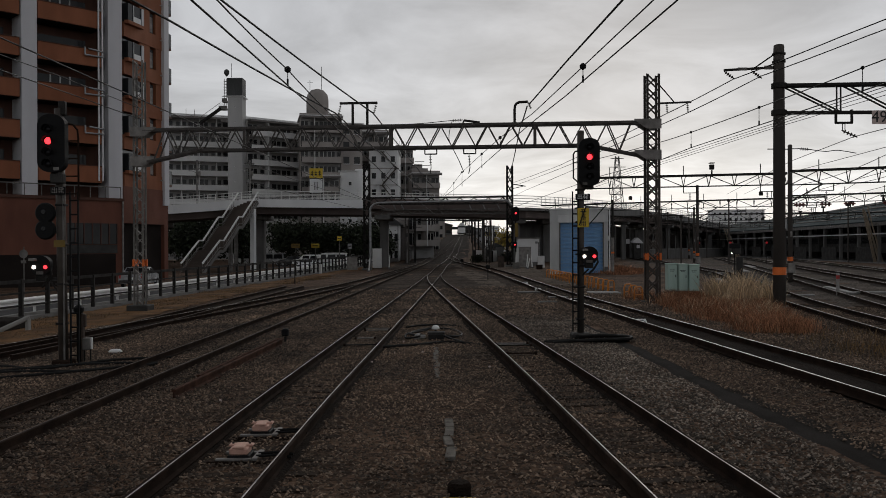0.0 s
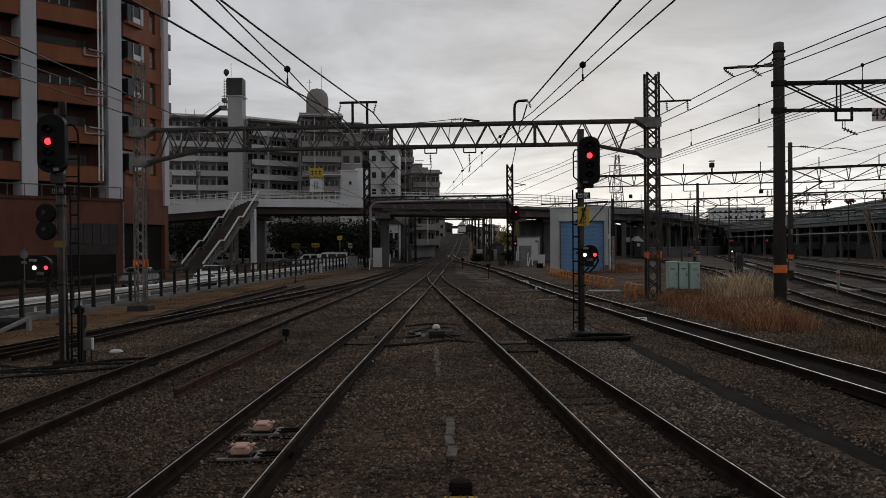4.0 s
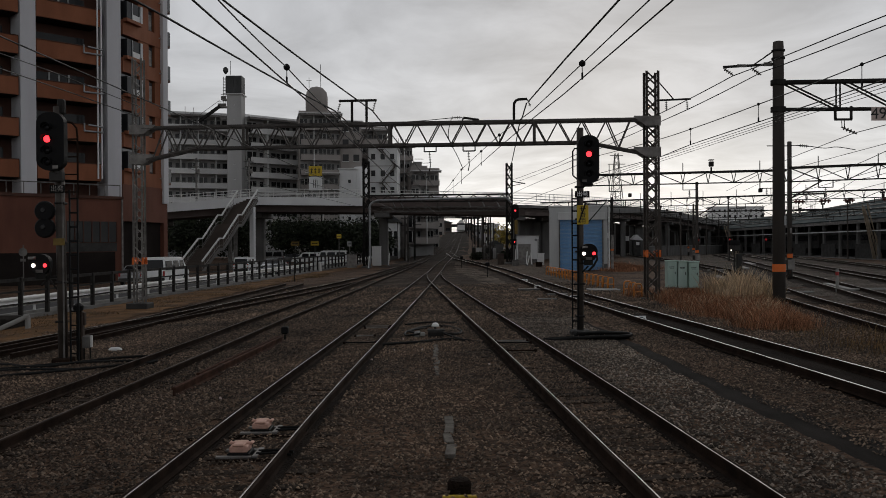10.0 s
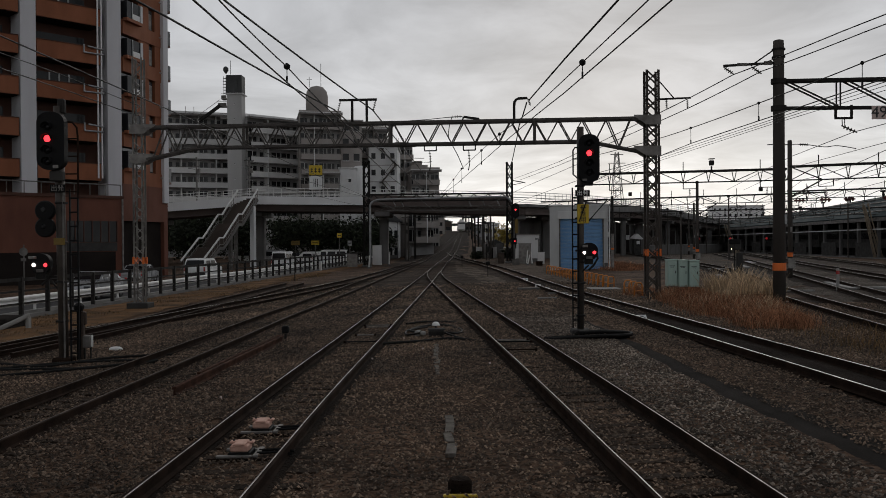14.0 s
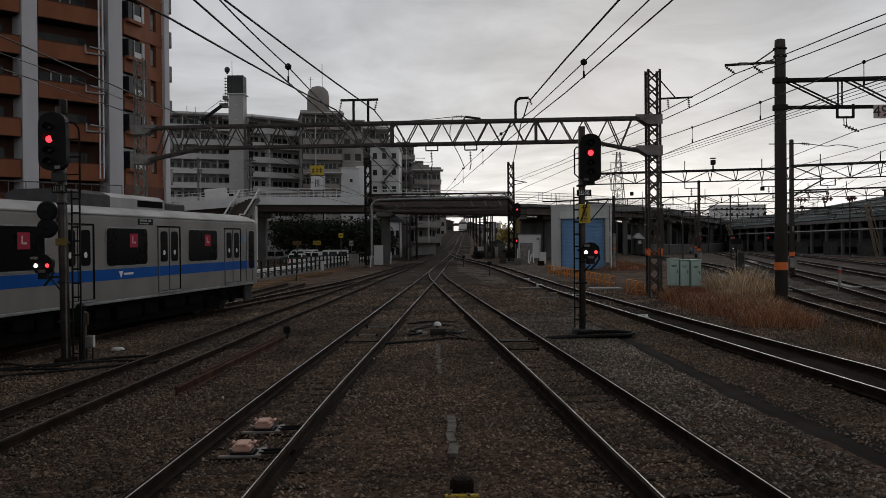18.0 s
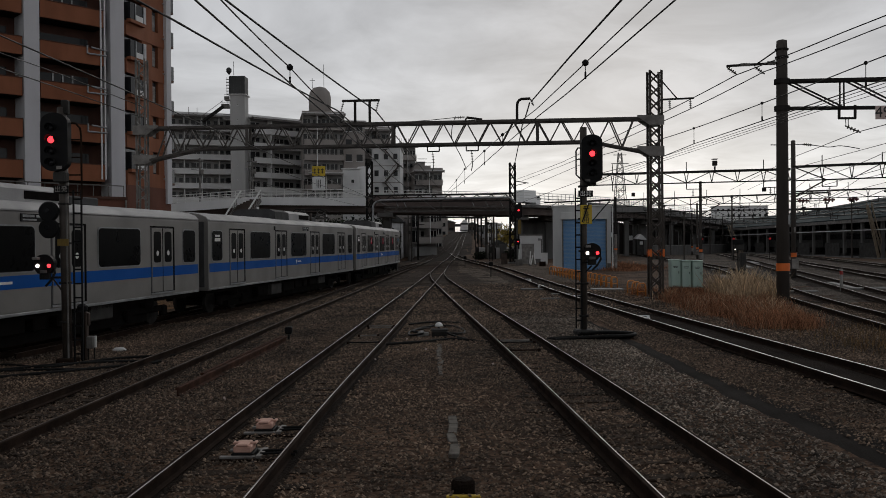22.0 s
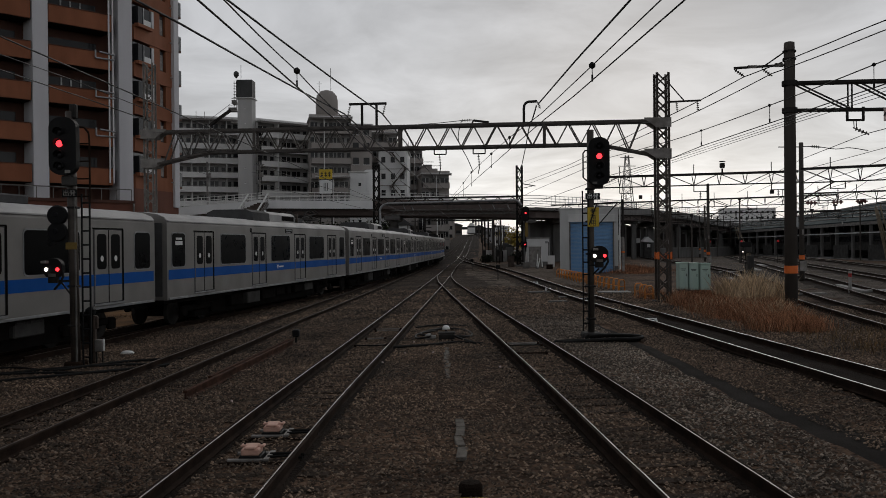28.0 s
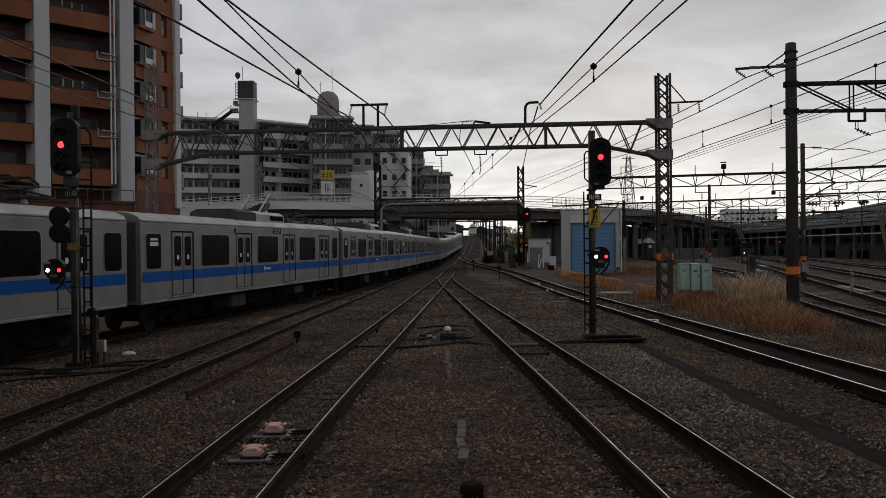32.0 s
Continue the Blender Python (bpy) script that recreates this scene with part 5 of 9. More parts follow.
        slab("window_strip", c2 + d2 * 0.4, e2 - d2 * 0.85, n2, -0.55, -0.3, z + 0.85, z + 2.62, "glassgrey")
        slab("bay", c2 + d2 * 0.35, c2 + d2 * 2.5, n2, 0.0, 0.4, z + 0.72, z + 0.98, "brick")
        slab("bay_glass", c2 + d2 * 0.45, c2 + d2 * 2.25, n2, -0.3, 0.3, z + 0.98, z + 2.35, "glass")
        slab("bay_mullion", c2 + d2 * 1.1, c2 + d2 * 1.2, n2, 0.3, 0.36, z + 0.98, z + 2.35, "galv")
        slab("bay_panel", c2 + d2 * 1.25, c2 + d2 * 2.2, n2, 0.3, 0.34, z + 1.02, z + 1.45, "slabwhite")
        slab("bay_post", c2 + d2 * 2.25, c2 + d2 * 2.55, n2, -0.3, 0.4, z + 0.98, z + 2.35, "pilaster")
        slab("pier", c2 + d2 * 2.6, c2 + d2 * 4.1, n2, -0.5, -0.04, z + 0.85, z + 2.71, "brick")
        slab("pier", c2 + d2 * 5.0, c2 + d2 * 6.4, n2, -0.5, -0.04, z + 0.85, z + 2.71, "brick")
        slab("window_frame", c2 + d2 * 4.3, c2 + d2 * 4.8, n2, -0.3, -0.22, z + 1.0, z + 2.3, "galvmid")
        slab("handrail", e2 - d2 * 1.1, e2 - d2 * 0.4, n2, 0.06, 0.12, z + 0.5, z + 0.58, "galv")
        # small balconies on the far corner
        p = e2 + d2 * 0.0
        slab("side_balcony", p, p + d2 * 1.0, n2, -1.2, -0.1, z + 0.1, z + 0.28, "brickdark")
        slab("balcony_screen", p + d2 * 0.95, p + d2 * 1.0, n2, -1.2, -0.1, z + 0.28, z + 1.5, "glassgrey")
        slab("balcony_screen", p, p + d2 * 1.0, n2, -0.14, -0.1, z + 0.28, z + 1.5, "glassgrey")
    for f in (1, 2, 3):
        z = first + storey * f + 0.62
        p = c - d1 * 1.75 + n1 * 0.3
        part("vent_pipe", Geo().tube([p - d1 * 0.6 + Vector((0, 0, z)), p + d1 * 0.9 + Vector((0, 0, z))], 0.07, 6).tube([p - d1 * 0.3 + Vector((0, 0, z + 0.5)), p + d1 * 0.9 + Vector((0, 0, z + 0.4))], 0.07, 6).tube([p - d1 * 0.6 + Vector((0, 0, z)), p - d1 * 0.6 + Vector((0, 0, z + 0.6))], 0.07, 6), M["galv"], t, "pale bent vent pipes")
    slab("roof_slab", e1 - d1, c, n1, -13, 0.3, top, top + 0.4, "brickdark")


tower()


# ---------------------------------------------------------------- apartment blocks behind the bridge
def block(name, label, p, q, depth, z0, z1, storey, bay, wall, balcony=True, win_w=2.4, win_h=2.05, roof="slab"):
    """A block whose long face runs from p to q; storeys of balconies or plain windows on it and on its end."""
    p, q = Vector((*p, 0)), Vector((*q, 0))
    d = (q - p).normalized()
    n = Vector((d.y, -d.x, 0))
    L = (q - p).length
    t = thing(name, label, "building")

    def blk(nm, s0, s1, o0, o1, za, zb, mat, parent=t):
        pts = [p + d * s0 + n * o0, p + d * s1 + n * o0, p + d * s1 + n * o1, p + d * s0 + n * o1]
        v = [(*a.xy, z) for z in (za, zb) for a in pts]
        return part(nm, Geo().add(v, [(0, 1, 2, 3), (4, 5, 6, 7), (0, 1, 5, 4), (1, 2, 6, 5), (2, 3, 7, 6), (3, 0, 4, 7)]), M[mat], parent)

    blk("wall", 0, L, -depth, 0, z0, z1, wall)
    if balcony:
        # darker sheet over the wall paints the balcony shade
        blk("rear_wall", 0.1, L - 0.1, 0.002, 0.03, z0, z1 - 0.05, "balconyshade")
    blk("roof", -0.3, L + 0.3, -depth - 0.3, (1.9 if balcony else 0.3), z1, z1 + 0.16, roof)
    if balcony:
        blk("roof_edge", -0.25, L + 0.25, 1.55, 1.85, z1 - 0.35, z1 - 0.004, "slabdark")
        blk("roof_parapet", -0.2, L + 0.2, -0.4, -0.2, z1 + 0.164, z1 + 0.75, wall)
    nf = int((z1 - z0) / storey)
    nb = max(1, int(L / bay))
    for f in range(nf):
        z = z1 - storey * (f + 1)
        if z < z0 + 0.5:
            break
        if balcony:
            blk("balcony_parapet", 0.1, L - 0.1, 1.35, 1.5, z - 0.2, z + 0.86, wall)
            blk("balcony_slab", 0.1, L - 0.1, 0.03, 1.35, z - 0.2, z, wall)
            blk("balcony_rail", 0.1, L - 0.1, 1.4, 1.45, z + 0.98, z + 1.04, "galvdull")
        for b in range(nb):
            w0 = L / nb
            s = (b + 0.5) * w0
            if not balcony:
                w = blk("window", s - win_w / 2, s + win_w / 2, 0.0, 0.07, z + 0.9, z + 0.9 + win_h, "glass")
                blk("sill", s - win_w / 2 - 0.1, s + win_w / 2 + 0.1, 0.0, 0.14, z + 0.8, z + 0.9, "slabwhite", w)
                continue
            # a wide balcony door and a narrow window in each flat, mirrored from bay to bay
            m = 1 if b % 2 else -1
            w = blk("window", s + m * 0.2 * w0 - 0.29 * w0, s + m * 0.2 * w0 + 0.22 * w0, 0.03, 0.08, z + 0.05, z + 2.0, "glass")
            blk("window_frame", s + m * 0.2 * w0 - 0.06, s + m * 0.2 * w0 + 0.02, 0.08, 0.11, z + 0.05, z + 2.0, "slab", w)
            blk("window", s - m * 0.32 * w0 - 0.1 * w0, s - m * 0.32 * w0 + 0.1 * w0, 0.03, 0.08, z + 0.7, z + 1.9, "glass")
            if (b * 7 + f * 3) % 3:
                blk("air_conditioner", s - m * 0.3 * w0 - 0.38, s - m * 0.3 * w0 + 0.38, 0.45, 0.8, z + 0.02, z + 0.62, "slabwhite")
            if b % 3 == 1:
                blk("downpipe", s - w0 / 2 - 0.06, s - w0 / 2 + 0.06, 1.5, 1.62, z - 0.2, z + storey - 0.2, "slabwhite")
            if b % 2 == 0:
                blk("partition", s + w0 / 2 - 0.06, s + w0 / 2 + 0.06, 0.03, 1.34, z, z + storey - 0.2, wall)
    return t, blk


t, blk = block("apartment_block", "long grey apartment block with rows of balconies", (-60, 163), (-38.4, 171), 11, 0, 27.6, 2.8, 3.2, "slab")
t, blk = block("apartment_block", "grey apartment block with balconies and a flat overhanging roof", (-37.3, 164), (-23.4, 176), 11, 0, 26.6, 2.8, 3.1, "slab")
t, blk = block("stair_tower", "tall grey concrete stair tower topped by a dark water tank", (-40.33, 161), (-37.6, 161), 3.0, 0, 30.55, 2.8, 9, "towergrey", False, 0.1, 0.1)
blk("tank_housing", -0.15, 2.75, -2.9, -0.05, 30.72, 34.1, "tank")
for k in range(4):
    blk("tank_panel", 0.0 + 0.68 * k, 0.6 + 0.68 * k, -0.05, 0.0, 30.9, 33.95, "tank")
part("beacon", Geo().lathe([(0.12, -0.8), (0.5, -0.25), (0.5, 0.2), (0.2, 0.5)], (-40.3, 160.2, 35.0), 12).tube([(-39.4, 160.2, 34), (-39.4, 160.2, 36.6)], 0.05, 5), M["tank"], t)
for k in range(2):
    blk("ladder_rail", -0.75 + 0.4 * k, -0.68 + 0.4 * k, -0.6, -0.5, 29.0, 34.0, "galvdull")
for k in range(7):
    blk("ladder_hoop", -0.8, -0.2, -0.65, -0.2, 30.2 + 0.55 * k, 30.27 + 0.55 * k, "galvdull")
for z, w in ((29.6, 1.1), (28.2, 1.7), (25.9, 1.3)):
    blk("outer_landing", -w, 0.0, -1.6, 0.0, z, z + 0.16, "galvmid")
    blk("landing_rail", -w, 0.0, -0.06, 0.0, z + 0.95, z + 1.03, "galvmid")
    blk("landing_panel", -w, -0.1, -0.05, -0.01, z + 0.16, z + 0.7, "galvdull")
part("escape_stair", Geo().beam((-41.6, 161, 28.4), (-45.6, 161.2, 25.6), 0.9, 0.4), M["steel"], t, "dark steel escape stair")
part("stair_rail", Geo().beam((-41.6, 160.6, 29.4), (-45.6, 160.8, 26.6), 0.07).beam((-45.6, 160.8, 26.6), (-48.2, 161.2, 27.4), 0.07).beam((-48.2, 161.2, 26.2), (-48.2, 161.2, 28.4), 0.07).beam((-46.6, 161.2, 26.2), (-46.6, 161.2, 28.2), 0.07), M["galvmid"], t)
t, blk = block("apartment_block", "brown-grey stepped apartment block with many small windows", (-22.3, 168), (-11.0, 171), 14, 0, 24.9, 2.8, 2.5, "slabbrown", True, 1.7, 1.8)
t, blk = block("apartment_block", "brown-grey apartment wing with framed windows", (-19.1, 160.6), (-15.2, 161.6), 7, 0, 25.4, 2.8, 1.9, "slabbrown", False, 1.1, 1.3)
t, blk = block("apartment_block", "brown-grey balcony wing with a domed rooftop house", (-26.5, 160), (-19.2, 161.6), 8, 0, 26.6, 2.8, 2.3, "slabbrown", True, 1.5, 1.9)
part("dome_house", Geo().lathe([(2.1, 0), (2.1, 3.4), (1.9, 4.4), (1.2, 5.2), (0.2, 5.5)], (-23.8, 163, 26.8), 18), M["slabbrown"], t, smooth=True)
part("antenna", Geo().tube([(-23.0, 163, 32), (-23.0, 163, 36.5)], 0.05, 5).tube([(-25.2, 163, 32), (-25.2, 163, 34)], 0.05, 5).tube([(-25.7, 163, 33.5), (-24.7, 163, 33.5)], 0.04, 5), M["steel"], t)
t, blk = block("white_building", "off-white plain building with a few small windows", (-18.87, 157), (-15.2, 157.4), 7, 0, 16.1, 3.4, 2.4, "slabwhite", False, 0.5, 0.6)
part("round_stair", Geo().lathe([(1.35, 0), (1.35, 16.4), (1.2, 16.6)], (-15.0, 158.4, 0), 20), M["slabwhite"], t, "rounded pale stairwell", smooth=True)
t, blk = block("apartment_block", "low grey-brown house with open balconies", (-24.6, 156.4), (-18.95, 157.0), 7, 0, 15.2, 2.8, 2.6, "slabbrown")
t, blk = block("white_building", "tall off-white blank-sided building", (-14.3, 166), (-8.8, 166), 12, 0, 21.0, 3.2, 1.8, "slabwhite", False, 0.8, 1.1)
for k in range(5):
    z = 4.6 + 3.2 * k
    blk("storey_band", 0.0, 5.5, 0.0, 0.06, z, z + 0.14, "slabbrown")
    f = 1 if k % 2 else -1
    part("stair_flight", Geo().beam((-10.4 - 1.3 * f, 165.2, z), (-10.4 + 1.3 * f, 165.2, z + 3.1), 0.7, 0.22).beam((-10.4 - 1.3 * f, 164.8, z + 1.0), (-10.4 + 1.3 * f, 164.8, z + 4.1), 0.07), M["steelbrown"], t, "outer steel stair flight")
    blk("landing", 2.1 if f < 0 else 4.9, 3.0 if f < 0 else 5.8, 0.1, 1.3, z + 3.1, z + 3.24, "galvdull")
t, blk = block("apartment_block", "far brown apartment block with stepped roof terraces", (-6.5, 178), (-0.8, 179), 12, 0, 17.4, 2.8, 2.4, "slabbrown", True)
for k, (s0, s1, zt) in enumerate(((0.0, 3.4, 18.6), (0.6, 2.2, 19.4), (3.6, 5.6, 14.8))):
    blk("terrace_storey", s0, s1, -7 - k * 0.1, 0.05 + 0.06 * k, 17.6 if k < 2 else 12, zt, "slabbrown")
    blk("terrace_rail", s0, s1 + 0.4, 0.12 + 0.06 * k, 0.2 + 0.06 * k, zt + 0.5, zt + 0.6, "steel")
t, blk = block("apartment_block", "far brown apartment tower", (-10.4, 184), (-6.5, 185), 10, 0, 23.2, 2.8, 1.95, "slabbrown", True)
blk("terrace", 0.4, 3.2, -6, 0.0, 23.5, 24.1, "slabbrown")
for k in range(6):
    blk("rail_post", 0.5 + 0.5 * k, 0.56 + 0.5 * k, -0.06, 0.0, 24.1, 25.0, "steel")


t, blk = block("apartment_block", "sooty brown apartment house with open balconies beside the line", (-5.92, 146), (-1.64, 150), 8, 0, 10.4, 2.6, 2.2, "slabbrown")


for x, y, h in ((-35.53, 124, 14.97), (-28.84, 128, 15.32)):
    z = ground_z(x, y)
    t = thing("utility_pole", "slim grey utility pole with a lamp and cross arms", "pole", (x, y, z), "poles behind the bridge")
    part("shaft", Geo().lathe([(0.19, 0), (0.13, h - z)], n=10), M["galvdull"], t, smooth=True)
    part("cross_arm", Geo().box((0, -0.15, h - z - 0.5), (1.5, 0.1, 0.1)).box((0, -0.15, h - z - 1.3), (1.1, 0.1, 0.1)), M["galvdull"], t)
    part("transformer", Geo().lathe([(0.22, 0), (0.22, 0.6), (0.1, 0.68)], (0.35, 0, h - z - 2.3), 12), M["galvmid"], t)
    part("lamp_arm", Geo().tube([(0, 0, h - z - 1.9), (-0.7, -0.2, h - z - 1.6)], 0.04, 6).box((-0.9, -0.25, h - z - 1.6), (0.5, 0.2, 0.12), 0.03), M["galv"], t)


def roof_sign():
    t = thing("roof_sign", "yellow and white advertising sign on a steel frame", "sign", (-22.2, 150, 11.8))
    part("upper_board", Geo().box((0, 0, 3.4), (2.3, 0.2, 1.7), 0.03), M["yellow"], t, "yellow sign panel")
    part("lower_board", Geo().box((0, 0, 1.2), (2.2, 0.2, 2.4), 0.03), M["slabwhite"], t, "white sign panel")
    for k in range(3):
        part("lettering_bars", Geo().box((-0.65 + 0.65 * k, -0.12, 3.4), (0.12, 0.03, 0.9)).box((-0.65 + 0.65 * k, -0.12, 3.6), (0.45, 0.03, 0.14)).box((-0.65 + 0.65 * k, -0.12, 3.2), (0.4, 0.03, 0.12)), M["text"], t)
        part("lettering_bars", Geo().box((-0.3 + 0.3 * k, -0.12, 1.2), (0.1, 0.03, 1.4)), M["boxgrey"], t)
    part("frame", Geo().beam((-1.0, 0.2, -12), (-1.0, 0.2, 4.3), 0.2).beam((1.0, 0.2, -12), (1.0, 0.2, 4.3), 0.2), M["steel"], t)


roof_sign()

# ---------------------------------------------------------------- second portal and trackside gear near the bridge
def portal_far():
    t = thing("overhead_line_portal", "dark steel portal close to the bridge with a pale pipe beam", "portal", group="portals")
    y = 100.0
    for x, h in ((-8.9, 12.0), (7.75, 11.7)):
        z = level(x, y) - 0.3
        lattice(t, (x, y, z), h - z, 0.6, 1.1, 0.2, "steel")
        part("footing", Geo().box((x, y, z + 0.1), (1.1, 1.1, 0.4), 0.04), M["concdark"], t)
    for dy in (-0.25, 0.25):
        part("top_chord", Geo().beam((-8.9, y + dy, 8.0), (7.75, y + dy, 8.1), 0.16), M["steel"], t)
        part("bottom_chord", Geo().beam((-8.9, y + dy, 7.25), (7.75, y + dy, 7.3), 0.13), M["steel"], t)
        n = 20
        for i in range(n):
            a, b = (8.0, 7.3) if i % 2 else (7.3, 8.0)
            part("brace", Geo().beam((-8.9 + 16.65 * i / n, y + dy, a), (-8.9 + 16.65 * (i + 1) / n, y + dy, b), 0.09), M["steel"], t)
    g = Geo().tube(curve3([(-8.4, y - 1.2, level(-8.4, y) - 0.3), (-8.4, y - 1.2, 5.5), (-8.35, y - 1.2, 6.8), (-7.7, y - 1.2, 7.3), (-6.5, y - 1.2, 7.38), (0, y - 1.2, 7.5), (6.2, y - 1.2, 7.6), (7.3, y - 1.2, 7.55), (7.9, y - 1.2, 7.0)]), 0.13, 10)
    part("pipe_beam", g, M["galv"], t, "pale steel pipe beam", smooth=True)
    part("side_arm", Geo().beam((7.9, y, 9.6), (9.6, y, 9.3), 0.1).beam((7.9, y, 9.0), (9.3, y, 9.3), 0.07), M["steel"], t)
    # cable truss hung below the beam
    for dy in (0.0, 0.5):
        part("cable_truss_chord", Geo().beam((-7.5, y + 3 + dy, 6.75), (7.6, y + 3 + dy, 6.8), 0.12), M["galvdull"], t)
        part("cable_truss_chord", Geo().beam((-7.5, y + 3 + dy, 6.25), (7.6, y + 3 + dy, 6.3), 0.14), M["galvdull"], t)
    for i in range(24):
        a, b = (6.75, 6.28) if i % 2 else (6.28, 6.75)
        part("truss_brace", Geo().beam((-7.5 + 0.63 * i, y + 3, a), (-7.5 + 0.63 * (i + 1), y + 3, b), 0.08), M["galvdull"], t)
    for x in (-5.8, -4.9, 3.0, 4.6, 6.3):
        part("insulator", insulator(Geo(), (x, y, 7.2), (x + 0.3, y, 6.6), 0.12), M["galv"], t)
    # small signal on the right column
    s = thing("colour_light_signal", "small far railway signal showing red on the portal column", "signal", group="signals")
    part("signal_head", head_shape(0.8, 1.7, 0.25), M["black"], s, at=(8.3, 98.6, 6.0))
    part("post", Geo().tube([(8.3, 98.8, level(8, 98) - 0.3), (8.3, 98.8, 6)], 0.09, 8), M["steel"], s)
    part("lamp", Geo().lathe([(0.1, 0), (0.05, 0.05)], (8.3, 98.4, 6.1), 12, FACE_CAM), M["redlamp"], s)
    part("lower_lamp", Geo().lathe([(0.07, 0), (0.03, 0.03)], (8.2, 98.4, 2.5), 12, FACE_CAM), M["redlamp"], s)
    part("lower_head", Geo().box((8.2, 98.6, 2.5), (0.5, 0.2, 0.7), 0.05), M["black"], s)
    part("yellow_plate", Geo().box((8.4, 98.6, 4.2), (0.35, 0.1, 1.6), 0.02), M["dirtyyellow"], s, "narrow yellow plate")


portal_far()


def simple_box(name, label, x, y, w, d, h, mat, category="cabinet", lid=True):
    z = ground_z(x, y)
    t = thing(name, label, category, (x, y, z))
    part("body", Geo().box((0, 0, h / 2), (w, d, h), 0.02), M[mat], t)
    if lid:
        part("lid", Geo().box((0, 0, h + 0.02), (w + 0.08, d + 0.08, 0.06), 0.015), M[mat], t)
    part("door", Geo().box((0, -d / 2 - 0.012, h * 0.52), (w * 0.84, 0.02, h * 0.8), 0.006), M[mat], t)
    return t


simple_box("relay_cabinet", "tall grey relay cabinet beside the fence", -8.35, 108, 1.1, 0.8, 2.4, "slab")
simple_box("relay_cabinet", "dull grey relay cabinet by the fence end", -10.4, 98, 1.1, 0.7, 1.5, "galvmid")
simple_box("relay_cabinet", "small white cabinet on the verge", -12.9, 88, 0.8, 0.6, 0.95, "slab")
def relay_hut(x, y):
    z = ground_z(x, y)
    t = thing("relay_hut", "white prefabricated relay hut on a dark plinth near the portal", "hut", (x, y, z))
    part("plinth", Geo().box((0, 0, 0.2), (2.5, 2.3, 0.6), 0.03), M["concdark"], t)
    part("body", Geo().box((0, 0, 1.85), (2.6, 2.4, 2.7), 0.03), M["slabwhite"], t)
    part("roof", Geo().box((0, 0, 3.25), (2.8, 2.6, 0.12), 0.02), M["galvmid"], t)
    part("door", Geo().box((-0.7, -1.21, 1.55), (0.8, 0.03, 1.85), 0.006), M["slab"], t)
    part("wall_lamp", Geo().box((0.95, -1.28, 2.75), (0.3, 0.16, 0.26), 0.03), M["galv"], t)
    part("cable_duct", Geo().box((1.2, -1.23, 1.5), (0.1, 0.06, 2.6)), M["galvdull"], t)


relay_hut(9.85, 101)
simple_box("relay_cabinet", "tall grey relay cabinet in front of the hut", 9.0, 95, 1.3, 0.8, 2.2, "galvmid")
simple_box("relay_cabinet", "small pale box on the ground beside the portal", 10.45, 92, 0.7, 0.5, 1.2, "slab")
simple_box("battery_box", "dull steel box among the lineside clutter", 7.6, 90, 0.7, 0.5, 0.6, "galvdull")
simple_box("battery_box", "rusty steel box among the lineside clutter", 9.6, 86, 0.6, 0.5, 0.4, "rail")
for x, y, h, lean in ((8.9, 92, 1.5, 0.12), (9.3, 90, 1.3, -0.1), (8.6, 88, 1.1, 0.25), (10.6, 92, 1.0, 0.0), (7.9, 94, 1.7, 0.05), (-8.0, 92, 1.4, 0.08), (-6.6, 104, 1.6, 0.1)):
    t = thing("marker_post", "short pale post leaning beside the line", "post", (x, y, ground_z(x, y)), "lineside posts")
    part("post", Geo().tube([(0, 0, 0), (lean, 0, h)], 0.06, 8), M["white"], t)
    part("base", Geo().box((0, 0, 0.06), (0.3, 0.3, 0.16), 0.02), M["concdark"], t)

for x, y, w, h, mat in ((5.4, 129, 0.9, 1.7, "slab"), (6.5, 130, 1.0, 2.0, "galvmid"), (7.6, 129.5, 0.8, 1.6, "slab"), (8.6, 131, 1.1, 2.1, "concdark"), (9.9, 129, 0.9, 1.5, "galvmid")):
    simple_box("relay_cabinet", "sooty grey relay cabinet beyond the bridge", x, y, w, 0.7, h, mat)
for x, y, h in ((4.35, 122, 7.0), (6.1, 118, 6.2)):
    t = thing("lattice_mast", "dark lattice mast under the bridge", "mast", group="masts under the bridge")
    lattice(t, (x, y, level(x, y) - 0.3), h, 0.42, 0.8, 0.07, "steel", slim=True)
    part("cross_arm", Geo().beam((x - 1.6, y, level(x, y) + h - 1.2), (x + 1.0, y, level(x, y) + h - 1.2), 0.1), M["steel"], t)
    part("switch_box", Geo().box((x, y - 0.35, level(x, y) + 1.3), (0.5, 0.3, 0.8), 0.03), M["boxgrey"], t)
simple_box("rusty_machine", "small rusty orange point machine housing", 6.5, 97, 0.7, 0.7, 1.2, "railrust")
M_POSTS = ((16.75, 36.5), (24, 62), (30, 78))
for x, y in M_POSTS:
    z = ground_z(x, y)
    t = thing("marker_post", "short pale post with faded red bands in the yard", "post", (x, y, z), "yard markers")
    part("post", Geo().tube([(0, 0, 0), (0, 0, 1.0)], 0.07, 8), M["concrete"], t)
    part("band", Geo().lathe([(0.075, 0.75), (0.075, 0.9)], n=8), M["red"], t)
rng = random.Random(12)
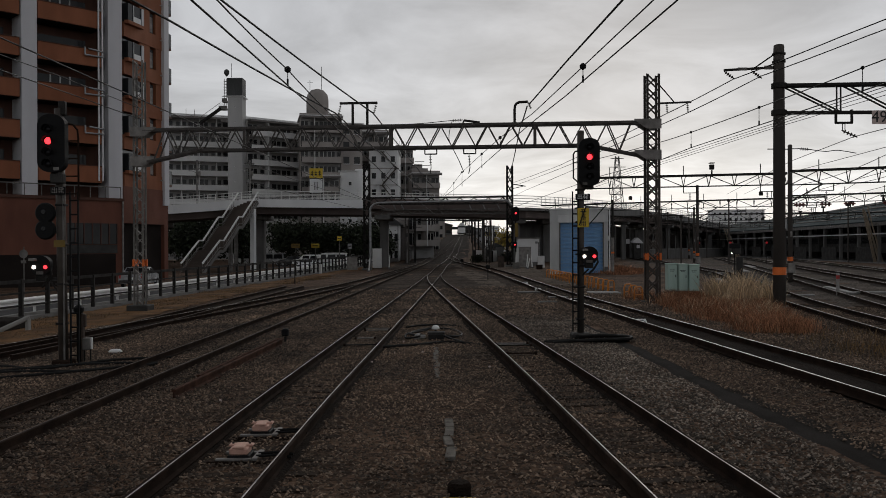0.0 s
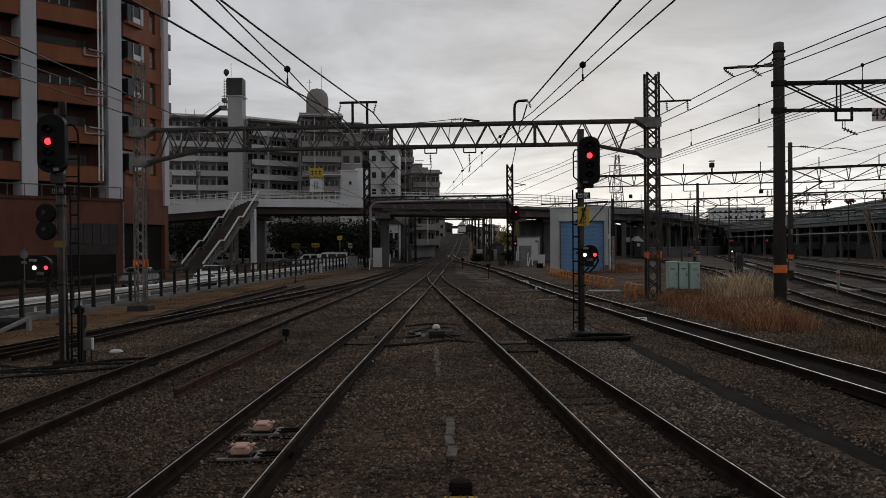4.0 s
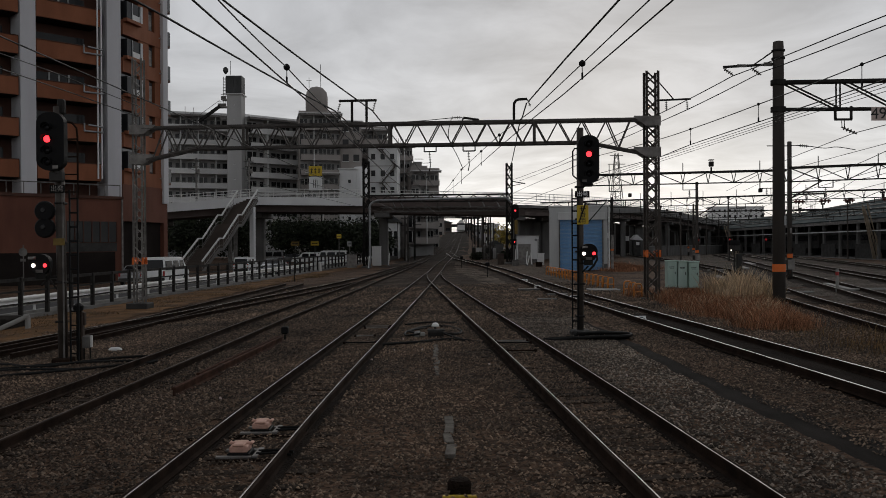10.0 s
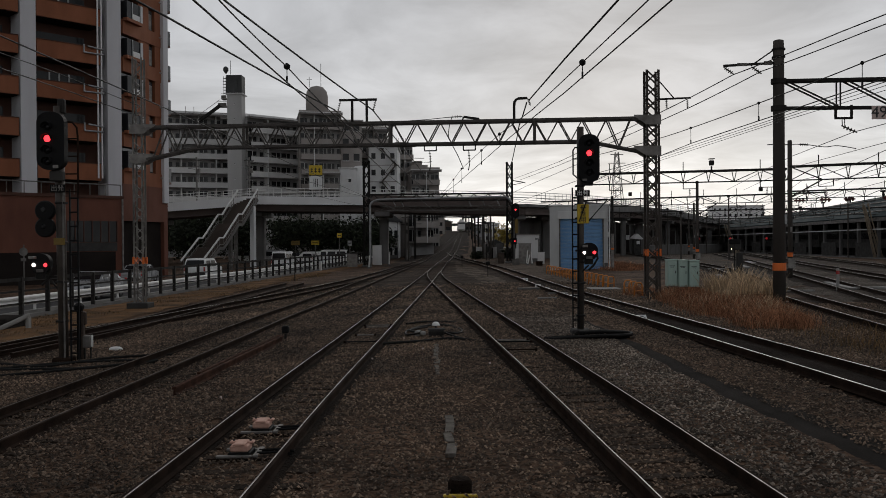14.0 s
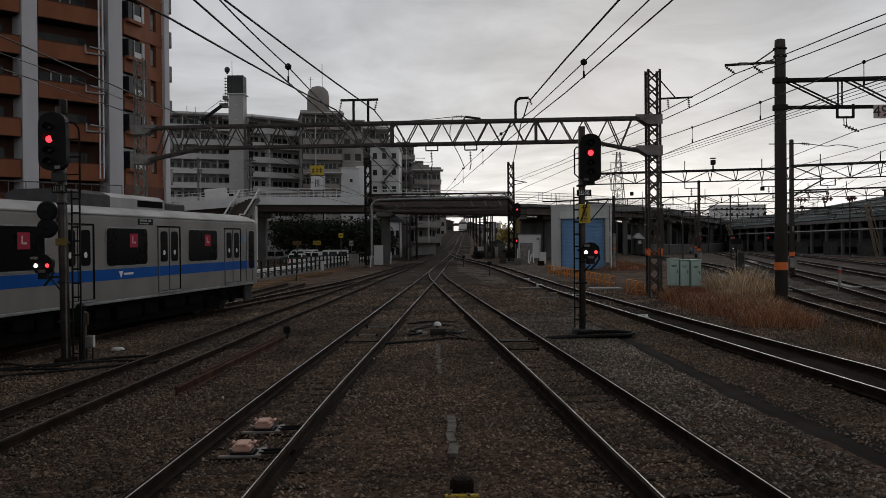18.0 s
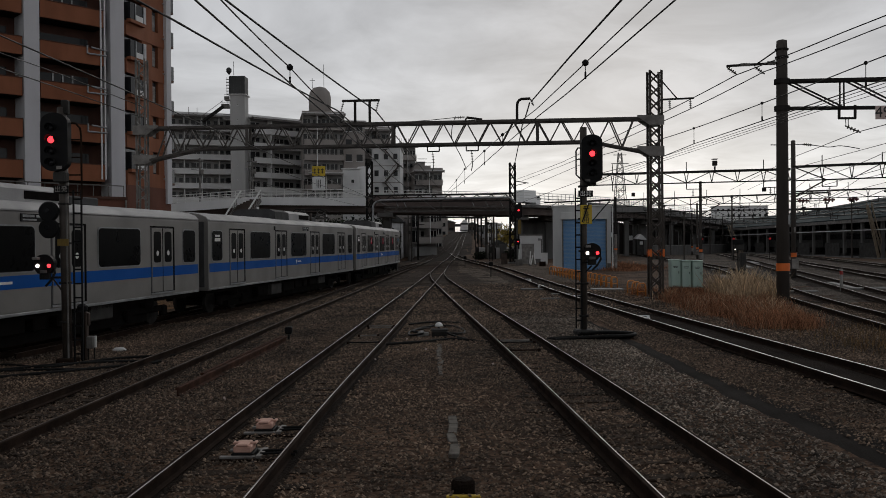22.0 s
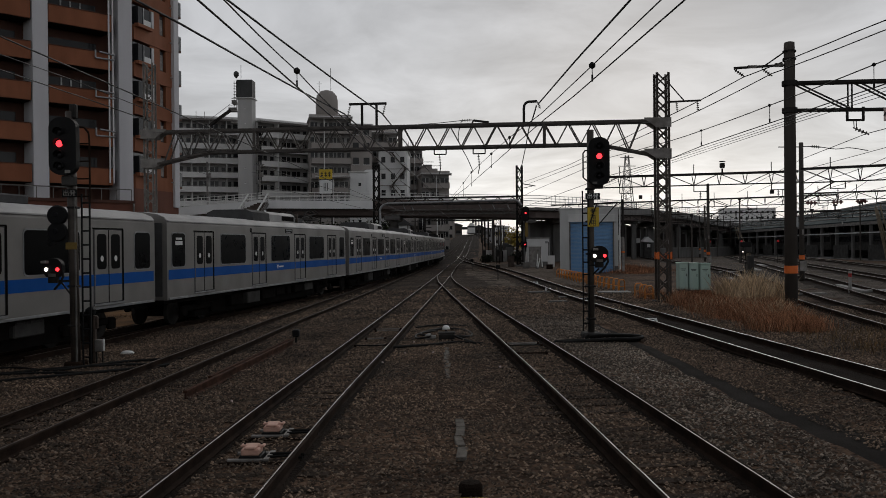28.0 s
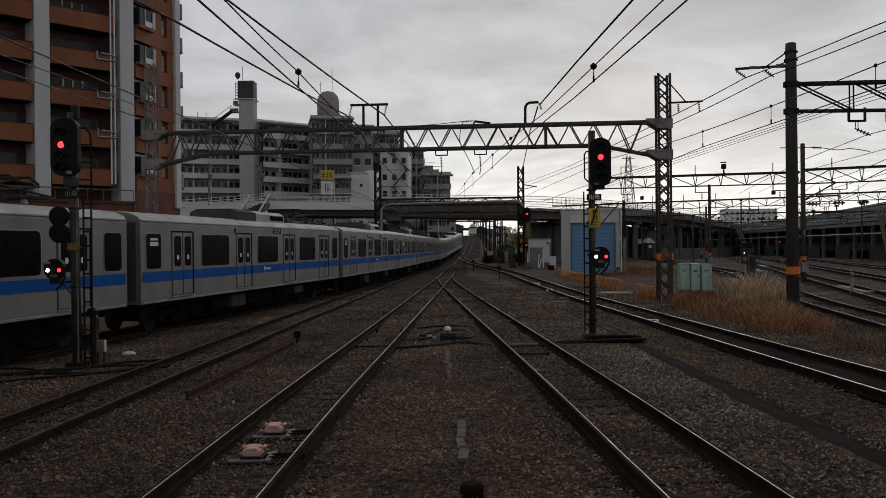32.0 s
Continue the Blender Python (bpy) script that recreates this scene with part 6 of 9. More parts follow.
for x, y, w, l, a in ((18.4, 40, 0.3, 6, -14), (14.2, 37.2, 3.6, 0.3, -2), (19.5, 37.5, 3.2, 0.3, 2), (16.8, 52, 0.35, 5, -13), (24.5, 70, 0.4, 6, -14), (21, 64, 2.5, 0.5, 0), (30, 84, 0.5, 6, -14), (4.6, 44, 1.6, 0.5, 6), (5.2, 39, 0.9, 0.4, 4), (4.4, 36.5, 0.8, 0.35, 4)):
    t = thing("trough_cover", "dull concrete trough cover lying beside the tracks", "trough lid", pose(x, y, ground_z(x, y) + 0.05, 0, 0, a), "trough lids")
    part("slab", Geo().box((0, 0, 0), (w, l, 0.1), 0.015), M["concrete" if y > 36 and x > 12 else "concdark"], t)


def bamboo(x, y, n, h, seed):
    rng = random.Random(seed)
    t = thing("leaning_poles", "bundle of leaning bamboo poles in the yard", "poles", (x, y, ground_z(x, y)))
    for i in range(n):
        a = rng.uniform(-0.6, 0.6)
        part("pole", Geo().tube([(a + 0.9, 0, 0), (a * 0.5 - 0.6, rng.uniform(-0.3, 0.3), h * rng.uniform(0.85, 1))], 0.05, 6), M["bambooskin"], t)


bamboo(48.8, 98, 13, 6.6, 1)
bamboo(39.5, 118, 5, 4.6, 2)
# ---------------------------------------------------------------- the yard to the right
def yard_portal(a, b, zb, posts, label, h=0.75, finials=2):
    """A slender truss from a to b, both (x, y), its lower chord at the height zb; posts: (share of the span, top)."""
    t = thing("yard_portal", label, "portal", group="yard portals")
    a, b = Vector((*a, 0)), Vector((*b, 0))
    d = b - a
    e = d.normalized()
    side = Vector((-e.y, e.x, 0)) * 0.2
    def at(q, z, k=0.0):
        p = a + d * q + side * k
        p.z = z
        return p
    for k in (-1, 1):
        part("top_chord", Geo().beam(at(0, zb + h, k), at(1, zb + h, k), 0.1, 0.11), M["steel"], t)
        part("bottom_chord", Geo().beam(at(0, zb, k), at(1, zb, k), 0.045), M["steel"], t)
    n = max(2, round(d.length / 1.45))
    for i in range(n):
        q0, q1 = i / n, (i + 1) / n
        part("brace", Geo().beam(at(q0, zb + (h if i % 2 else 0)), at(q1, zb + (0 if i % 2 else h)), 0.045), M["steel"], t)
        part("post", Geo().beam(at(q1, zb, -0.5), at(q1 + 0.12 / d.length, zb + h, -1), 0.035).beam(at(q1, zb, 0.5), at(q1 - 0.12 / d.length, zb + h, 1), 0.035), M["steel"], t)
        if i % finials == 0:
            part("finial", Geo().beam(at(q1, zb + h), at(q1, zb + h + 0.6), 0.04), M["steel"], t)
        if i % 3 == 1:
            w = 0.75 / d.length
            part("hanger_frame", Geo().beam(at(q0, zb), at(q0, zb - 0.38), 0.045).beam(at(q0 + w, zb), at(q0 + w, zb - 0.38), 0.045).beam(at(q0, zb - 0.38), at(q0 + w, zb - 0.38), 0.045), M["steel"], t)
            part("insulator", insulator(Geo(), at(q0 + w / 2, zb - 0.4), at(q0 + w / 2, zb - 0.85), 0.07), M["porcelain"], t)
    for q, top in posts:
        p = at(q, 0)
        z = level(p.x, p.y) - 0.25
        part("column", Geo().lathe([(0.145, z), (0.12, top), (0.08, top + 0.04)], (p.x, p.y, 0), 12), M["pole"], t, smooth=True)
        part("orange_band", Geo().lathe([(0.155, 1.42), (0.155, 1.66)], (p.x, p.y, 0), 12), M["orange"], t)
        part("plate", Geo().box((p.x, p.y - 0.22, 1.05), (0.4, 0.02, 0.56), 0.005), M["galvmid"], t, "pale number plate")
        part("small_plate", Geo().box((p.x, p.y - 0.16, 2.95), (0.1, 0.02, 0.3)), M["galvmid"], t)
        part("knee", Geo().beam((p.x, p.y, zb - 0.95), at(q + 1.7 / d.length, zb), 0.07).beam((p.x, p.y, zb + h), at(q + 1.7 / d.length, zb), 0.06), M["steel"], t)
    return t, at


t, at = yard_portal((8.8, 53.0), (20.0, 50.0), 5.85, (), "slender steel yard portal between the pole and a column", 0.65, 3)
part("lamp_bracket", Geo().beam(at(0.64, 6.5), at(0.64, 6.8), 0.08), M["steel"], t)
part("lamp_box", Geo().box(at(0.64, 6.98), (0.26, 0.24, 0.3), 0.03).box(at(0.64, 7.22), (0.3, 0.3, 0.05), 0.01), M["steel"], t, "dark floodlight on the portal")
t, at = yard_portal((19.6, 48.55), (33, 42), 5.72, ((0.0, 7.96),), "long slender steel yard portal on a concrete column", 0.78, 2)
for q in (0.335,):
    part("lamp_bracket", Geo().beam(at(q, 6.5), at(q, 6.8), 0.08), M["steel"], t)
    part("lamp_box", Geo().box(at(q, 6.96), (0.26, 0.24, 0.28), 0.03).box(at(q, 7.18), (0.3, 0.3, 0.05), 0.01), M["steel"], t, "dark floodlight on the portal")
part("pull_arm", Geo().tube(curve3([(19.6, 48.4, 7.75), (20.3, 48.2, 7.72), (21.3, 48.0, 7.55), (22.0, 47.9, 7.6), (22.9, 47.6, 7.4)]), 0.022, 6), M["steel"], t)
part("insulator", insulator(Geo(), (20.0, 48.3, 7.74), (20.55, 48.2, 7.68), 0.09, 4), M["steelbrown"], t)
part("back_stay", Geo().beam((19.5, 48.5, 7.74), (18.35, 48.6, 7.76), 0.05), M["steel"], t)
t, at = yard_portal((9.6, 83.5), (31.2, 70.0), 5.6, ((0.59, 7.6),), "long slender steel yard portal on concrete columns", 0.65, 2)
for q in (0.35, 0.8):
    part("lamp_box", Geo().box(at(q, 6.7), (0.3, 0.24, 0.34), 0.03), M["steel"], t, "dark floodlight on the portal")
t, at = yard_portal((28.2, 70.3), (44, 61.0), 5.75, ((0.92, 7.6),), "slender steel yard portal with dark red insulators", 0.6, 2)
for q in (0.05, 0.155, 0.25, 0.4):
    part("insulator", insulator(Geo(), at(q, 5.6) + Vector((-0.45, 0, 0)), at(q, 5.6) + Vector((0.45, 0, 0)), 0.2, 3), M["maroon"], t, "dark red insulator")
yard_portal((16, 112), (44, 98), 5.3, ((0.52, 7.0),), "far slender steel yard portal")
yard_portal((40, 104), (62, 92), 5.3, ((0.5, 7.0),), "far slender steel yard portal")
yard_portal((34, 142), (80, 126), 5.2, ((0.13, 7.0), (0.7, 7.0)), "far slender steel yard portal")
yard_portal((50, 176), (96, 162), 5.2, ((0.13, 7.0), (0.65, 7.0)), "far slender steel yard portal")


def lamp_posts():
    """Tall poles and clutter standing in the yard."""
    first = None
    for x, y, h in ((38, 128, 8.4), (24.9, 90, 5.2), (20.5, 150, 8), (46, 150, 7), (31.9, 96, 7.2), (36.8, 141, 7.6), (52, 133, 7.6), (44, 162, 8), (60, 152, 7.8), (57, 184, 8), (69, 168, 8), (76, 192, 8.4), (30.2, 119, 7.2), (49, 104, 7.0)):
        z = level(x, y) - 0.25
        t = thing("steel_pole", "slim dark steel pole in the yard", "pole", (x, y, z), "yard poles")
        part("shaft", Geo().lathe([(0.105, 0), (0.075, h)], n=10), M["pole"], t)
        part("cap", Geo().box((0, 0, h), (0.3, 0.24, 0.28), 0.04), M["steel"], t)
        part("bracket_arm", Geo().beam((0, 0, h - 1.3), (1.9, 0, h - 1.1), 0.06).beam((0, 0, h - 0.5), (1.4, 0, h - 1.15), 0.04), M["steel"], t)


lamp_posts()


def dwarf_signal(x, y, h, label, lit=None, wide=0.3):
    z = ground_z(x, y)
    t = thing("dwarf_signal", label, "signal", (x, y, z), "dwarf signals")
    part("post", Geo().tube([(0, 0, 0), (0, 0, h - 0.25)], 0.035, 8), M["steel"], t)
    part("head", Geo().box((0, 0, h - 0.14), (wide, 0.18, 0.28 if wide > 0.2 else 0.2), 0.03), M["black"], t)
    if lit:
        part("lamp", Geo().lathe([(0.018, 0), (0.01, 0.01)], (0, -0.11, h - 0.1), 10, FACE_CAM), M[lit], t)
    return t


dwarf_signal(-4.3, 23.3, 0.42, "small dark marker post standing in the ballast", wide=0.19)
t = dwarf_signal(16.1, 47.5, 2.3, "dark boxy dwarf signal with a tiny lamp in the yard", wide=0.62)
part("rear_box", Geo().box((0.1, 0.12, 1.95), (0.5, 0.3, 0.5), 0.04).box((0.3, 0.1, 0.75), (0.3, 0.3, 1.6), 0.03), M["boxgrey"], t)
part("lamp", Geo().lathe([(0.03, 0), (0.015, 0.02)], (-0.2, -0.12, 1.75), 10, FACE_CAM), M["whitelamp"], t)
part("lamp_arm", Geo().beam((0, 0, 1.75), (-0.2, -0.08, 1.75), 0.06), M["steel"], t)
for x in (28.2, 31.7, 35.7):
    t = dwarf_signal(x, 95, 2.75, "far dwarf signal showing a red light in the yard", wide=0.45)
    part("lamp", Geo().lathe([(0.13, 0), (0.05, 0.04)], (0, -0.11, 2.4), 10, FACE_CAM), M["dimred"], t)
dwarf_signal(-11.0, 63.5, 2.1, "dark post with a box on top beside the siding")
dwarf_signal(3.2, 62, 1.1, "thin point indicator post beside the junction")
dwarf_signal(1.9, 88, 1.2, "thin point indicator post beside the junction")


def depot():
    """A long carriage shed: open side with columns, a dark interior, a sloping sheet roof."""
    t = thing("train_depot", "long train depot with a blue-green sheet roof and open dark side", "building")
    line = [Vector((39.6 + 0.1 * y, y, 0)) for y in (60, 95, 140, 190, 240)]
    # near-black back wall paints the unlit interior
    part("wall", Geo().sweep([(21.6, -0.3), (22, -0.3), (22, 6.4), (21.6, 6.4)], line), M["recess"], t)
    # the roof's ridge sinks slowly along its length
    ys = (60, 80, 95, 110, 125, 140, 190, 240)
    def lift(y):
        return 0.02 * max(0.0, 150 - y)
    def along(prof):
        g, n = Geo(), len(prof)
        for y in ys:
            g.v += [(39.6 + 0.1 * y + o, y, z + lift(y) * max(0.0, min(1.0, (o - 0.3) / 4.5))) for o, z in prof]
        g.f = [(i * n + k, (i + 1) * n + k, (i + 1) * n + (k + 1) % n, i * n + (k + 1) % n) for i in range(len(ys) - 1) for k in range(n)]
        g.f += [tuple(range(n)), tuple((len(ys) - 1) * n + k for k in range(n))[::-1]]
        return g
    part("roof", along([(23, 6.9), (16, 7.0), (5, 6.7), (0.9, 5.2), (0, 4.9), (-0.1, 5.05), (0.7, 5.45), (4.9, 6.95), (16, 7.3), (23, 7.2)]), M["roofgreen"], t, "dull green-grey sheet roof")
    for o, z in ((0.8, 5.53), (1.9, 5.92), (3.0, 6.3), (4.1, 6.7), (6.5, 7.06), (9.5, 7.16)):
        part("roof_seam", along([(o, z - 0.02), (o + 0.14, z + 0.02), (o + 0.14, z + 0.1), (o, z + 0.08)]), M["galvdull"], t)
    for k in range(16):
        y = 64 + 11 * k
        part("roof_vent", Geo().beam((44.5 + 0.1 * y, y, 6.8 + lift(y)), (44.5 + 0.1 * y, y, 7.6 + lift(y)), 0.16).box((44.5 + 0.1 * y, y, 7.65 + lift(y)), (0.5, 0.5, 0.25), 0.05), M["steel"], t)
    part("floor", Geo().sweep([(-0.3, -0.2), (22, -0.2), (22, 0.35), (-0.3, 0.35)], line), M["concdark"], t)
    part("fascia", Geo().sweep([(-0.25, 4.5), (0.1, 4.5), (0.1, 4.9), (-0.25, 4.9)], line), M["galvdull"], t)
    part("light_rail", Geo().sweep([(-0.45, 3.5), (-0.3, 3.5), (-0.3, 3.62), (-0.45, 3.62)], line), M["shedwall"], t)
    for i in range(30):
        y = 62 + 6 * i
        x = 39.6 + 0.1 * y
        part("column", Geo().box((x + 0.3, y, 2.4), (0.35, 0.35, 4.7), 0.03), M["concdark"], t)
        part("column", Geo().box((x + 11, y, 3.4), (0.35, 0.35, 6.6), 0.03), M["concdark"], t)
        if i % 2 == 0:
            part("panel", Geo().box((x + 0.1, y + 3, 1.2), (0.12, 4.2, 1.7), 0.02), M["boxgrey"], t)
    # stored carriages inside
    for i in range(5):
        y = 75 + 32 * i
        x = 43.4 + 0.1 * y
        m = pose(x, y, 0.35, 0, 0, -5.7)
        w = thing("stored_carriage", "dark stored railway carriage inside the depot", "train", m, "stored carriages")
        part("body", Geo().prism([(-1.4, 1.0), (1.4, 1.0), (1.42, 3.0), (1.1, 3.55), (-1.1, 3.55), (-1.42, 3.0)], -14.8, 14.8), M["boxgrey"], w)
        part("window_band", Geo().box((-1.43, 0, 2.5), (0.03, 28.5, 0.7)), M["glass"], w)
        part("underframe", Geo().box((0, 0, 0.62), (2.2, 26, 0.74)), M["under"], w)


depot()

# ---------------------------------------------------------------- distance
def far_masts():
    """Overhead masts and lineside fences along the line beyond the bridge."""
    def mid(y):
        return 2.2 + 0.0133 * (y - 150)
    for y in (132, 160, 190, 225, 265, 310, 345):
        t = thing("overhead_line_portal", "far dark portal over the main line", "portal", group="portals")
        z = level(mid(y) - 1.5, y)
        xa, xb = mid(y) - 6.3, mid(y) + 4.2
        for x in (xa, xb):
            part("column", Geo().box((x, y, z + 3.8), (0.3, 0.3, 8.4)), M["steel"], t)
        for h in (6.2, 7.0):
            part("beam", Geo().beam((xa, y, z + h), (xb, y, z + h), 0.16), M["steel"], t)
        for i in range(8):
            part("brace", Geo().beam((xa + (xb - xa) * i / 8, y, z + (6.2 if i % 2 else 7.0)), (xa + (xb - xa) * (i + 1) / 8, y, z + (7.0 if i % 2 else 6.2)), 0.08), M["steel"], t)
        for x in (xa + 2.5, xb - 2.5):
            part("hanger", Geo().beam((x, y, z + 6.2), (x, y, z + 5.3), 0.1), M["porcelain"], t)
    for i in range(12):
        for side in ((-6.9, 5.0) if i < 2 else (-6.9,)):
            y = 124 + 15 * i
            x = mid(y) + side + 0.3 * math.sin(2.3 * i)
            z = level(mid(y) - 1.5, y)
            t = thing("line_pole", "dark line pole beside the climbing main line", "pole", (x, y, z - 0.4), "line poles")
            part("shaft", Geo().lathe([(0.15, 0), (0.11, 6.6 + 0.8 * math.sin(5.1 * i))], n=8), M["pole"], t)
            part("cross_arm", Geo().box((0.4 if side < 0 else -0.4, 0, 5.6), (1.4, 0.1, 0.1)), M["steel"], t)
    for s, label in ((-7.6, "dark lineside fence beyond the bridge"), (5.4, "low lineside wall beyond the bridge")):
        line = [Vector((mid(y) + s, y, level(mid(y) - 1.5, y) * 0.8 - 0.2)) for y in range(128, 350, 12)]
        t = thing("lineside_fence", label, "fence")
        part("panels", Geo().sweep([(-0.05, -2.5), (0.05, -2.5), (0.05, 1.6), (-0.05, 1.6)], line), M["concdark"], t)
        for p in line:
            part("post", Geo().box((p.x, p.y, p.z + 0.8), (0.2, 0.2, 2.0)), M["steel"], t)
    # pale form added for an unidentified bright patch up the line
    t = thing("far_train", "small pale upright form far up the line", "train", pose(6.9, 330, level(6.4, 330), 0, 0, -1.5))
    part("body", Geo().prism([(-1.7, 0.9), (1.5, 0.9), (1.5, 3.6), (0.9, 4.6), (-0.2, 4.9), (-1.0, 4.0)], 0, 40), M["slab"], t)
    part("roof_gear", Geo().box((0.75, 1, 6.0), (0.9, 2, 2.6), 0.2), M["galvdull"], t)
    part("windscreen", Geo().box((0, -0.02, 3.3), (2.9, 0.06, 0.7)), M["glassgrey"], t)


far_masts()


def far_town():
    rng = random.Random(4)
    # houses either side of the line beyond the bridge
    for x, y, w, h, mat in ((-8, 205, 9, 15, "slabbrown"), (-13, 235, 9, 15, "housebrown"), (-5.6, 262, 7, 13, "slab"), (-3.5, 300, 8, 12, "slabbrown"), (27, 260, 10, 6, "housebrown"), (37, 300, 12, 7, "housegrey"), (18.5, 330, 6, 10, "slab"), (22.5, 345, 5, 8, "slabwhite"), (50, 330, 14, 8, "housegrey"), (66, 380, 20, 12, "farwall"), (24, 420, 6.5, 10.5, "farwall"), (29.5, 430, 5, 8.5, "farwall"), (16, 410, 5, 7.5, "farwall"), (130, 430, 30, 10, "farwall"), (158, 460, 28, 21.5, "slabwhite"), (205, 500, 40, 12, "farwall"), (260, 520, 40, 15, "farwall"), (82, 330, 12, 8, "housegrey")):
        z = level(x, y) - 0.5
        t = thing("far_house", "plain far building beyond the bridge" if mat != "farwall" else "building on the horizon, paled to look hazy", "building", (x, y, z), "far buildings")
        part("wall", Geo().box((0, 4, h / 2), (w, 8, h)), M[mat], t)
        part("roof", Geo().box((0, 4, h + 0.2), (w + 0.5, 8.5, 0.4)), M["slab"], t)
        nf, nb = int(h / 3), max(2, int(w / 2.6))
        for f in range(nf):
            for b in range(nb):
                part("window", Geo().box((-w / 2 + (b + 0.5) * w / nb, -0.02, 1.6 + 3 * f), (1.1, 0.06, 1.3)), M["glass"], t)
    g = Geo()
    n = 60
    for i in range(n + 1):
        a = -0.15 + 1.0 * i / n
        x, y = 2600 * math.sin(a), 2600 * math.cos(a)
        h = 30 + 22 * noise.noise((i * 0.13, 3, 0)) + 48 * smooth(0.25, 0.42, a) * (1 - smooth(0.42, 0.55, a)) + 14 * noise.noise((i * 0.6, 8, 0))
        g.v += [(x, y, -20), (x, y, h)]
        if i:
            g.f.append((2 * i - 2, 2 * i, 2 * i + 1, 2 * i - 1))
    # flat sheet of hills; the haze is its colour
    tagged(part("backdrop", g, M["hill"]), "hills on the horizon, tinted blue-grey to look hazy", "hills", kind="structure")
    t = thing("lattice_pylon", "tall thin steel transmission pylon on the horizon", "pylon", (81, 400, 0))
    for sx in (-1, 1):
        for sy in (-1, 1):
            part("leg", Geo().beam((sx * 4.2, sy * 4.2, 0), (sx * 0.7, sy * 0.7, 44), 0.25), M["galvdull"], t)
    g = Geo()
    for i in range(14):
        z0, z1 = 44 * i / 14, 44 * (i + 1) / 14
        w0, w1 = 4.2 - 3.5 * i / 14, 4.2 - 3.5 * (i + 1) / 14
        for s in (-1, 1):
            g.beam((-w0, s * w0, z0), (w1, s * w1, z1), 0.14).beam((w0, s * w0, z0), (-w1, s * w1, z1), 0.14)
    part("bracing", g, M["galvdull"], t)
    for z, w in ((34, 4.5), (39, 4), (43, 3)):
        part("cross_arm", Geo().beam((-w, 0, z), (w, 0, z), 0.3), M["galvdull"], t)


far_town()


def street_signs():
    """Small signs standing where the road turns under the bridge."""
    for x, y, z, w, h, mat, label in ((-12.1, 100, 3.3, 0.55, 0.5, "yellow", "small yellow sign on a thin pole"), (-17.6, 118, 2.5, 1.1, 0.6, "yellow", "yellow shop board under the bridge"), (-21.0, 122, 2.5, 1.2, 0.6, "dirtyyellow", "dull yellow board under the bridge"), (-11.0, 101, 2.4, 0.5, 0.6, "galv", "pale round-topped road sign on a pole"), (-27.0, 108, 3.9, 0.7, 0.6, "galvdull", "grey road sign on a pole")):
        g = ground_z(x, y)
        t = thing("road_sign", label, "sign", (x, y, g), "road signs")
        part("pole", Geo().tube([(0, 0, 0), (0, 0, z - g)], 0.05, 8), M["galvdull"], t)
        part("board", Geo().box((0, -0.06, z - g), (w, 0.04, h), 0.02), M[mat], t)
        part("lettering_bar", Geo().box((0, -0.085, z - g), (w * 0.7, 0.01, h * 0.16)), M["text"], t)


street_signs()
x, y = -23.7, 48.5
t = thing("road_sign", "faded round road sign on a thin pole beside the podium", "sign", (x, y, ground_z(x, y)), "road signs")
part("pole", Geo().tube([(0, 0, 0), (0, 0, 2.9)], 0.035, 8), M["galvdull"], t)
part("disc", Geo().lathe([(0.24, 0), (0.24, 0.02), (0.01, 0.025)], (0, -0.04, 2.5), 20, FACE_CAM), M["galvdull"], t, "faded red and white disc")
part("plate", Geo().box((0, -0.05, 2.05), (0.3, 0.02, 0.16), 0.004), M["galvdull"], t)


def far_canopy():
    t = thing("station_canopy", "dark station canopy far up the line", "canopy", (4.5, 357, level(4.5, 357)))
    part("roof", Geo().prism([(-12, 2.6), (0, 3.1), (12, 2.6), (12, 2.2), (-12, 2.2)], 0, 14), M["tank"], t)
    for x in (-11, -7, -3.5, 5.5, 8, 11):
        part("column", Geo().box((x, 0.4, 1.1), (0.35, 0.35, 2.4)), M["steel"], t)
    for x, w in ((-8.5, 4.0), (9.0, 4.5)):
        part("platform", Geo().box((x, 5, 0.55), (w, 12, 1.1)), M["concdark"], t)


far_canopy()


def dim_house(x, y, w, h, mat, label):
    """A small house with balconies on its front, in the shade behind the bridge."""
    z = level(x, y) - 0.5
    t = thing("small_house", label, "house", (x, y, z), "houses behind the bridge")
    part("wall", Geo().box((0, 3.5, h / 2), (w, 7, h)), M[mat], t)
    part("roof", Geo().prism([(-w / 2 - 0.4, h), (w / 2 + 0.4, h), (w / 2 + 0.3, h + 0.25), (0, h + 1.1), (-w / 2 - 0.3, h + 0.25)], -0.4, 7.4), M["tank"], t)
    for f in range(int(h / 2.7)):
        part("balcony", Geo().box((0, -0.55, 2.75 * f + 0.5), (w * 0.8, 0.08, 0.9)).box((0, -0.28, 2.75 * f + 0.08), (w * 0.8, 0.56, 0.12)), M["housegrey"], t)
        for k in (-0.25, 0.25):
            part("window", Geo().box((w * k, -0.03, 2.75 * f + 1.35), (w * 0.3, 0.08, 1.7)), M["glass"], t)
    part("drainpipe", Geo().tube([(w / 2 - 0.1, -0.08, 0), (w / 2 - 0.1, -0.08, h)], 0.06, 6), M["galvdull"], t)


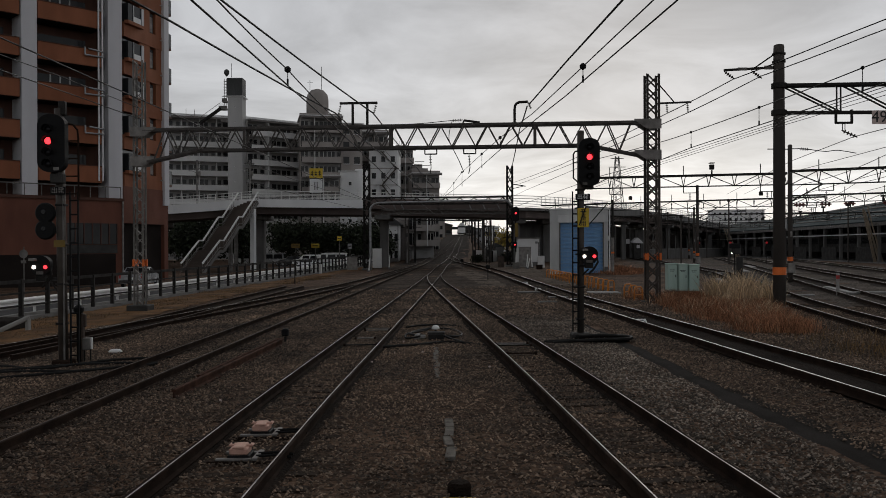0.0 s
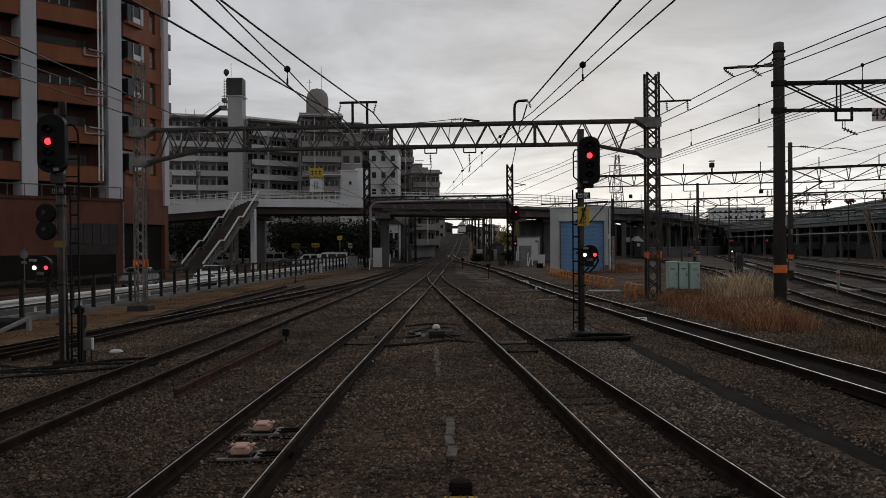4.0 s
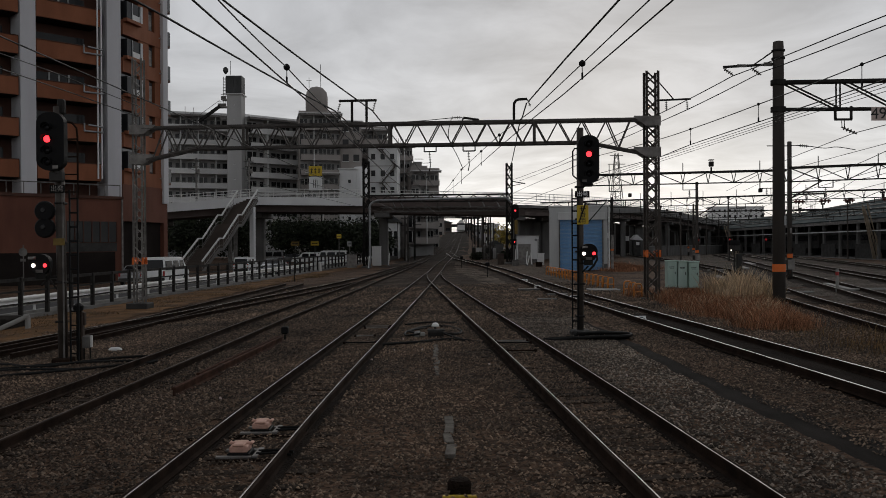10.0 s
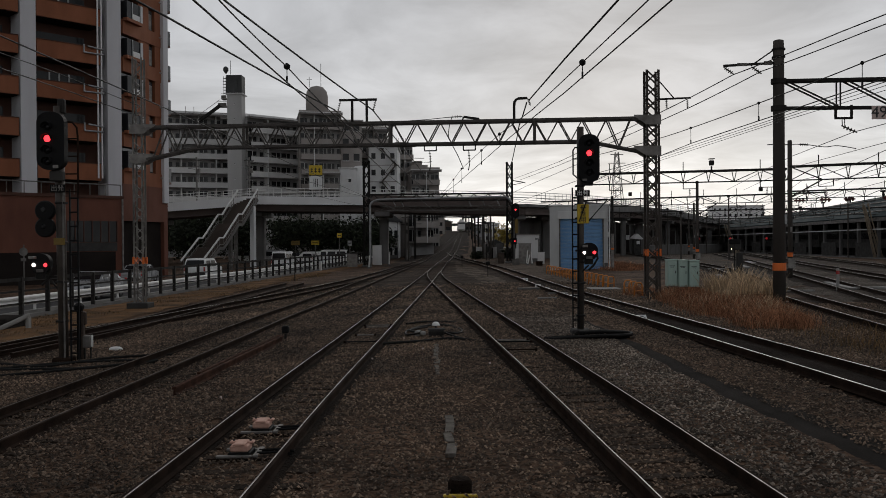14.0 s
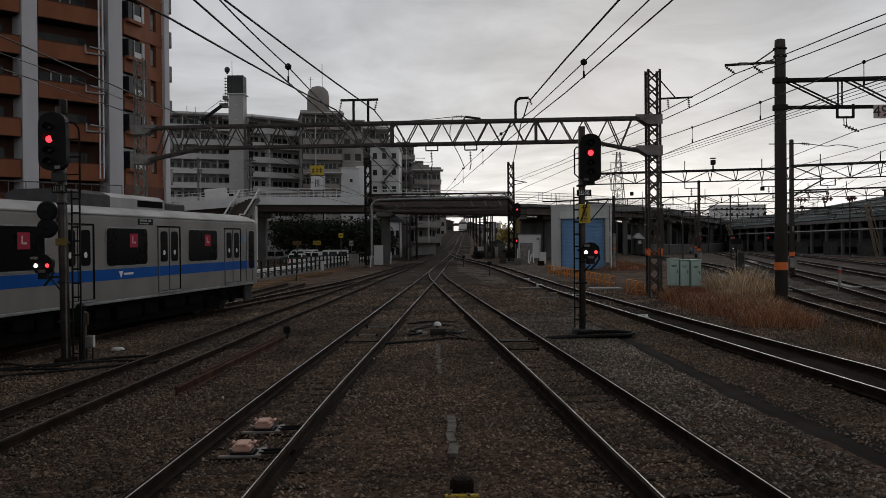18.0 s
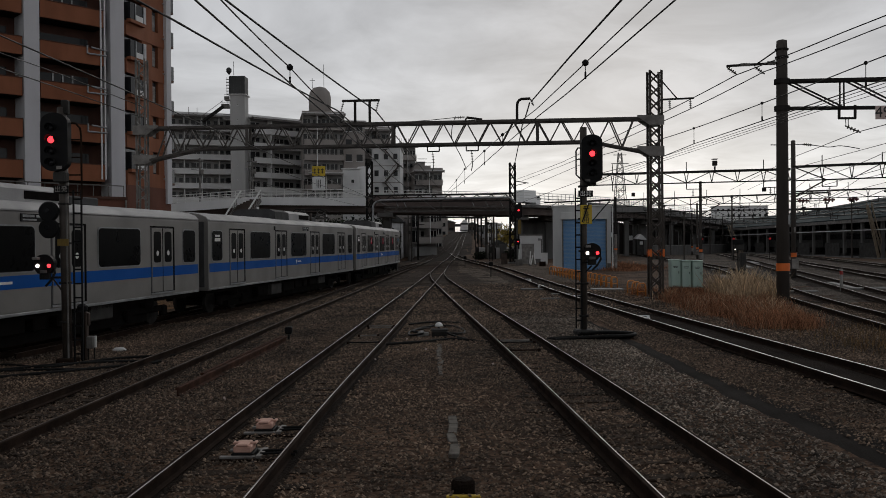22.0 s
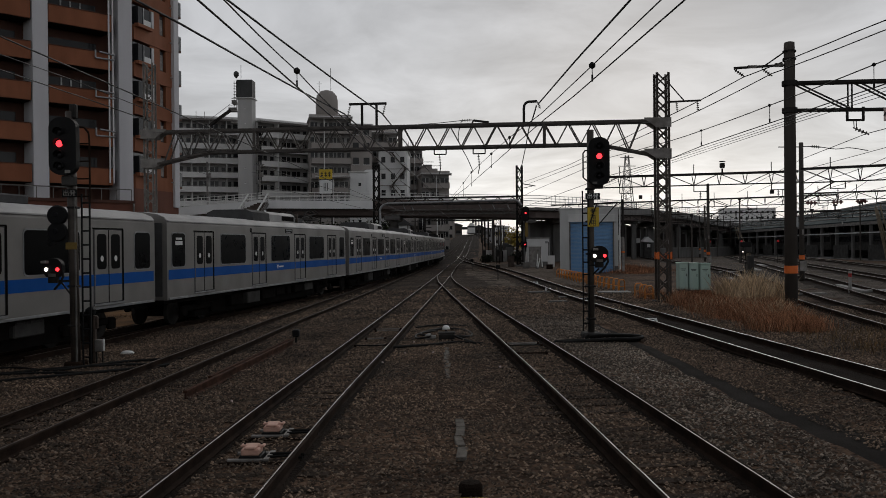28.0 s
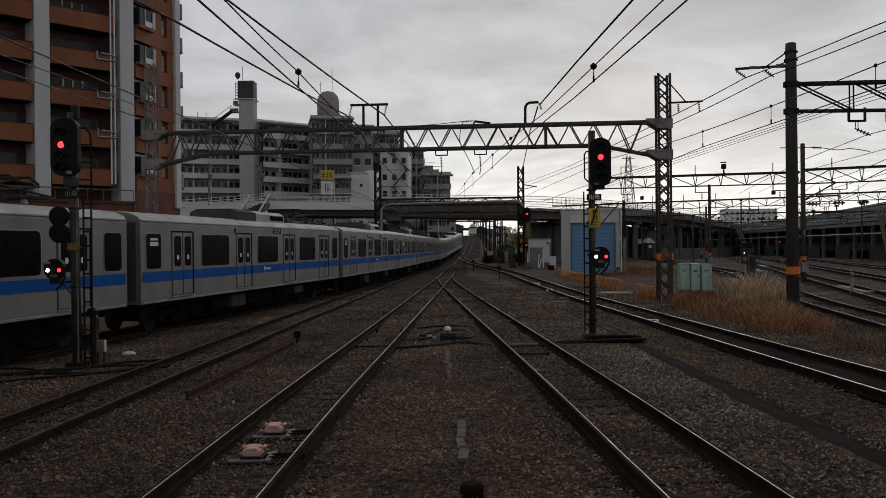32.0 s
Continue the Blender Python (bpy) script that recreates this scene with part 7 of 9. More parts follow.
for x, y, w, h, mat in ((0.6, 352, 6.0, 4.2, "housebrown"), (-3.6, 340, 3.4, 6.0, "housegrey"), (10.6, 352, 3.6, 3.2, "housebrown"), (-8.15, 140, 1.7, 6.4, "slabwhite"), (-4.6, 178, 3.0, 8.5, "housebrown"), (-9.6, 168, 3.6, 7.5, "slabbrown"), (-6.6, 192, 4.5, 7.5, "slabbrown"), (10.2, 168, 2.6, 1.3, "housegrey"), (24, 176, 5, 3.0, "housebrown"), (31, 190, 6, 3.5, "housegrey")):
    dim_house(x, y, w, h, mat, "dark brown house with balconies behind the bridge" if mat == "housebrown" else "grey house with balconies behind the bridge")
for x, y, h in ((6.4, 140, 6.5), (7.2, 152, 7.0), (-5.6, 128, 6.0), (-6.4, 145, 7.2), (-4.7, 150, 6.6), (8.8, 150, 5.5), (9.6, 130, 4.2), (12.4, 140, 4.6), (5.9, 128, 6.0)):
    z = level(x, y) - 0.3
    t = thing("utility_pole", "dark utility pole beyond the bridge", "pole", (x, y, z), "poles beyond the bridge")
    part("shaft", Geo().lathe([(0.15, 0), (0.11, h)], n=8), M["pole"], t)
    part("cross_arm", Geo().box((0, 0, h - 0.5), (1.3, 0.09, 0.09)), M["steel"], t)
    part("box", Geo().box((0.2, -0.1, h - 1.6), (0.35, 0.3, 0.55), 0.03), M["boxgrey"], t)


def tree(name, label, x, y, h, r, mat, n=900, seed=0):
    rng = random.Random(seed)
    z = level(x, y) - 0.3
    t = thing(name, label, "tree", (x, y, z))
    g = Geo().tube([(0, 0, 0), (0.1, 0, h * 0.3), (0.0, 0.1, h * 0.6)], [0.05 * h ** 0.8, 0.035 * h ** 0.8, 0.015 * h ** 0.8], 8)
    for k in range(7):
        a = k * 2.4
        g.tube([(0, 0, h * (0.25 + 0.05 * k)), (math.cos(a) * r * 0.35, math.sin(a) * r * 0.35, h * (0.42 + 0.05 * k)), (math.cos(a) * r * 0.7, math.sin(a) * r * 0.7, h * (0.52 + 0.06 * k))], [0.02 * h ** 0.8, 0.012 * h ** 0.8, 0.004 * h], 6)
    part("trunk", g, M["bark"], t)
    g = Geo()
    clumps = [(rng.gauss(0, 0.42) * r, rng.gauss(0, 0.42) * r, h * rng.uniform(0.38, 0.95)) for _ in range(26)]
    for i in range(n):
        c = rng.choice(clumps)
        k = r * 0.3
        p = Vector((c[0] + rng.gauss(0, k), c[1] + rng.gauss(0, k), c[2] + rng.gauss(0, k * 0.8)))
        s = rng.uniform(0.1, 0.26) * (1 + 0.03 * h)
        u = Vector((rng.gauss(0, 1), rng.gauss(0, 1), rng.gauss(0, 0.6))).normalized() * s
        w = u.orthogonal().normalized() * s * 0.6
        w = Matrix.Rotation(rng.uniform(0, 6.28), 3, u) @ w
        g.add([p - u, p + w, p + u, p - w], [(0, 1, 2, 3)])
    part("crown", g, M[mat], t)


for i, (x, y, h, r) in enumerate(((-30, 128, 6.5, 3.4), (-35, 124, 7, 3.6), (-25, 142, 6.5, 3.6), (-20, 146, 6, 3.4), (-40, 132, 7, 3.8), (-15, 148, 6.5, 3.4), (-45, 128, 7, 3.8), (-13, 140, 5.5, 2.6), (-10.6, 134, 5.0, 2.4), (-11.6, 150, 6.5, 3.0))):
    tree("evergreen_tree", "dark evergreen tree in the shade below the bridge", x, y, h, r, "leaf", 5200, i)
tree("roadside_tree", "yellow-green tree beyond the bridge", 13.7, 205, 6.3, 2.4, "leafyellow", 1400, 20)
tree("roadside_tree", "yellow-green tree beyond the bridge", 18, 225, 5, 2.4, "leafyellow", 900, 21)
for i, (x, y, h, r) in enumerate(((18.5, 132, 4.5, 2.6), (19.5, 146, 5, 2.4), (16.5, 140, 6.0, 3.2), (20.5, 138, 5.2, 2.8))):
    tree("evergreen_tree", "dark evergreen bush beside the shed", x, y, h, r, "leaf", 2600, 40 + i)
for i, (x, y, h, r) in enumerate(((4.9, 126, 1.0, 0.7), (9.3, 125, 1.3, 0.9))):
    tree("low_bush", "dark low bush among the lineside cabinets", x, y, h, r, "leaf", 700, 70 + i)

# ---------------------------------------------------------------- the train
CAR_L = 19.5
STRETCH = 1.048        # overall length 20.4 m


def rail_car(kind, label):
    """One carriage, its right side towards the viewer; kind: lead, motor or plain."""
    t = thing("train_carriage", label, "train", group="train carriages")
    h = CAR_L / 2
    side = [(-1.39, 0.93), (1.39, 0.93), (1.4, 1.03), (1.4, 3.32), (1.385, 3.42)]
    roof = [(1.385, 3.42), (1.3, 3.52), (1.05, 3.62), (0.6, 3.69), (0, 3.71)]
    prof = side + roof[1:] + [(-x, z) for x, z in roof[:-1]][::-1] + [(-1.4, 3.32), (-1.4, 1.03)]
    part("body_shell", Geo().prism(prof, -h, h if kind != "lead" else h - 0.35), M["stainless"], t, "unpainted stainless steel body")
    rp = [(x + (0.012 if x > 0 else -0.012 if x < 0 else 0), z + 0.012) for x, z in roof]
    rp = rp + [(-x, z) for x, z in rp[:-1]][::-1]
    rp2 = rp + [(x * 0.985, z - 0.02) for x, z in rp][::-1]
    part("roof", Geo().prism(rp2, -h + 0.02, (h if kind != "lead" else h - 0.5) - 0.02), M["trainroof"], t, "dull grey roof")
    if kind == "lead":
        g = Geo()
        n = len(prof)
        g.v = [(x, h - 0.35, z) for x, z in prof] + [(x * 0.95, h, 1.0 + (z - 1.0) * 0.985) for x, z in prof]
        g.f = [(k, (k + 1) % n, n + (k + 1) % n, n + k) for k in range(n)] + [tuple(range(n, 2 * n))]
        part("cab_front", g, M["stainless"], t)
        part("windscreen", Geo().box((0, h + 0.005, 2.7), (2.3, 0.03, 1.1), 0.01), M["trainglass"], t)
        part("skirt", Geo().box((0, h - 0.35, 0.65), (2.3, 0.12, 0.62), 0.03).box((1.2, h - 0.7, 0.6), (0.1, 0.7, 0.7), 0.03), M["boxgrey"], t, "grey front skirt")
    for s in (1, -1):
        x = 1.4 * s
        hs = h - (0.4 if kind == "lead" else 0.06)
        part("blue_stripe", Geo().box((x + s * 0.004, (hs - h + 0.06) / 2, 1.725), (0.012, hs + h - 0.12, 0.31)), M["blue"], t, "bright blue stripe")
        part("gutter", Geo().box((x + s * 0.012, 0, 3.41), (0.04, 2 * hs, 0.05), 0.008), M["trainroof"], t)
        part("sill", Geo().box((x + s * 0.005, 0, 0.97), (0.03, 2 * hs - 0.1, 0.07), 0.006), M["galv"], t)
        for yc in (-7.23, -2.41, 2.41, 7.23):
            d = part("door", Geo().box((x - s * 0.005, yc, 2.1), (0.03, 1.42, 2.05), 0.006), M["bellows"], t, "twin sliding doors")
            for q in (-0.335, 0.335):
                part("door_leaf", Geo().box((x + s * 0.006, yc + q, 2.09), (0.024, 0.64, 1.97), 0.01), M["stainless"], d)
                gl = Geo()
                pr = []
                for cx, cz, a0 in ((0.13, 0.36, 0), (-0.13, 0.36, 90), (-0.13, -0.36, 180), (0.13, -0.36, 270)):
                    pr += [(yc + q + cx + 0.09 * math.cos(radians(a0 + b)), 2.49 + cz * 1.08 + 0.09 * math.sin(radians(a0 + b))) for b in (0, 45, 90)]
                m = len(pr)
                gl.v = [(x + s * 0.012, a, b) for a, b in pr] + [(x + s * 0.024, a, b) for a, b in pr]
                gl.f = [tuple(range(m)), tuple(range(m, 2 * m))] + [(k, (k + 1) % m, m + (k + 1) % m, m + k) for k in range(m)]
                part("door_glass", gl, M["trainglass"], d)
                part("sticker", Geo().lathe([(0.075, 0), (0.075, 0.006)], (x + s * 0.022, yc + q, 2.3), 10, Matrix.Diagonal((1, 1, 1.1, 1)) @ Matrix.Rotation(s * math.pi / 2, 4, "Y")), M["white"], d)
            part("stripe_piece", Geo().box((x + s * 0.012, yc, 1.725), (0.018, 1.28, 0.305)), M["blue"], d)
            part("door_step", Geo().box((x + s * 0.02, yc, 1.06), (0.05, 1.44, 0.045)), M["galv"], d, "bright metal door step")
            # shade of the recessed door, drawn as dark strips ahead and above
            part("jamb", Geo().box((x + s * 0.008, yc + 0.72, 2.1), (0.03, 0.075, 2.02), 0.01).box((x + s * 0.008, yc, 3.12), (0.026, 1.5, 0.035), 0.01), M["under"], d, "door jamb, a dark strip for the shaded recess")
            part("seam", Geo().box((x + s * 0.016, yc, 2.09), (0.014, 0.026, 1.96)), M["under"], d)
        wins = [(-4.82, 2.15, 1.06), (0, 2.15, 1.06), (4.82, 2.15, 1.06), (-9.02, 0.84, 1.06)]
        wins += [(9.02, 0.84, 1.06)] if kind != "lead" else [(9.0, 0.5, 1.5)]
        for yc, w, hh in wins:
            zc = 2.5 if hh < 1.2 else 2.3
            for nm, grow, th, mat in (("window_frame", 0.035, 0.012, "galv"), ("window_pane", 0.0, 0.02, "trainglass")):
                pr = []
                for cx, cz, a0 in ((1, 1, 0), (-1, 1, 90), (-1, -1, 180), (1, -1, 270)):
                    rr = 0.12
                    pr += [(yc + cx * (w / 2 + grow - rr) + rr * math.cos(radians(a0 + b)), zc + cz * (hh / 2 + grow - rr) + rr * math.sin(radians(a0 + b))) for b in (0, 30, 60, 90)]
                m = len(pr)
                g = Geo()
                g.v = [(x - s * 0.01, a, b) for a, b in pr] + [(x + s * th, a, b) for a, b in pr]
                g.f = [tuple(range(m)), tuple(range(m, 2 * m))] + [(k, (k + 1) % m, m + (k + 1) % m, m + k) for k in range(m)]
                part(nm, g, M[mat], t)
            if kind == "lead" and abs(yc) < 5:
                part("poster", Geo().box((x + s * 0.024, yc + 0.3, 2.68), (0.008, 0.44, 0.4)), M["poster"], t, "red poster behind the glass")
                part("poster_print", Geo().box((x + s * 0.029, yc + 0.24, 2.7), (0.004, 0.05, 0.2)).box((x + s * 0.029, yc + 0.34, 2.62), (0.004, 0.12, 0.05)), M["faded"], t)
            if abs(yc + 9.02) < 0.1:
                part("notice", Geo().box((x + s * 0.024, yc, 2.86), (0.008, 0.4, 0.07)).box((x + s * 0.024, yc, 2.72), (0.008, 0.46, 0.12)), M["white"], t)
        part("destination_sign", Geo().box((x + s * 0.008, 1.0, 3.24), (0.02, 0.85, 0.19), 0.006), M["black"], t)
        part("sign_bars", Geo().box((x + s * 0.02, 0.86, 3.28), (0.006, 0.42, 0.06)).box((x + s * 0.02, 0.9, 3.19), (0.006, 0.5, 0.04)).box((x + s * 0.02, 1.22, 3.28), (0.006, 0.16, 0.06)), M["galv"], t)
        part("emblem", Geo().lathe([(0.13, 0), (0.02, 0.008)], (x + s * 0.014, -0.38, 1.735), 3, Matrix.Rotation(s * math.pi / 2, 4, "Y")).box((x + s * 0.014, 0.02, 1.72), (0.008, 0.5, 0.06)), M["white"], t, "small white emblem on the stripe")
        part("side_lamp", Geo().box((x + s * 0.015, -3.2, 3.22), (0.04, 0.1, 0.16), 0.01), M["black"], t)
    if kind == "lead":
        for s in (1, -1):
            x = 1.4 * s
            part("side_emblem", Geo().beam((x + s * 0.006, h - 1.75, 2.5), (x + s * 0.006, h - 1.5, 2.95), 0.012, 0.09).beam((x + s * 0.006, h - 1.5, 2.6), (x + s * 0.006, h - 1.3, 2.8), 0.012, 0.06), M["shedblue"], t, "pale blue slanting emblem")
            for q in (0.66, 1.22):
                part("cab_door_seam", Geo().box((x + s * 0.003, h - q, 2.1), (0.012, 0.022, 2.05)), M["under"], t)
            part("cab_handrail", Geo().tube([(x + s * 0.05, h - 1.3, 1.3), (x + s * 0.05, h - 1.3, 2.3)], 0.014, 6), M["galv"], t)
    part("end_wall", Geo().box((0, -h - 0.02, 2.2), (2.5, 0.04, 2.3)), M["bellows"], t)
    part("gangway", Geo().box((0, -h - 0.25, 2.15), (1.25, 0.5, 2.1), 0.05), M["bellows"], t, "grey gangway bellows")
    # roof gear
    ac = Geo().prism([(-0.95, 3.6), (0.95, 3.6), (0.95, 3.95), (0.75, 4.08), (-0.75, 4.08), (-0.95, 3.95)], -0.2, 3.0)
    part("air_conditioner", ac, M["trainroof"], t, "pale ribbed roof air conditioner")
    part("grille", Geo().box((0.957, 2.1, 3.82), (0.02, 1.5, 0.2)), M["under"], t)
    part("roof_shroud", Geo().prism([(-1.0, 3.6), (1.0, 3.6), (0.98, 3.98), (0.7, 4.1), (-0.7, 4.1), (-0.98, 3.98)], -2.0, -0.2), M["bellows"], t, "dark roof shroud")
    part("roof_box", Geo().box((0, 4.3, 3.8), (1.3, 1.4, 0.25), 0.04), M["bellows"], t)
    if kind == "motor":
        g = Geo()
        py = 6.2
        for s in (-0.6, 0.6):
            g.tube([(s, py - 1.2, 3.95), (s * 0.9, py + 0.9, 4.2), (s * 0.7, py - 0.5, 4.34)], 0.04, 6)
            g.tube([(s, py + 1.3, 3.95), (s * 0.9, py - 0.7, 4.16), (s * 0.7, py + 0.3, 4.34)], 0.035, 6)
            g.beam((s, py - 1.4, 3.92), (s, py + 1.4, 3.92), 0.07)
        for q in (-0.45, 0.3):
            g.tube([(-0.95, py + q, 4.2), (-0.7, py + q, 4.38), (0.7, py + q, 4.38), (0.95, py + q, 4.2)], 0.035, 6)
        g.beam((-0.6, py - 1.3, 3.92), (0.6, py - 1.3, 3.92), 0.07).beam((-0.6, py + 1.3, 3.92), (0.6, py + 1.3, 3.92), 0.07)
        g.box((0.2, py - 0.1, 4.02), (0.5, 0.7, 0.18), 0.03)
        part("pantograph", g, M["steel"], t, "folded pantograph on its frame")
        part("arrester", Geo().lathe([(0.05, 3.7), (0.08, 3.78), (0.05, 3.9), (0.075, 4.0), (0.04, 4.12)], (0.7, py - 2.2, 0), 10), M["steelbrown"], t)
        part("insulator", Geo().lathe([(0.06, 3.66), (0.09, 3.75), (0.06, 3.84)], (0.55, py - 0.9, 0), 8).lathe([(0.06, 3.66), (0.09, 3.75), (0.06, 3.84)], (-0.55, py - 0.9, 0), 8).lathe([(0.06, 3.66), (0.09, 3.75), (0.06, 3.84)], (0.55, py + 0.3, 0), 8), M["porcelain"], t)
    # underframe
    rng = random.Random(len(kind))
    y = -4.6
    while y < 4.4:
        w = rng.uniform(0.5, 1.5)
        hh = rng.uniform(0.45, 0.62)
        part("equipment_box", Geo().box((0.95, y + w / 2, 0.96 - hh / 2), (0.5, w, hh), 0.03), M["boxgrey" if rng.random() < 0.15 else "under"], t)
        part("equipment_box", Geo().box((-0.95, y + w / 2, 0.96 - hh / 2), (0.5, w, hh), 0.03), M["under"], t)
        y += w + rng.uniform(0.1, 0.45)
    # plain black block added to keep the space under the carriage dark
    part("underfloor_gear", Geo().box((0, 0, 0.54), (1.9, CAR_L - 5.4, 0.7)), M["under"], t)
    part("solebar", Geo().box((0, 0, 0.9), (2.4, CAR_L - 0.3, 0.2)).box((0, 0, 0.68), (1.2, 12, 0.4)), M["under"], t)
    for yb in (-6.9, 6.9):
        b = part("bogie", Geo().box((0.98, yb, 0.52), (0.12, 2.5, 0.2), 0.04).box((-0.98, yb, 0.52), (0.12, 2.5, 0.2), 0.04).box((0, yb, 0.55), (2.0, 0.4, 0.25), 0.04).box((1.02, yb - 1.05, 0.45), (0.16, 0.32, 0.32), 0.04).box((1.02, yb + 1.05, 0.45), (0.16, 0.32, 0.32), 0.04).lathe([(0.24, 0.6), (0.28, 0.72), (0.24, 0.92)], (0.98, yb, 0), 12).lathe([(0.24, 0.6), (0.28, 0.72), (0.24, 0.92)], (-0.98, yb, 0), 12), M["under"], t)
        for ya in (yb - 1.05, yb + 1.05):
            for s in (-1, 1):
                part("wheel", Geo().lathe([(0.43, -0.06), (0.43, 0.06), (0.3, 0.07), (0.12, 0.075)], (s * 0.566, ya, 0.43), 18, Matrix.Rotation(s * math.pi / 2, 4, "Y")), M["steel"], b)
    return t


def far_path():
    pts = [p for p in LINE["E"]] + [p for p in LINE["D"] if p.y > 136]
    s, out = 0.0, []
    for i, p in enumerate(pts):
        if i:
            s += (p - pts[i - 1]).length
        out.append([s, p.x, p.y])
    k = min(range(len(out)), key=lambda j: abs(out[j][2]))
    s0 = out[k][0] - out[k][2]
    for o in out:
        o[0] -= s0
    return out


TRAIN_PATH = far_path()


def on_path(s):
    P = TRAIN_PATH
    lo, hi = 0, len(P) - 1
    s = min(max(s, P[0][0]), P[-1][0])
    while hi - lo > 1:
        m = (lo + hi) // 2
        if P[m][0] <= s:
            lo = m
        else:
            hi = m
    k = (s - P[lo][0]) / (P[hi][0] - P[lo][0])
    x, y = P[lo][1] + (P[hi][1] - P[lo][1]) * k, P[lo][2] + (P[hi][2] - P[lo][2]) * k
    return Vector((x, y, level(x, y)))


def car_pose(s):
    a, b = on_path(s - 7.2), on_path(s + 7.2)
    d = b - a
    yaw = math.atan2(-d.x, d.y)
    pitch = math.atan2(d.z, d.xy.length)
    return Matrix.Translation((a + b) / 2) @ Matrix.Rotation(yaw, 4, "Z") @ Matrix.Rotation(pitch, 4, "X")


lead = rail_car("lead", "stainless steel lead carriage with a blue stripe and red posters")
motor = rail_car("motor", "stainless steel carriage with a blue stripe and a folded pantograph")
plain = rail_car("plain", "stainless steel carriage with a blue stripe and four twin doors")
for car in (lead, motor, plain):
    for piece in car.children_recursive:
        piece.data.transform(Matrix.Diagonal((1, STRETCH, 1, 1)))
TRAIN = [lead, motor, plain] + [copy_thing(motor if i in (1, 3, 4) else plain, Matrix()) for i in range(5)]


def gap_one(t):
    """Distance along the line of the gap behind the lead carriage."""
    u = max(t, 8.0)
    return 22.03 + 9.722 * (u - 19.0) + 0.0165 * (u - 19.0) ** 2 + 0.29 * max(0.0, 21.0 - u) ** 2


# ---------------------------------------------------------------- road vehicles
def vehicle(name, label, outline, width, cabin, wheels, paint, lamps=True):
    """outline: (y, z) side view, clockwise from the rear bottom; above z = cabin the sides lean in. cabin: (z, lean, list of side windows (y0, y1, z0, z1))."""
    zc, lean, windows, rear, front = cabin
    t = thing(name, label, "car", group="road vehicles")
    hw = lambda z: width / 2 - max(0.0, z - zc) * lean
    n = len(outline)
    g = Geo()
    g.v = [(-hw(z), y, z) for y, z in outline] + [(hw(z), y, z) for y, z in outline]
    g.f = [tuple(range(n)), tuple(range(n, 2 * n))[::-1]] + [(k, (k + 1) % n, n + (k + 1) % n, n + k) for k in range(n)]
    part("body", g, M[paint], t)
    for s in (-1, 1):
        for y0, y1, z0, z1 in windows:
            q = [(y0, z0), (y1, z0), (y1 - 0.12, z1), (y0 + 0.06, z1)]
            v = [(s * (hw(z) - 0.01), y, z) for y, z in q] + [(s * (hw(z) + 0.008), y, z) for y, z in q]
            part("side_window", Geo().add(v, [(0, 1, 2, 3), (4, 5, 6, 7), (0, 1, 5, 4), (1, 2, 6, 5), (2, 3, 7, 6), (3, 0, 4, 7)]), M["glass"], t)
    for nm, (ya, za, yb, zb) in (("rear_window", rear), ("windscreen", front)):
        e = -0.012 if nm == "rear_window" else 0.012
        v = [(s * (hw(z) - 0.1), y + k, z + abs(k) * 0.5) for k in (0, e) for s, y, z in ((-1, ya, za), (1, ya, za), (1, yb, zb), (-1, yb, zb))]
        part(nm, Geo().add(v, [(0, 1, 2, 3), (4, 5, 6, 7), (0, 1, 5, 4), (1, 2, 6, 5), (2, 3, 7, 6), (3, 0, 4, 7)]), M["glass"], t)
    y_r, y_f = outline[0][0], max(y for y, z in outline)
    part("bumper", Geo().box((0, y_r - 0.03, 0.45), (width - 0.1, 0.14, 0.22), 0.04), M["boxgrey"], t)
    part("bumper", Geo().box((0, y_f - 0.03, 0.42), (width - 0.1, 0.14, 0.22), 0.04), M["boxgrey"], t)
    for s in (-1, 1):
        part("tail_lamp", Geo().box((s * (width / 2 - 0.1), y_r - 0.015, 0.85), (0.14, 0.05, 0.34), 0.01), M["red"], t)
        part("headlamp", Geo().box((s * (width / 2 - 0.22), y_f - 0.05, 0.68), (0.3, 0.1, 0.14), 0.02), M["glassgrey"], t)
        part("mirror", Geo().box((s * (width / 2 + 0.09), front[0] - 0.35, 1.05), (0.16, 0.08, 0.14), 0.02), M[paint], t)
    part("number_plate", Geo().box((0, y_r - 0.035, 0.68), (0.33, 0.02, 0.16)), M["white"], t)
    for y in wheels:
        for s in (-1, 1):
            w = part("wheel", Geo().lathe([(0.2, -0.09), (0.3, -0.1), (0.31, 0.08), (0.2, 0.1)], (s * (width / 2 - 0.08), y, 0.31), 16, Matrix.Rotation(math.pi / 2, 4, "Y")), M["tyre"], t)
            part("rim", Geo().lathe([(0.19, -0.105), (0.19, 0.105)], (s * (width / 2 - 0.08), y, 0.31), 12, Matrix.Rotation(math.pi / 2, 4, "Y")), M["galv"], w)
    return t


VAN = [(-2.35, 0.32), (-2.38, 0.9), (-2.3, 1.9), (-2.2, 1.97), (0.9, 1.97), (1.25, 1.88), (1.95, 1.1), (2.3, 0.95), (2.36, 0.35)]
WAGON = [(-1.7, 0.3), (-1.75, 0.85), (-1.6, 1.55), (-1.5, 1.62), (0.3, 1.62), (0.6, 1.55), (1.1, 1.02), (1.62, 0.88), (1.7, 0.32)]
SEDAN = [(-2.2, 0.3), (-2.22, 0.85), (-1.95, 0.98), (-1.5, 1.02), (-0.95, 1.42), (0.2, 1.45), (0.95, 1.0), (2.0, 0.82), (2.2, 0.6), (2.2, 0.3)]
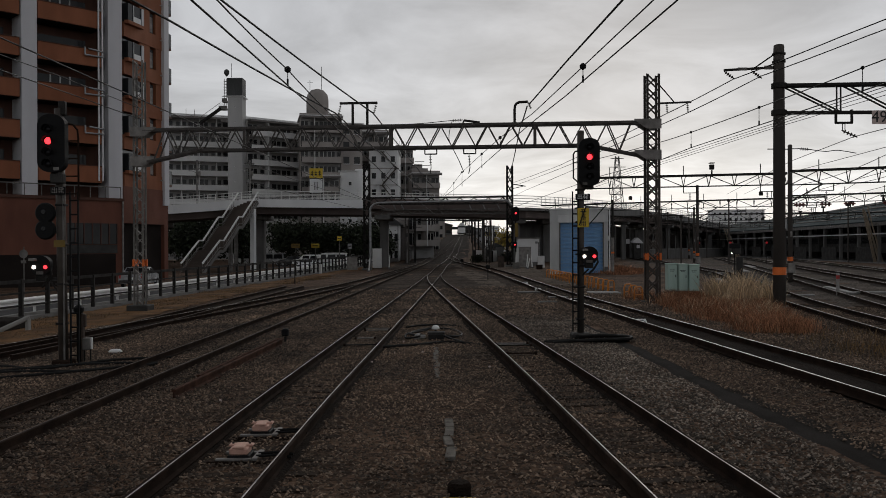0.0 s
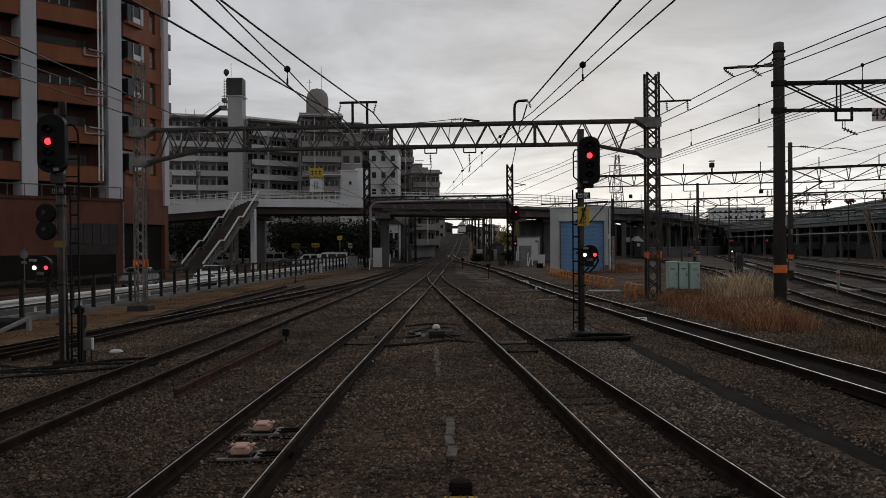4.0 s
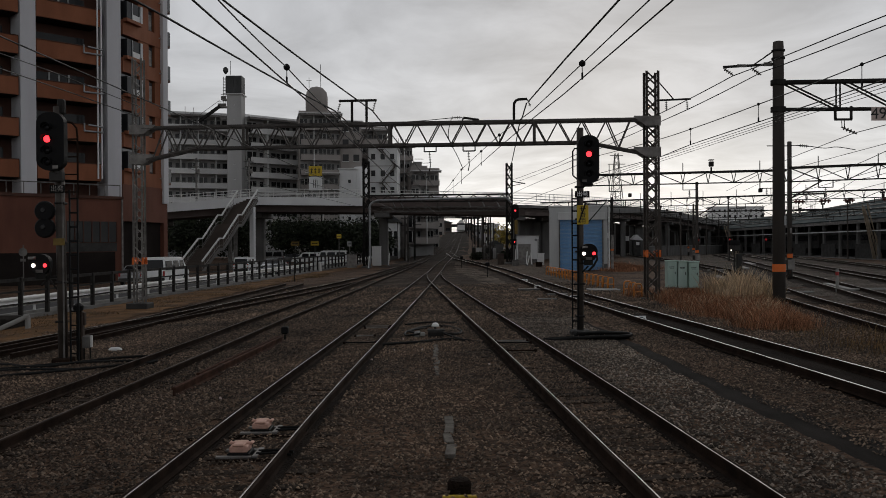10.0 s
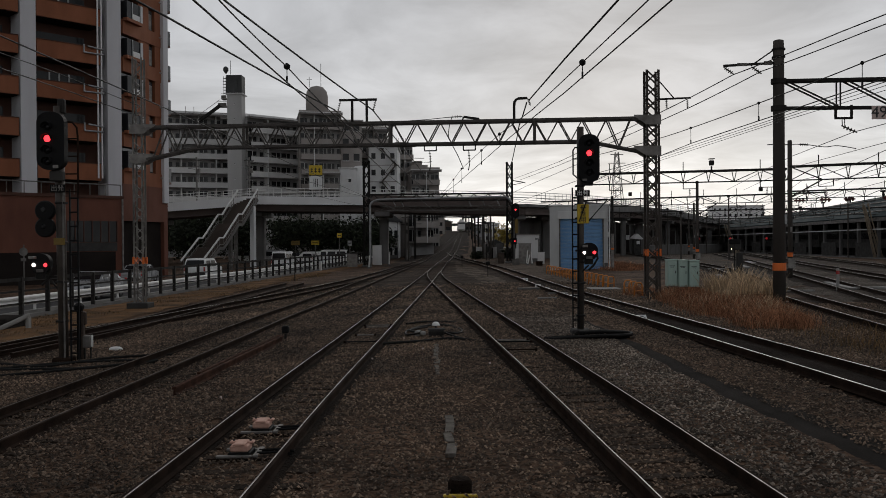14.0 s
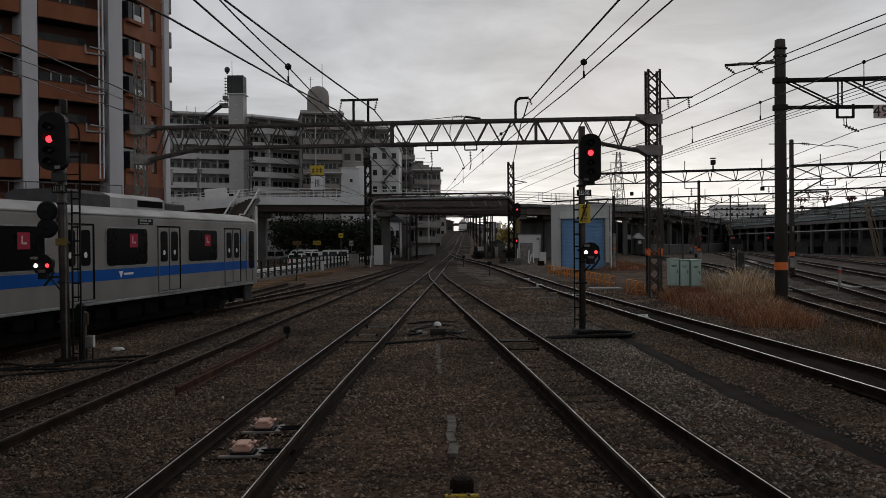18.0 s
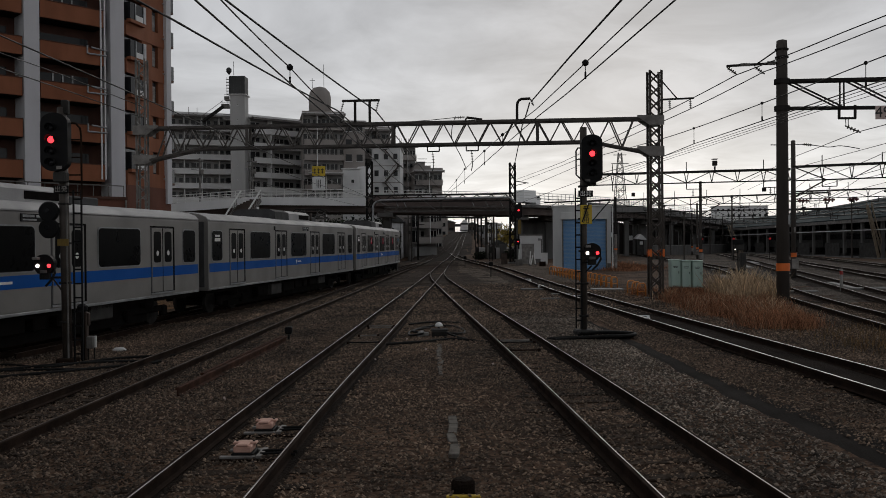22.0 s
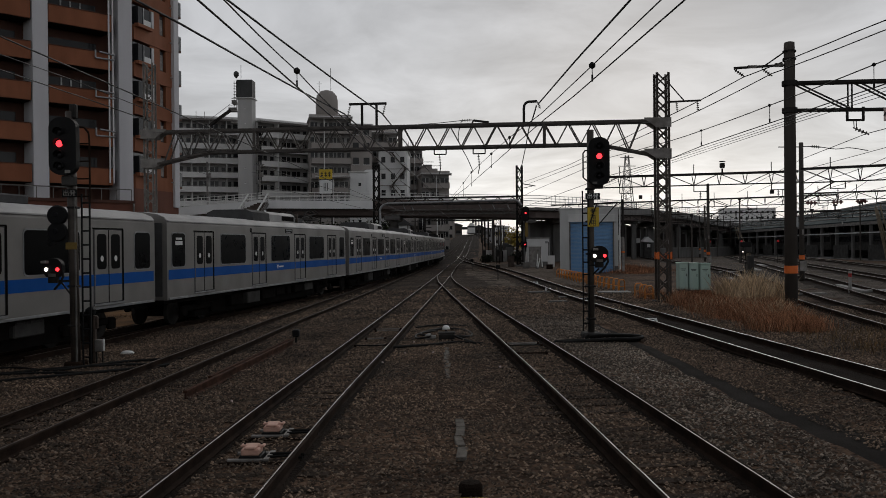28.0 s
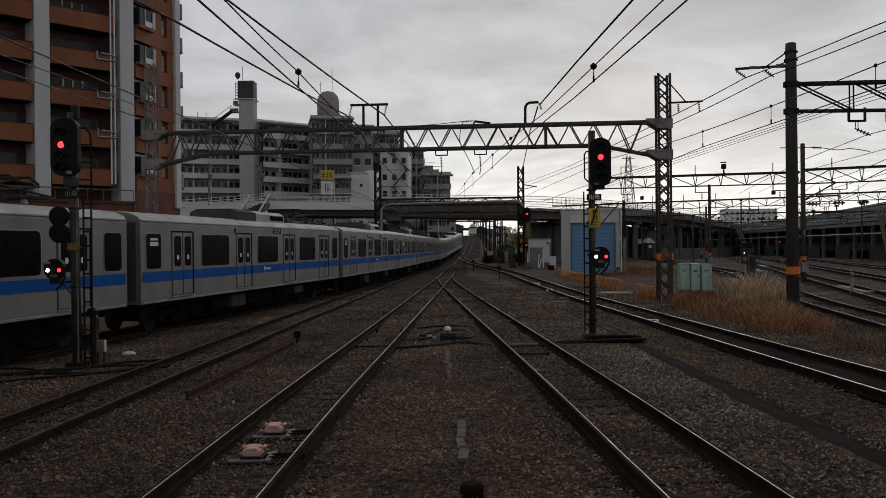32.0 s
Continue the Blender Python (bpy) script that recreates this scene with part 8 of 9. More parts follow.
SUV = [(-2.1, 0.35), (-2.14, 0.95), (-1.9, 1.6), (-1.75, 1.68), (0.1, 1.7), (0.45, 1.6), (1.0, 1.08), (1.95, 0.95), (2.12, 0.36)]


def van(label, paint):
    return vehicle("van", label, VAN, 1.7, (1.0, 0.12, [(-2.15, -0.85, 1.08, 1.72), (-0.75, 0.45, 1.08, 1.72), (0.55, 1.4, 1.08, 1.72)], (-2.36, 1.15, -2.3, 1.78), (1.9, 1.16, 1.3, 1.82)), (-1.45, 1.4), paint)


def wagon(label, paint):
    return vehicle("small_car", label, WAGON, 1.48, (0.9, 0.16, [(-1.45, -0.45, 0.98, 1.45), (-0.38, 0.55, 0.98, 1.45)], (-1.73, 1.0, -1.62, 1.5), (1.05, 1.06, 0.65, 1.5)), (-1.15, 1.15), paint)


def sedan(label, paint):
    return vehicle("sedan_car", label, SEDAN, 1.7, (0.9, 0.3, [(-1.2, -0.3, 0.98, 1.34), (-0.22, 0.65, 0.98, 1.34)], (-1.42, 1.06, -1.0, 1.38), (0.9, 1.04, 0.28, 1.4)), (-1.35, 1.35), paint)


def suv(label, paint):
    return vehicle("suv_car", label, SUV, 1.75, (1.0, 0.18, [(-1.75, -0.7, 1.05, 1.52), (-0.6, 0.5, 1.05, 1.52)], (-2.1, 1.08, -1.95, 1.55), (0.95, 1.12, 0.5, 1.56)), (-1.35, 1.35), paint)


def route(lane):
    pts = [(road_x(y) + lane, y) for y in (-420, -100, 10, 40, 80, 104)] + [(-14.2 + lane * 0.9, 114), (-17.5, 122 - lane), (-26, 126.5 - lane), (-40, 124 - lane), (-62, 120 - lane)]
    P = curve_through(pts, 2.0)
    s, out = 0.0, []
    for i, p in enumerate(P):
        if i:
            s += (p - P[i - 1]).length
        out.append((s, p))
    k = min(out, key=lambda o: abs(o[1].y))
    return [(s - k[0] + k[1].y, p) for s, p in out]


AWAY, NEAR = route(-3.9), route(-1.6)


def road_pose(R, s, flip=False):
    s = min(max(s, R[1][0]), R[-2][0])
    i = next(j for j in range(len(R) - 1) if R[j + 1][0] >= s)
    k = (s - R[i][0]) / (R[i + 1][0] - R[i][0])
    p = R[i][1].lerp(R[i + 1][1], k)
    d = R[min(i + 2, len(R) - 1)][1] - R[max(i - 1, 0)][1]
    yaw = math.atan2(-d.x, d.y) + (math.pi if flip else 0)
    return Matrix.Translation((p.x, p.y, ground_z(p.x, p.y) + 0.035)) @ Matrix.Rotation(yaw, 4, "Z")


# vehicle, lane, second and distance of its middle, speed, oncoming
TRAFFIC = [
    (van("white delivery van driving away along the road", "carwhite"), AWAY, 9.0, 53.1, 8.7, False),
    (wagon("small white boxy car driving away", "carwhite"), AWAY, 7.0, 58.3, 7.9, False),
    (suv("white sport utility car driving away", "carwhite"), AWAY, 11.0, 44.6, 8.4, False),
    (sedan("silver saloon car coming along the near lane", "carsilver"), NEAR, 14.0, 45.5, -9.5, True),
    (sedan("white saloon car coming along the near lane", "carwhite"), NEAR, 2.5, 77.6, -8.3, True),
]


def box_truck():
    t = thing("box_truck", "small white box truck driving over the road bridge", "truck", group="road vehicles")
    part("cargo_box", Geo().box((0, -0.9, 1.85), (1.85, 3.7, 2.05), 0.04), M["carwhite"], t, "white cargo box")
    part("box_frame", Geo().box((0, -0.9, 0.78), (1.6, 3.7, 0.14)), M["boxgrey"], t)
    part("cab", Geo().prism([(-0.85, 0.5), (0.85, 0.5), (0.85, 1.4), (0.76, 2.0), (-0.76, 2.0), (-0.85, 1.4)], 1.05, 2.45), M["carwhite"], t)
    part("windscreen", Geo().box((0, 2.46, 1.62), (1.4, 0.03, 0.6)), M["glass"], t)
    for q in (-1, 1):
        part("side_window", Geo().box((q * 0.82, 1.75, 1.65), (0.1, 0.8, 0.5), 0.01), M["glass"], t)
        part("mirror", Geo().box((q * 1.0, 2.35, 1.5), (0.14, 0.06, 0.3), 0.02), M["black"], t)
        for y in (-1.7, 1.7):
            w = part("wheel", Geo().lathe([(0.22, -0.1), (0.36, -0.11), (0.36, 0.09), (0.22, 0.11)], (q * 0.74, y, 0.36), 16, Matrix.Rotation(math.pi / 2, 4, "Y")), M["tyre"], t)
            part("rim", Geo().lathe([(0.21, -0.115), (0.21, 0.115)], (q * 0.74, y, 0.36), 12, Matrix.Rotation(math.pi / 2, 4, "Y")), M["galv"], w)
    for piece in t.children_recursive:
        piece.data.transform(Matrix.Diagonal((0.8, 0.74, 0.82, 1)))
    return t


TRUCK = box_truck()


def on_bridge(x):
    """The pose on the far lane of the bridge where its line passes x."""
    x = min(max(x, -69.0), 99.0)
    i = next(j for j in range(len(BRIDGE) - 1) if BRIDGE[j + 1][0] >= x)
    a, b = Vector(BRIDGE[i]), Vector(BRIDGE[i + 1])
    d = b - a
    p = a + d * ((x - a.x) / d.x) + Vector((-d.y, d.x, 0)).normalized() * 2.2
    return Matrix.Translation(p) @ Matrix.Rotation(math.atan2(-d.x, d.y), 4, "Z") @ Matrix.Rotation(math.atan2(d.z, d.xy.length), 4, "X")


def motions():
    walk(TRUCK, [(0.5 * k, on_bridge(-22.2 + 10.4 * (0.5 * k - 18.6))) for k in range(65)])
    for i, carriage in enumerate(TRAIN):
        walk(carriage, [(0.5 * k, car_pose(gap_one(0.5 * k) + 10.5 - 21.0 * i)) for k in range(65)])
    for ob, lane, t0, s0, v, flip in TRAFFIC:
        walk(ob, [(0.5 * k, road_pose(lane, s0 + v * (0.5 * k - t0), flip)) for k in range(65)])


# parked cars under the bridge
for i, (x, y, a, kind, paint) in enumerate(((-26.0, 128, 88, van, "carsilver"), (-22.0, 126, 80, sedan, "cardark"), (-19.6, 124, 75, suv, "carwhite"), (-16.0, 122, 92, van, "carwhite"), (-30, 132, 85, van, "carwhite"), (-21.9, 62.0, 3, sedan, "carsilver"))):
    ob = kind(("white" if paint == "carwhite" else "silver" if paint == "carsilver" else "dark") + " parked car near the bridge", paint)
    ob.matrix_basis = pose(x, y, ground_z(x, y) + 0.02, 0, 0, a)

# ---------------------------------------------------------------- overhead wires
wire("feeder_wire", [(4.85, 5.0, 7.97), (4.24, 20.48, 8.12), (3.86, 26.83, 8.08), (3.62, 35.9, 8.27)], 0.03, "thick black feeder wire above the line", 0.0)
wire("feeder_wire", [(3.53, 36.0, 8.19), (4.1, 46, 8.6), (5.0, 60, 8.75), (6.2, 80, 8.9), (7.3, 99.6, 10.0)], 0.03, "thick black feeder wire hanging to the far portal", 0.05)
wire("feeder_wire", [(-9.76, 5.0, 8.24), (-6.94, 21.95, 8.1), (-4.55, 36.3, 7.98), (-2.5, 100, 9.0)], 0.03, "thick black feeder wire above the line", 0.04)
wire("feeder_wire", [(-7.79, 5.0, 8.64), (-5.33, 20.91, 8.3), (-2.95, 36.3, 7.97), (-1, 100, 9.0)], 0.028, "thick black feeder wire above the line", 0.04)
wire("contact_wire", [(3.23, 2.0, 5.2), (2.75, 10.18, 5.2), (2.35, 16.56, 5.2), (2.1, 19.6, 5.2), (1.74, 25.0, 5.2), (1.38, 30.74, 5.2), (0.64, 42.2, 5.2), (0.1, 49, 5.2), (-0.4, 62, 5.2), (0.0, 112, 5.3)], 0.012, "thin contact wire above the track", 0.0)
wire("messenger_wire", [(2.78, 2.0, 5.03), (2.57, 10.6, 5.32), (2.46, 15.08, 5.47), (2.1, 20.01, 5.42), (1.66, 25, 5.48), (1.42, 31.5, 5.71), (0.9, 41, 5.87), (0.43, 54, 6.01), (-0.09, 70, 6.37), (0.2, 112, 6.6)], 0.011, "messenger wire above the track", 0.0)
wire("contact_wire", [(-3.17, 2.0, 5.2), (-2.92, 10.06, 5.2), (-2.76, 15.29, 5.2), (-2.6, 19.99, 5.2), (-2.3, 36, 5.2), (-0.6, 80, 5.2), (0.3, 112, 5.3), (2, 170, 7.2), (5.5, 300, 11)], 0.014, "thin contact wire above the track", 0.0)
wire("messenger_wire", [(-3.0, 2.0, 5.36), (-2.84, 10.9, 5.44), (-2.76, 15.29, 5.48), (-2.47, 19.49, 5.26), (-2.4, 36, 6.1), (-0.6, 80, 6.1), (0.3, 112, 6.1), (2, 170, 8.1)], 0.011, "messenger wire above the track", 0.02)
wire("feeder_wire", [(16.81, 8.0, 9.37), (12.01, 25.92, 8.6), (10.57, 31.3, 8.37), (9.1, 35.2, 7.7), (8.9, 66, 8.5), (8.2, 100, 9.75)], 0.018, "black feeder wire beside the yard", 0.02)
wire("feeder_wire", [(17.31, 8.0, 9.25), (12.85, 26.14, 8.65), (11.58, 31.3, 8.48), (9.94, 35.2, 7.72), (9.3, 66, 8.4), (8.9, 100, 9.6)], 0.018, "black feeder wire beside the yard", 0.02)
wire("contact_wire", [(8.82, 2.0, 5.25), (7.98, 16.36, 5.25), (7.71, 20.96, 5.25), (7.42, 25.7, 5.25), (7.43, 29.57, 5.25), (6.6, 36, 5.25), (5.5, 57, 5.2), (3.4, 112, 5.3)], 0.012, "thin contact wire above the track", 0.0)
wire("messenger_wire", [(8.86, 2.0, 5.72), (7.99, 16.36, 5.69), (7.71, 20.96, 5.68), (7.42, 25.7, 5.71), (7.43, 29.57, 5.87), (6.6, 36, 6.0), (5.5, 57, 6.05), (3.4, 112, 6.1)], 0.012, "messenger wire above the track", 0.01)
wire("yard_wire", [(10.4, 8.0, 5.9), (10.02, 19.46, 5.9), (9.72, 25.42, 5.9), (9.07, 36.18, 5.9), (8.4, 53, 5.9)], 0.009, "thin overhead wire beside the yard", 0.0)
wire("yard_wire", [(10.7, 8.0, 5.9), (10.27, 19.96, 5.9), (9.91, 25.91, 5.9), (9.32, 37.17, 5.9), (8.8, 53, 5.9)], 0.008, "thin overhead wire beside the yard", 0.0)
wire("yard_wire", [(11.1, 8.0, 5.9), (10.58, 20.56, 5.9), (10.1, 26.41, 5.9), (9.58, 38.21, 5.9), (9.2, 53, 5.9)], 0.008, "thin overhead wire beside the yard", 0.0)
wire("yard_wire", [(11.21, 8.0, 5.2), (10.96, 21.24, 5.2), (10.93, 22.86, 5.2), (11.9, 29.34, 5.2), (16.5, 50, 5.3)], 0.01, "overhead wire of the yard", 0.0)
wire("yard_wire", [(11.82, 10.0, 5.2), (13.05, 25.28, 5.2), (13.74, 33.87, 5.2), (17.5, 50, 5.3)], 0.009, "overhead wire of the yard", 0.0)
wire("contact_wire", [(-8.7, 38, 5.2), (-6, 70, 5.2), (-3.5, 112, 5.3)], 0.012, "thin contact wire above the track")
wire("messenger_wire", [(-8.7, 38, 6.1), (-6, 70, 6.1), (-3.5, 112, 6.1)], 0.014, "messenger wire above the track", 0.2)
wire("contact_wire", [(-6.3, 4, 5.2), (-5.7, 22, 5.2), (-5.2, 38, 5.2), (-4.2, 70, 5.2), (-3, 112, 5.3)], 0.012, "thin contact wire above the track")
for i in (1, 2):
    wire("yard_wire", [(15.5 + 1.2 * i, 8, 6.2), (15.0 + 2.2 * i, 31, 6.2), (18 + 3 * i, 50, 5.9), (24 + 4 * i, 76, 5.8), (31 + 5 * i, 104, 5.6), (40 + 6 * i, 136, 5.5), (50 + 7 * i, 172, 5.5)], 0.014, "overhead wire of the yard", 0.25)
    wire("yard_wire", [(15.5 + 1.2 * i, 8, 5.3), (15.0 + 2.2 * i, 31, 5.3), (18 + 3 * i, 50, 5.3), (24 + 4 * i, 76, 5.3), (31 + 5 * i, 104, 5.2), (40 + 6 * i, 136, 5.2), (50 + 7 * i, 172, 5.2)], 0.012, "overhead wire of the yard", 0.0)
wire("cable", [(-13.2, 12, 7.6), (-13.39, 26, 8.18), (-13.6, 30.5, 8.43), (-13.07, 37, 8.33)], 0.016, "thin cable tied to the portal leg", 0.0)
wire("cable", [(-13.2, 12, 7.3), (-13.4, 26, 7.72), (-13.7, 32, 8.0), (-13.07, 37, 7.87)], 0.02, "black cable tied to the portal leg", 0.0)


def dropper(x, y, z0, z1, ball=1.0):
    t = thing("wire_dropper", "black ball clamp and thin dropper on the overhead wire", "clamp", group="droppers")
    part("ball", Geo().lathe([(0.01, -0.06 * ball), (0.055 * ball, -0.03 * ball), (0.06 * ball, 0.02 * ball), (0.02, 0.06 * ball)], (x, y, z0), 10), M["black"], t)
    part("dropper", Geo().tube([(x, y, z0), (x, y, z1)], 0.008, 5), M["wire"], t)
    part("clamp", Geo().box((x, y, z1 + 0.05), (0.03, 0.03, 0.12)), M["black"], t)


dropper(2.46, 15.08, 5.47, 5.2)
dropper(1.66, 25, 5.48, 5.2, 0.8)
dropper(1.42, 31.5, 5.71, 5.2, 0.8)
dropper(0.9, 41, 5.87, 5.2, 0.8)
dropper(0.6, 49, 5.95, 5.2, 0.8)
dropper(-2.76, 15.29, 5.48, 5.2)
dropper(7.42, 25.7, 5.71, 5.25, 0.6)
dropper(7.71, 20.96, 5.68, 5.25, 0.6)
dropper(7.99, 16.36, 5.69, 5.25, 0.6)

# ---------------------------------------------------------------- small things on the ballast
def point_machine(x, y, a):
    z = level(x, y) - 0.155
    t = thing("track_transponder", "faded pink casting on a steel plate between the rails", "transponder", pose(x, y, z, 0, 0, a), "pink castings")
    part("plate", Geo().box((-0.05, -0.17, 0.03), (0.42, 0.06, 0.03), 0.008).box((0.2, 0.02, 0.035), (0.07, 0.44, 0.035), 0.008).box((-0.02, 0.17, 0.03), (0.4, 0.06, 0.035), 0.008), M["galvmid"], t, "pale steel mounting bars")
    part("base", Geo().box((0, 0, 0.035), (0.26, 0.3, 0.07), 0.01), M["black"], t, "dark base")
    part("casting", Geo().box((0, -0.02, 0.11), (0.22, 0.23, 0.08), 0.014), M["pink"], t, "faded pink casting")
    part("lid", Geo().box((0.0, 0.05, 0.155), (0.29, 0.11, 0.03), 0.01).box((0, -0.02, 0.16), (0.14, 0.26, 0.028), 0.01), M["pink"], t)
    for q in (-1, 1):
        part("bolt", Geo().lathe([(0.014, 0.165), (0.014, 0.185)], (0.1 * q, 0.05, 0), 6), M["steel"], t)
    part("cable", Geo().tube([(0.2, 0.06, 0.05), (0.45, 0.06, 0.06), (0.62, 0.05, 0.04)], 0.018, 6).tube([(0.2, -0.08, 0.05), (0.45, -0.08, 0.06), (0.62, -0.09, 0.04)], 0.018, 6), M["rubber"], t)
    part("tie_bar", Geo().box((0.05, -0.2, 0.0), (0.8, 0.04, 0.03)), M["rail"], t)


point_machine(-2.43, 10.25, 0)
point_machine(-2.45, 11.55, 0)


def slabs():
    rng = random.Random(3)
    for x, y, w, l in ((0.07, 11.05, 0.14, 2.2), (-0.14, 16.8, 0.09, 1.2), (-0.18, 19.4, 0.125, 3.4)):
        t = thing("trough_cover", "pale flat concrete cable trough lid in the ballast", "trough lid", pose(x, y, ground_z(x, y) + 0.012, 0, 0, rng.uniform(0, 2)), "trough lids")
        m = max(2, round(l / 0.6))
        for i in range(m):
            part("slab", Geo().box((rng.uniform(-0.02, 0.02), l * ((i + 0.5) / m - 0.5), rng.uniform(-0.015, 0.01)), (w * rng.uniform(0.7, 1.0), l / m * rng.uniform(0.84, 0.99), 0.06), 0.008, Matrix.Rotation(rng.uniform(-0.07, 0.07), 3, "Z")), M["trough"], t)
    for x, y in ((6.05, 25.6), (5.62, 35.9), (5.2, 53), (5.1, 45)):
        t = thing("rail_marker", "small white lettered marker plate on the rail", "marker", pose(x - 0.6, y, level(x, y) - 0.05, -32, 0, 6), "rail markers")
        part("plate", Geo().box((0.45, 0, 0), (0.32, 0.03, 0.15), 0.008), M["white"], t)
        part("lettering_bars", Geo().box((0.42, -0.018, 0.02), (0.2, 0.006, 0.03)).box((0.46, -0.018, -0.03), (0.22, 0.006, 0.025)), M["text"], t)
    # junction box with cables
    x, y = -0.2, 23.0
    z = ground_z(x, y)
    t = thing("junction_box", "dark cable junction box with a white cap and loose black cables", "junction box", (x, y, z))
    part("box", Geo().box((0, 0, 0.1), (0.42, 0.36, 0.18), 0.03), M["steel"], t)
    part("lid", Geo().box((0, 0, 0.21), (0.46, 0.3, 0.05), 0.02), M["boxgrey"], t)
    part("foot", Geo().box((-0.17, -0.2, 0.02), (0.06, 0.08, 0.08), 0.01).box((0.17, -0.2, 0.02), (0.06, 0.08, 0.08), 0.01), M["black"], t)
    part("white_cap", Geo().lathe([(0.11, 0), (0.1, 0.05), (0.06, 0.1), (0.01, 0.11)], (-0.02, 0.24, 0.28), 14), M["white"], t, smooth=True)
    part("cap_stem", Geo().tube([(-0.02, 0.24, 0), (-0.02, 0.24, 0.3)], 0.03, 8), M["steel"], t)
    part("cable_joint", Geo().box((-0.5, 0.1, 0.09), (0.12, 0.3, 0.17), 0.03, Matrix.Rotation(-0.25, 3, "Z")).box((-0.36, 0.0, 0.1), (0.14, 0.12, 0.1), 0.02), M["concrete"], t)
    for pts, r in ((((-0.4, 0.1, 0.12), (-0.65, 0.55, 0.1), (-0.75, 1.3, 0.06), (-0.5, 2.2, 0.06), (-0.1, 2.7, 0.06), (0.35, 2.5, 0.06), (0.62, 1.7, 0.06), (0.7, 0.8, 0.06), (0.5, 0.2, 0.08), (0.2, 0.0, 0.12)), 0.035),
                   (((-0.4, 0.0, 0.12), (-0.7, -0.1, 0.08), (-0.85, 0.4, 0.05), (-0.8, 1.4, 0.05), (-0.3, 2.2, 0.05)), 0.028),
                   (((-0.95, 3.3, 0.05), (-0.5, 3.8, 0.06), (0.1, 3.9, 0.06), (0.6, 3.5, 0.06), (1.0, 3.2, 0.05), (1.5, 3.1, 0.04)), 0.03),
                   (((-1.3, -1.85, 0.05), (-0.9, -1.7, 0.06), (-0.4, -1.45, 0.06), (0.2, -0.95, 0.06), (0.7, -1.1, 0.06), (1.0, -1.35, 0.05)), 0.035),
                   (((0.2, 0.0, 0.12), (0.45, -0.3, 0.06), (0.8, -1.1, 0.05), (1.25, -1.5, 0.05)), 0.028)):
        part("cable", Geo().tube(curve3(pts), r, 7), M["rubber"], t)
    # pale stray stones
    pm = Geo().box((0, 0, 0), (0.05, 0.04, 0.035), 0.012).mesh("pale_stone", M["faded"])
    for i, (px, py) in enumerate(((0.93, 17.5), (-1.56, 18.6), (-1.17, 20.2), (-0.5, 20.1), (-1.05, 22.4), (3.3, 15.5), (-3.7, 14.2))):
        u = thing("pale_stone", "small pale stray stone among the brown ballast", "stone", pose(px, py, ground_z(px, py) + 0.05, 20 * i, 11 * i, 57 * i), "stray stones")
        part("lump", pm, None, u)
    for a, b, mat, w in (((-2.38, 25.9), (-1.6, 25.85), "galvmid", 0.05), ((-2.3, 25.2), (-1.6, 25.2), "galvmid", 0.05), ((-2.37, 23.1), (-1.85, 23.05), "galvmid", 0.06), ((-2.5, 21.65), (-1.7, 21.55), "black", 0.09), ((1.27, 21.2), (2.05, 21.05), "galvmid", 0.05), ((1.3, 20.85), (2.1, 20.7), "black", 0.1), ((1.42, 19.25), (2.05, 19.15), "rail", 0.07)):
        u = thing("tie_bar", "dull steel tie bar lying across the track" if mat != "black" else "black tie bar lying across the track", "bar", group="tie bars")
        pa, pb = (Vector((*q, ground_z(*q) + 0.085)) for q in (a, b))
        part("bar", Geo().beam(pa, pb, w * 0.6, 0.03, 0.006), M[mat], u)
        for q in (pa, pb):
            part("clamp", Geo().box(q, (0.06, w + 0.03, 0.06), 0.01), M["rail"], u)
    # spare rails lying between the tracks
    t = thing("spare_rail", "rusty spare rails lying in the ballast", "rail", group="spare rails")
    for k, (a, b) in enumerate((((-4.6, 14.6), (-4.28, 22.7)), ((-4.72, 16.5), (-4.42, 22.9)))):
        pa, pb = (Vector((*q, ground_z(*q) + 0.17)) for q in (a, b))
        part("rail", Geo().sweep([(u * 1.15, v * 1.0) for u, v in RAIL_PROF], [pa, pa.lerp(pb, 0.5), pb]), M["sparerust"], t)
    t = thing("white_sack", "small crumpled white sack on the ballast", "sack", (-8.32, 21.75, ground_z(-8.32, 21.75)))
    part("sack", Geo().lathe([(0.02, 0), (0.13, 0.02), (0.15, 0.06), (0.1, 0.11), (0.03, 0.12)], n=12, m=Matrix.Diagonal((1.2, 0.8, 1, 1))), M["white"], t, smooth=True)
    # post with cable box in front of the left signal
    x, y = -8.44, 19.9
    z = ground_z(x, y)
    t = thing("cable_post", "dark rusty cable post with a round cap and a grey box", "post", (x, y, z))
    part("post", Geo().box((0, 0, 0.6), (0.1, 0.15, 1.2), 0.02), M["under"], t)
    part("rusty_strap", Geo().box((0.075, -0.01, 0.6), (0.06, 0.12, 1.1), 0.015).box((0.12, 0, 0.98), (0.06, 0.1, 0.3), 0.02), M["railrust"], t, "rust-brown strap")
    part("cap", Geo().lathe([(0.06, -0.1), (0.11, -0.05), (0.12, 0.04), (0.05, 0.1)], (-0.02, 0, 1.24), 12), M["black"], t)
    part("box", Geo().box((0.2, -0.05, 0.45), (0.17, 0.2, 0.28), 0.02), M["galvdull"], t)
    part("box_leg", Geo().box((0.13, -0.05, 0.16), (0.03, 0.03, 0.36)).box((0.27, -0.05, 0.16), (0.03, 0.03, 0.36)), M["steel"], t)
    part("white_strip", Geo().box((0.32, -0.1, 0.47), (0.04, 0.03, 0.27)), M["white"], t)
    # buried cables near the left edge
    t = thing("ground_cables", "black cables running across the ballast to the signal", "cable")
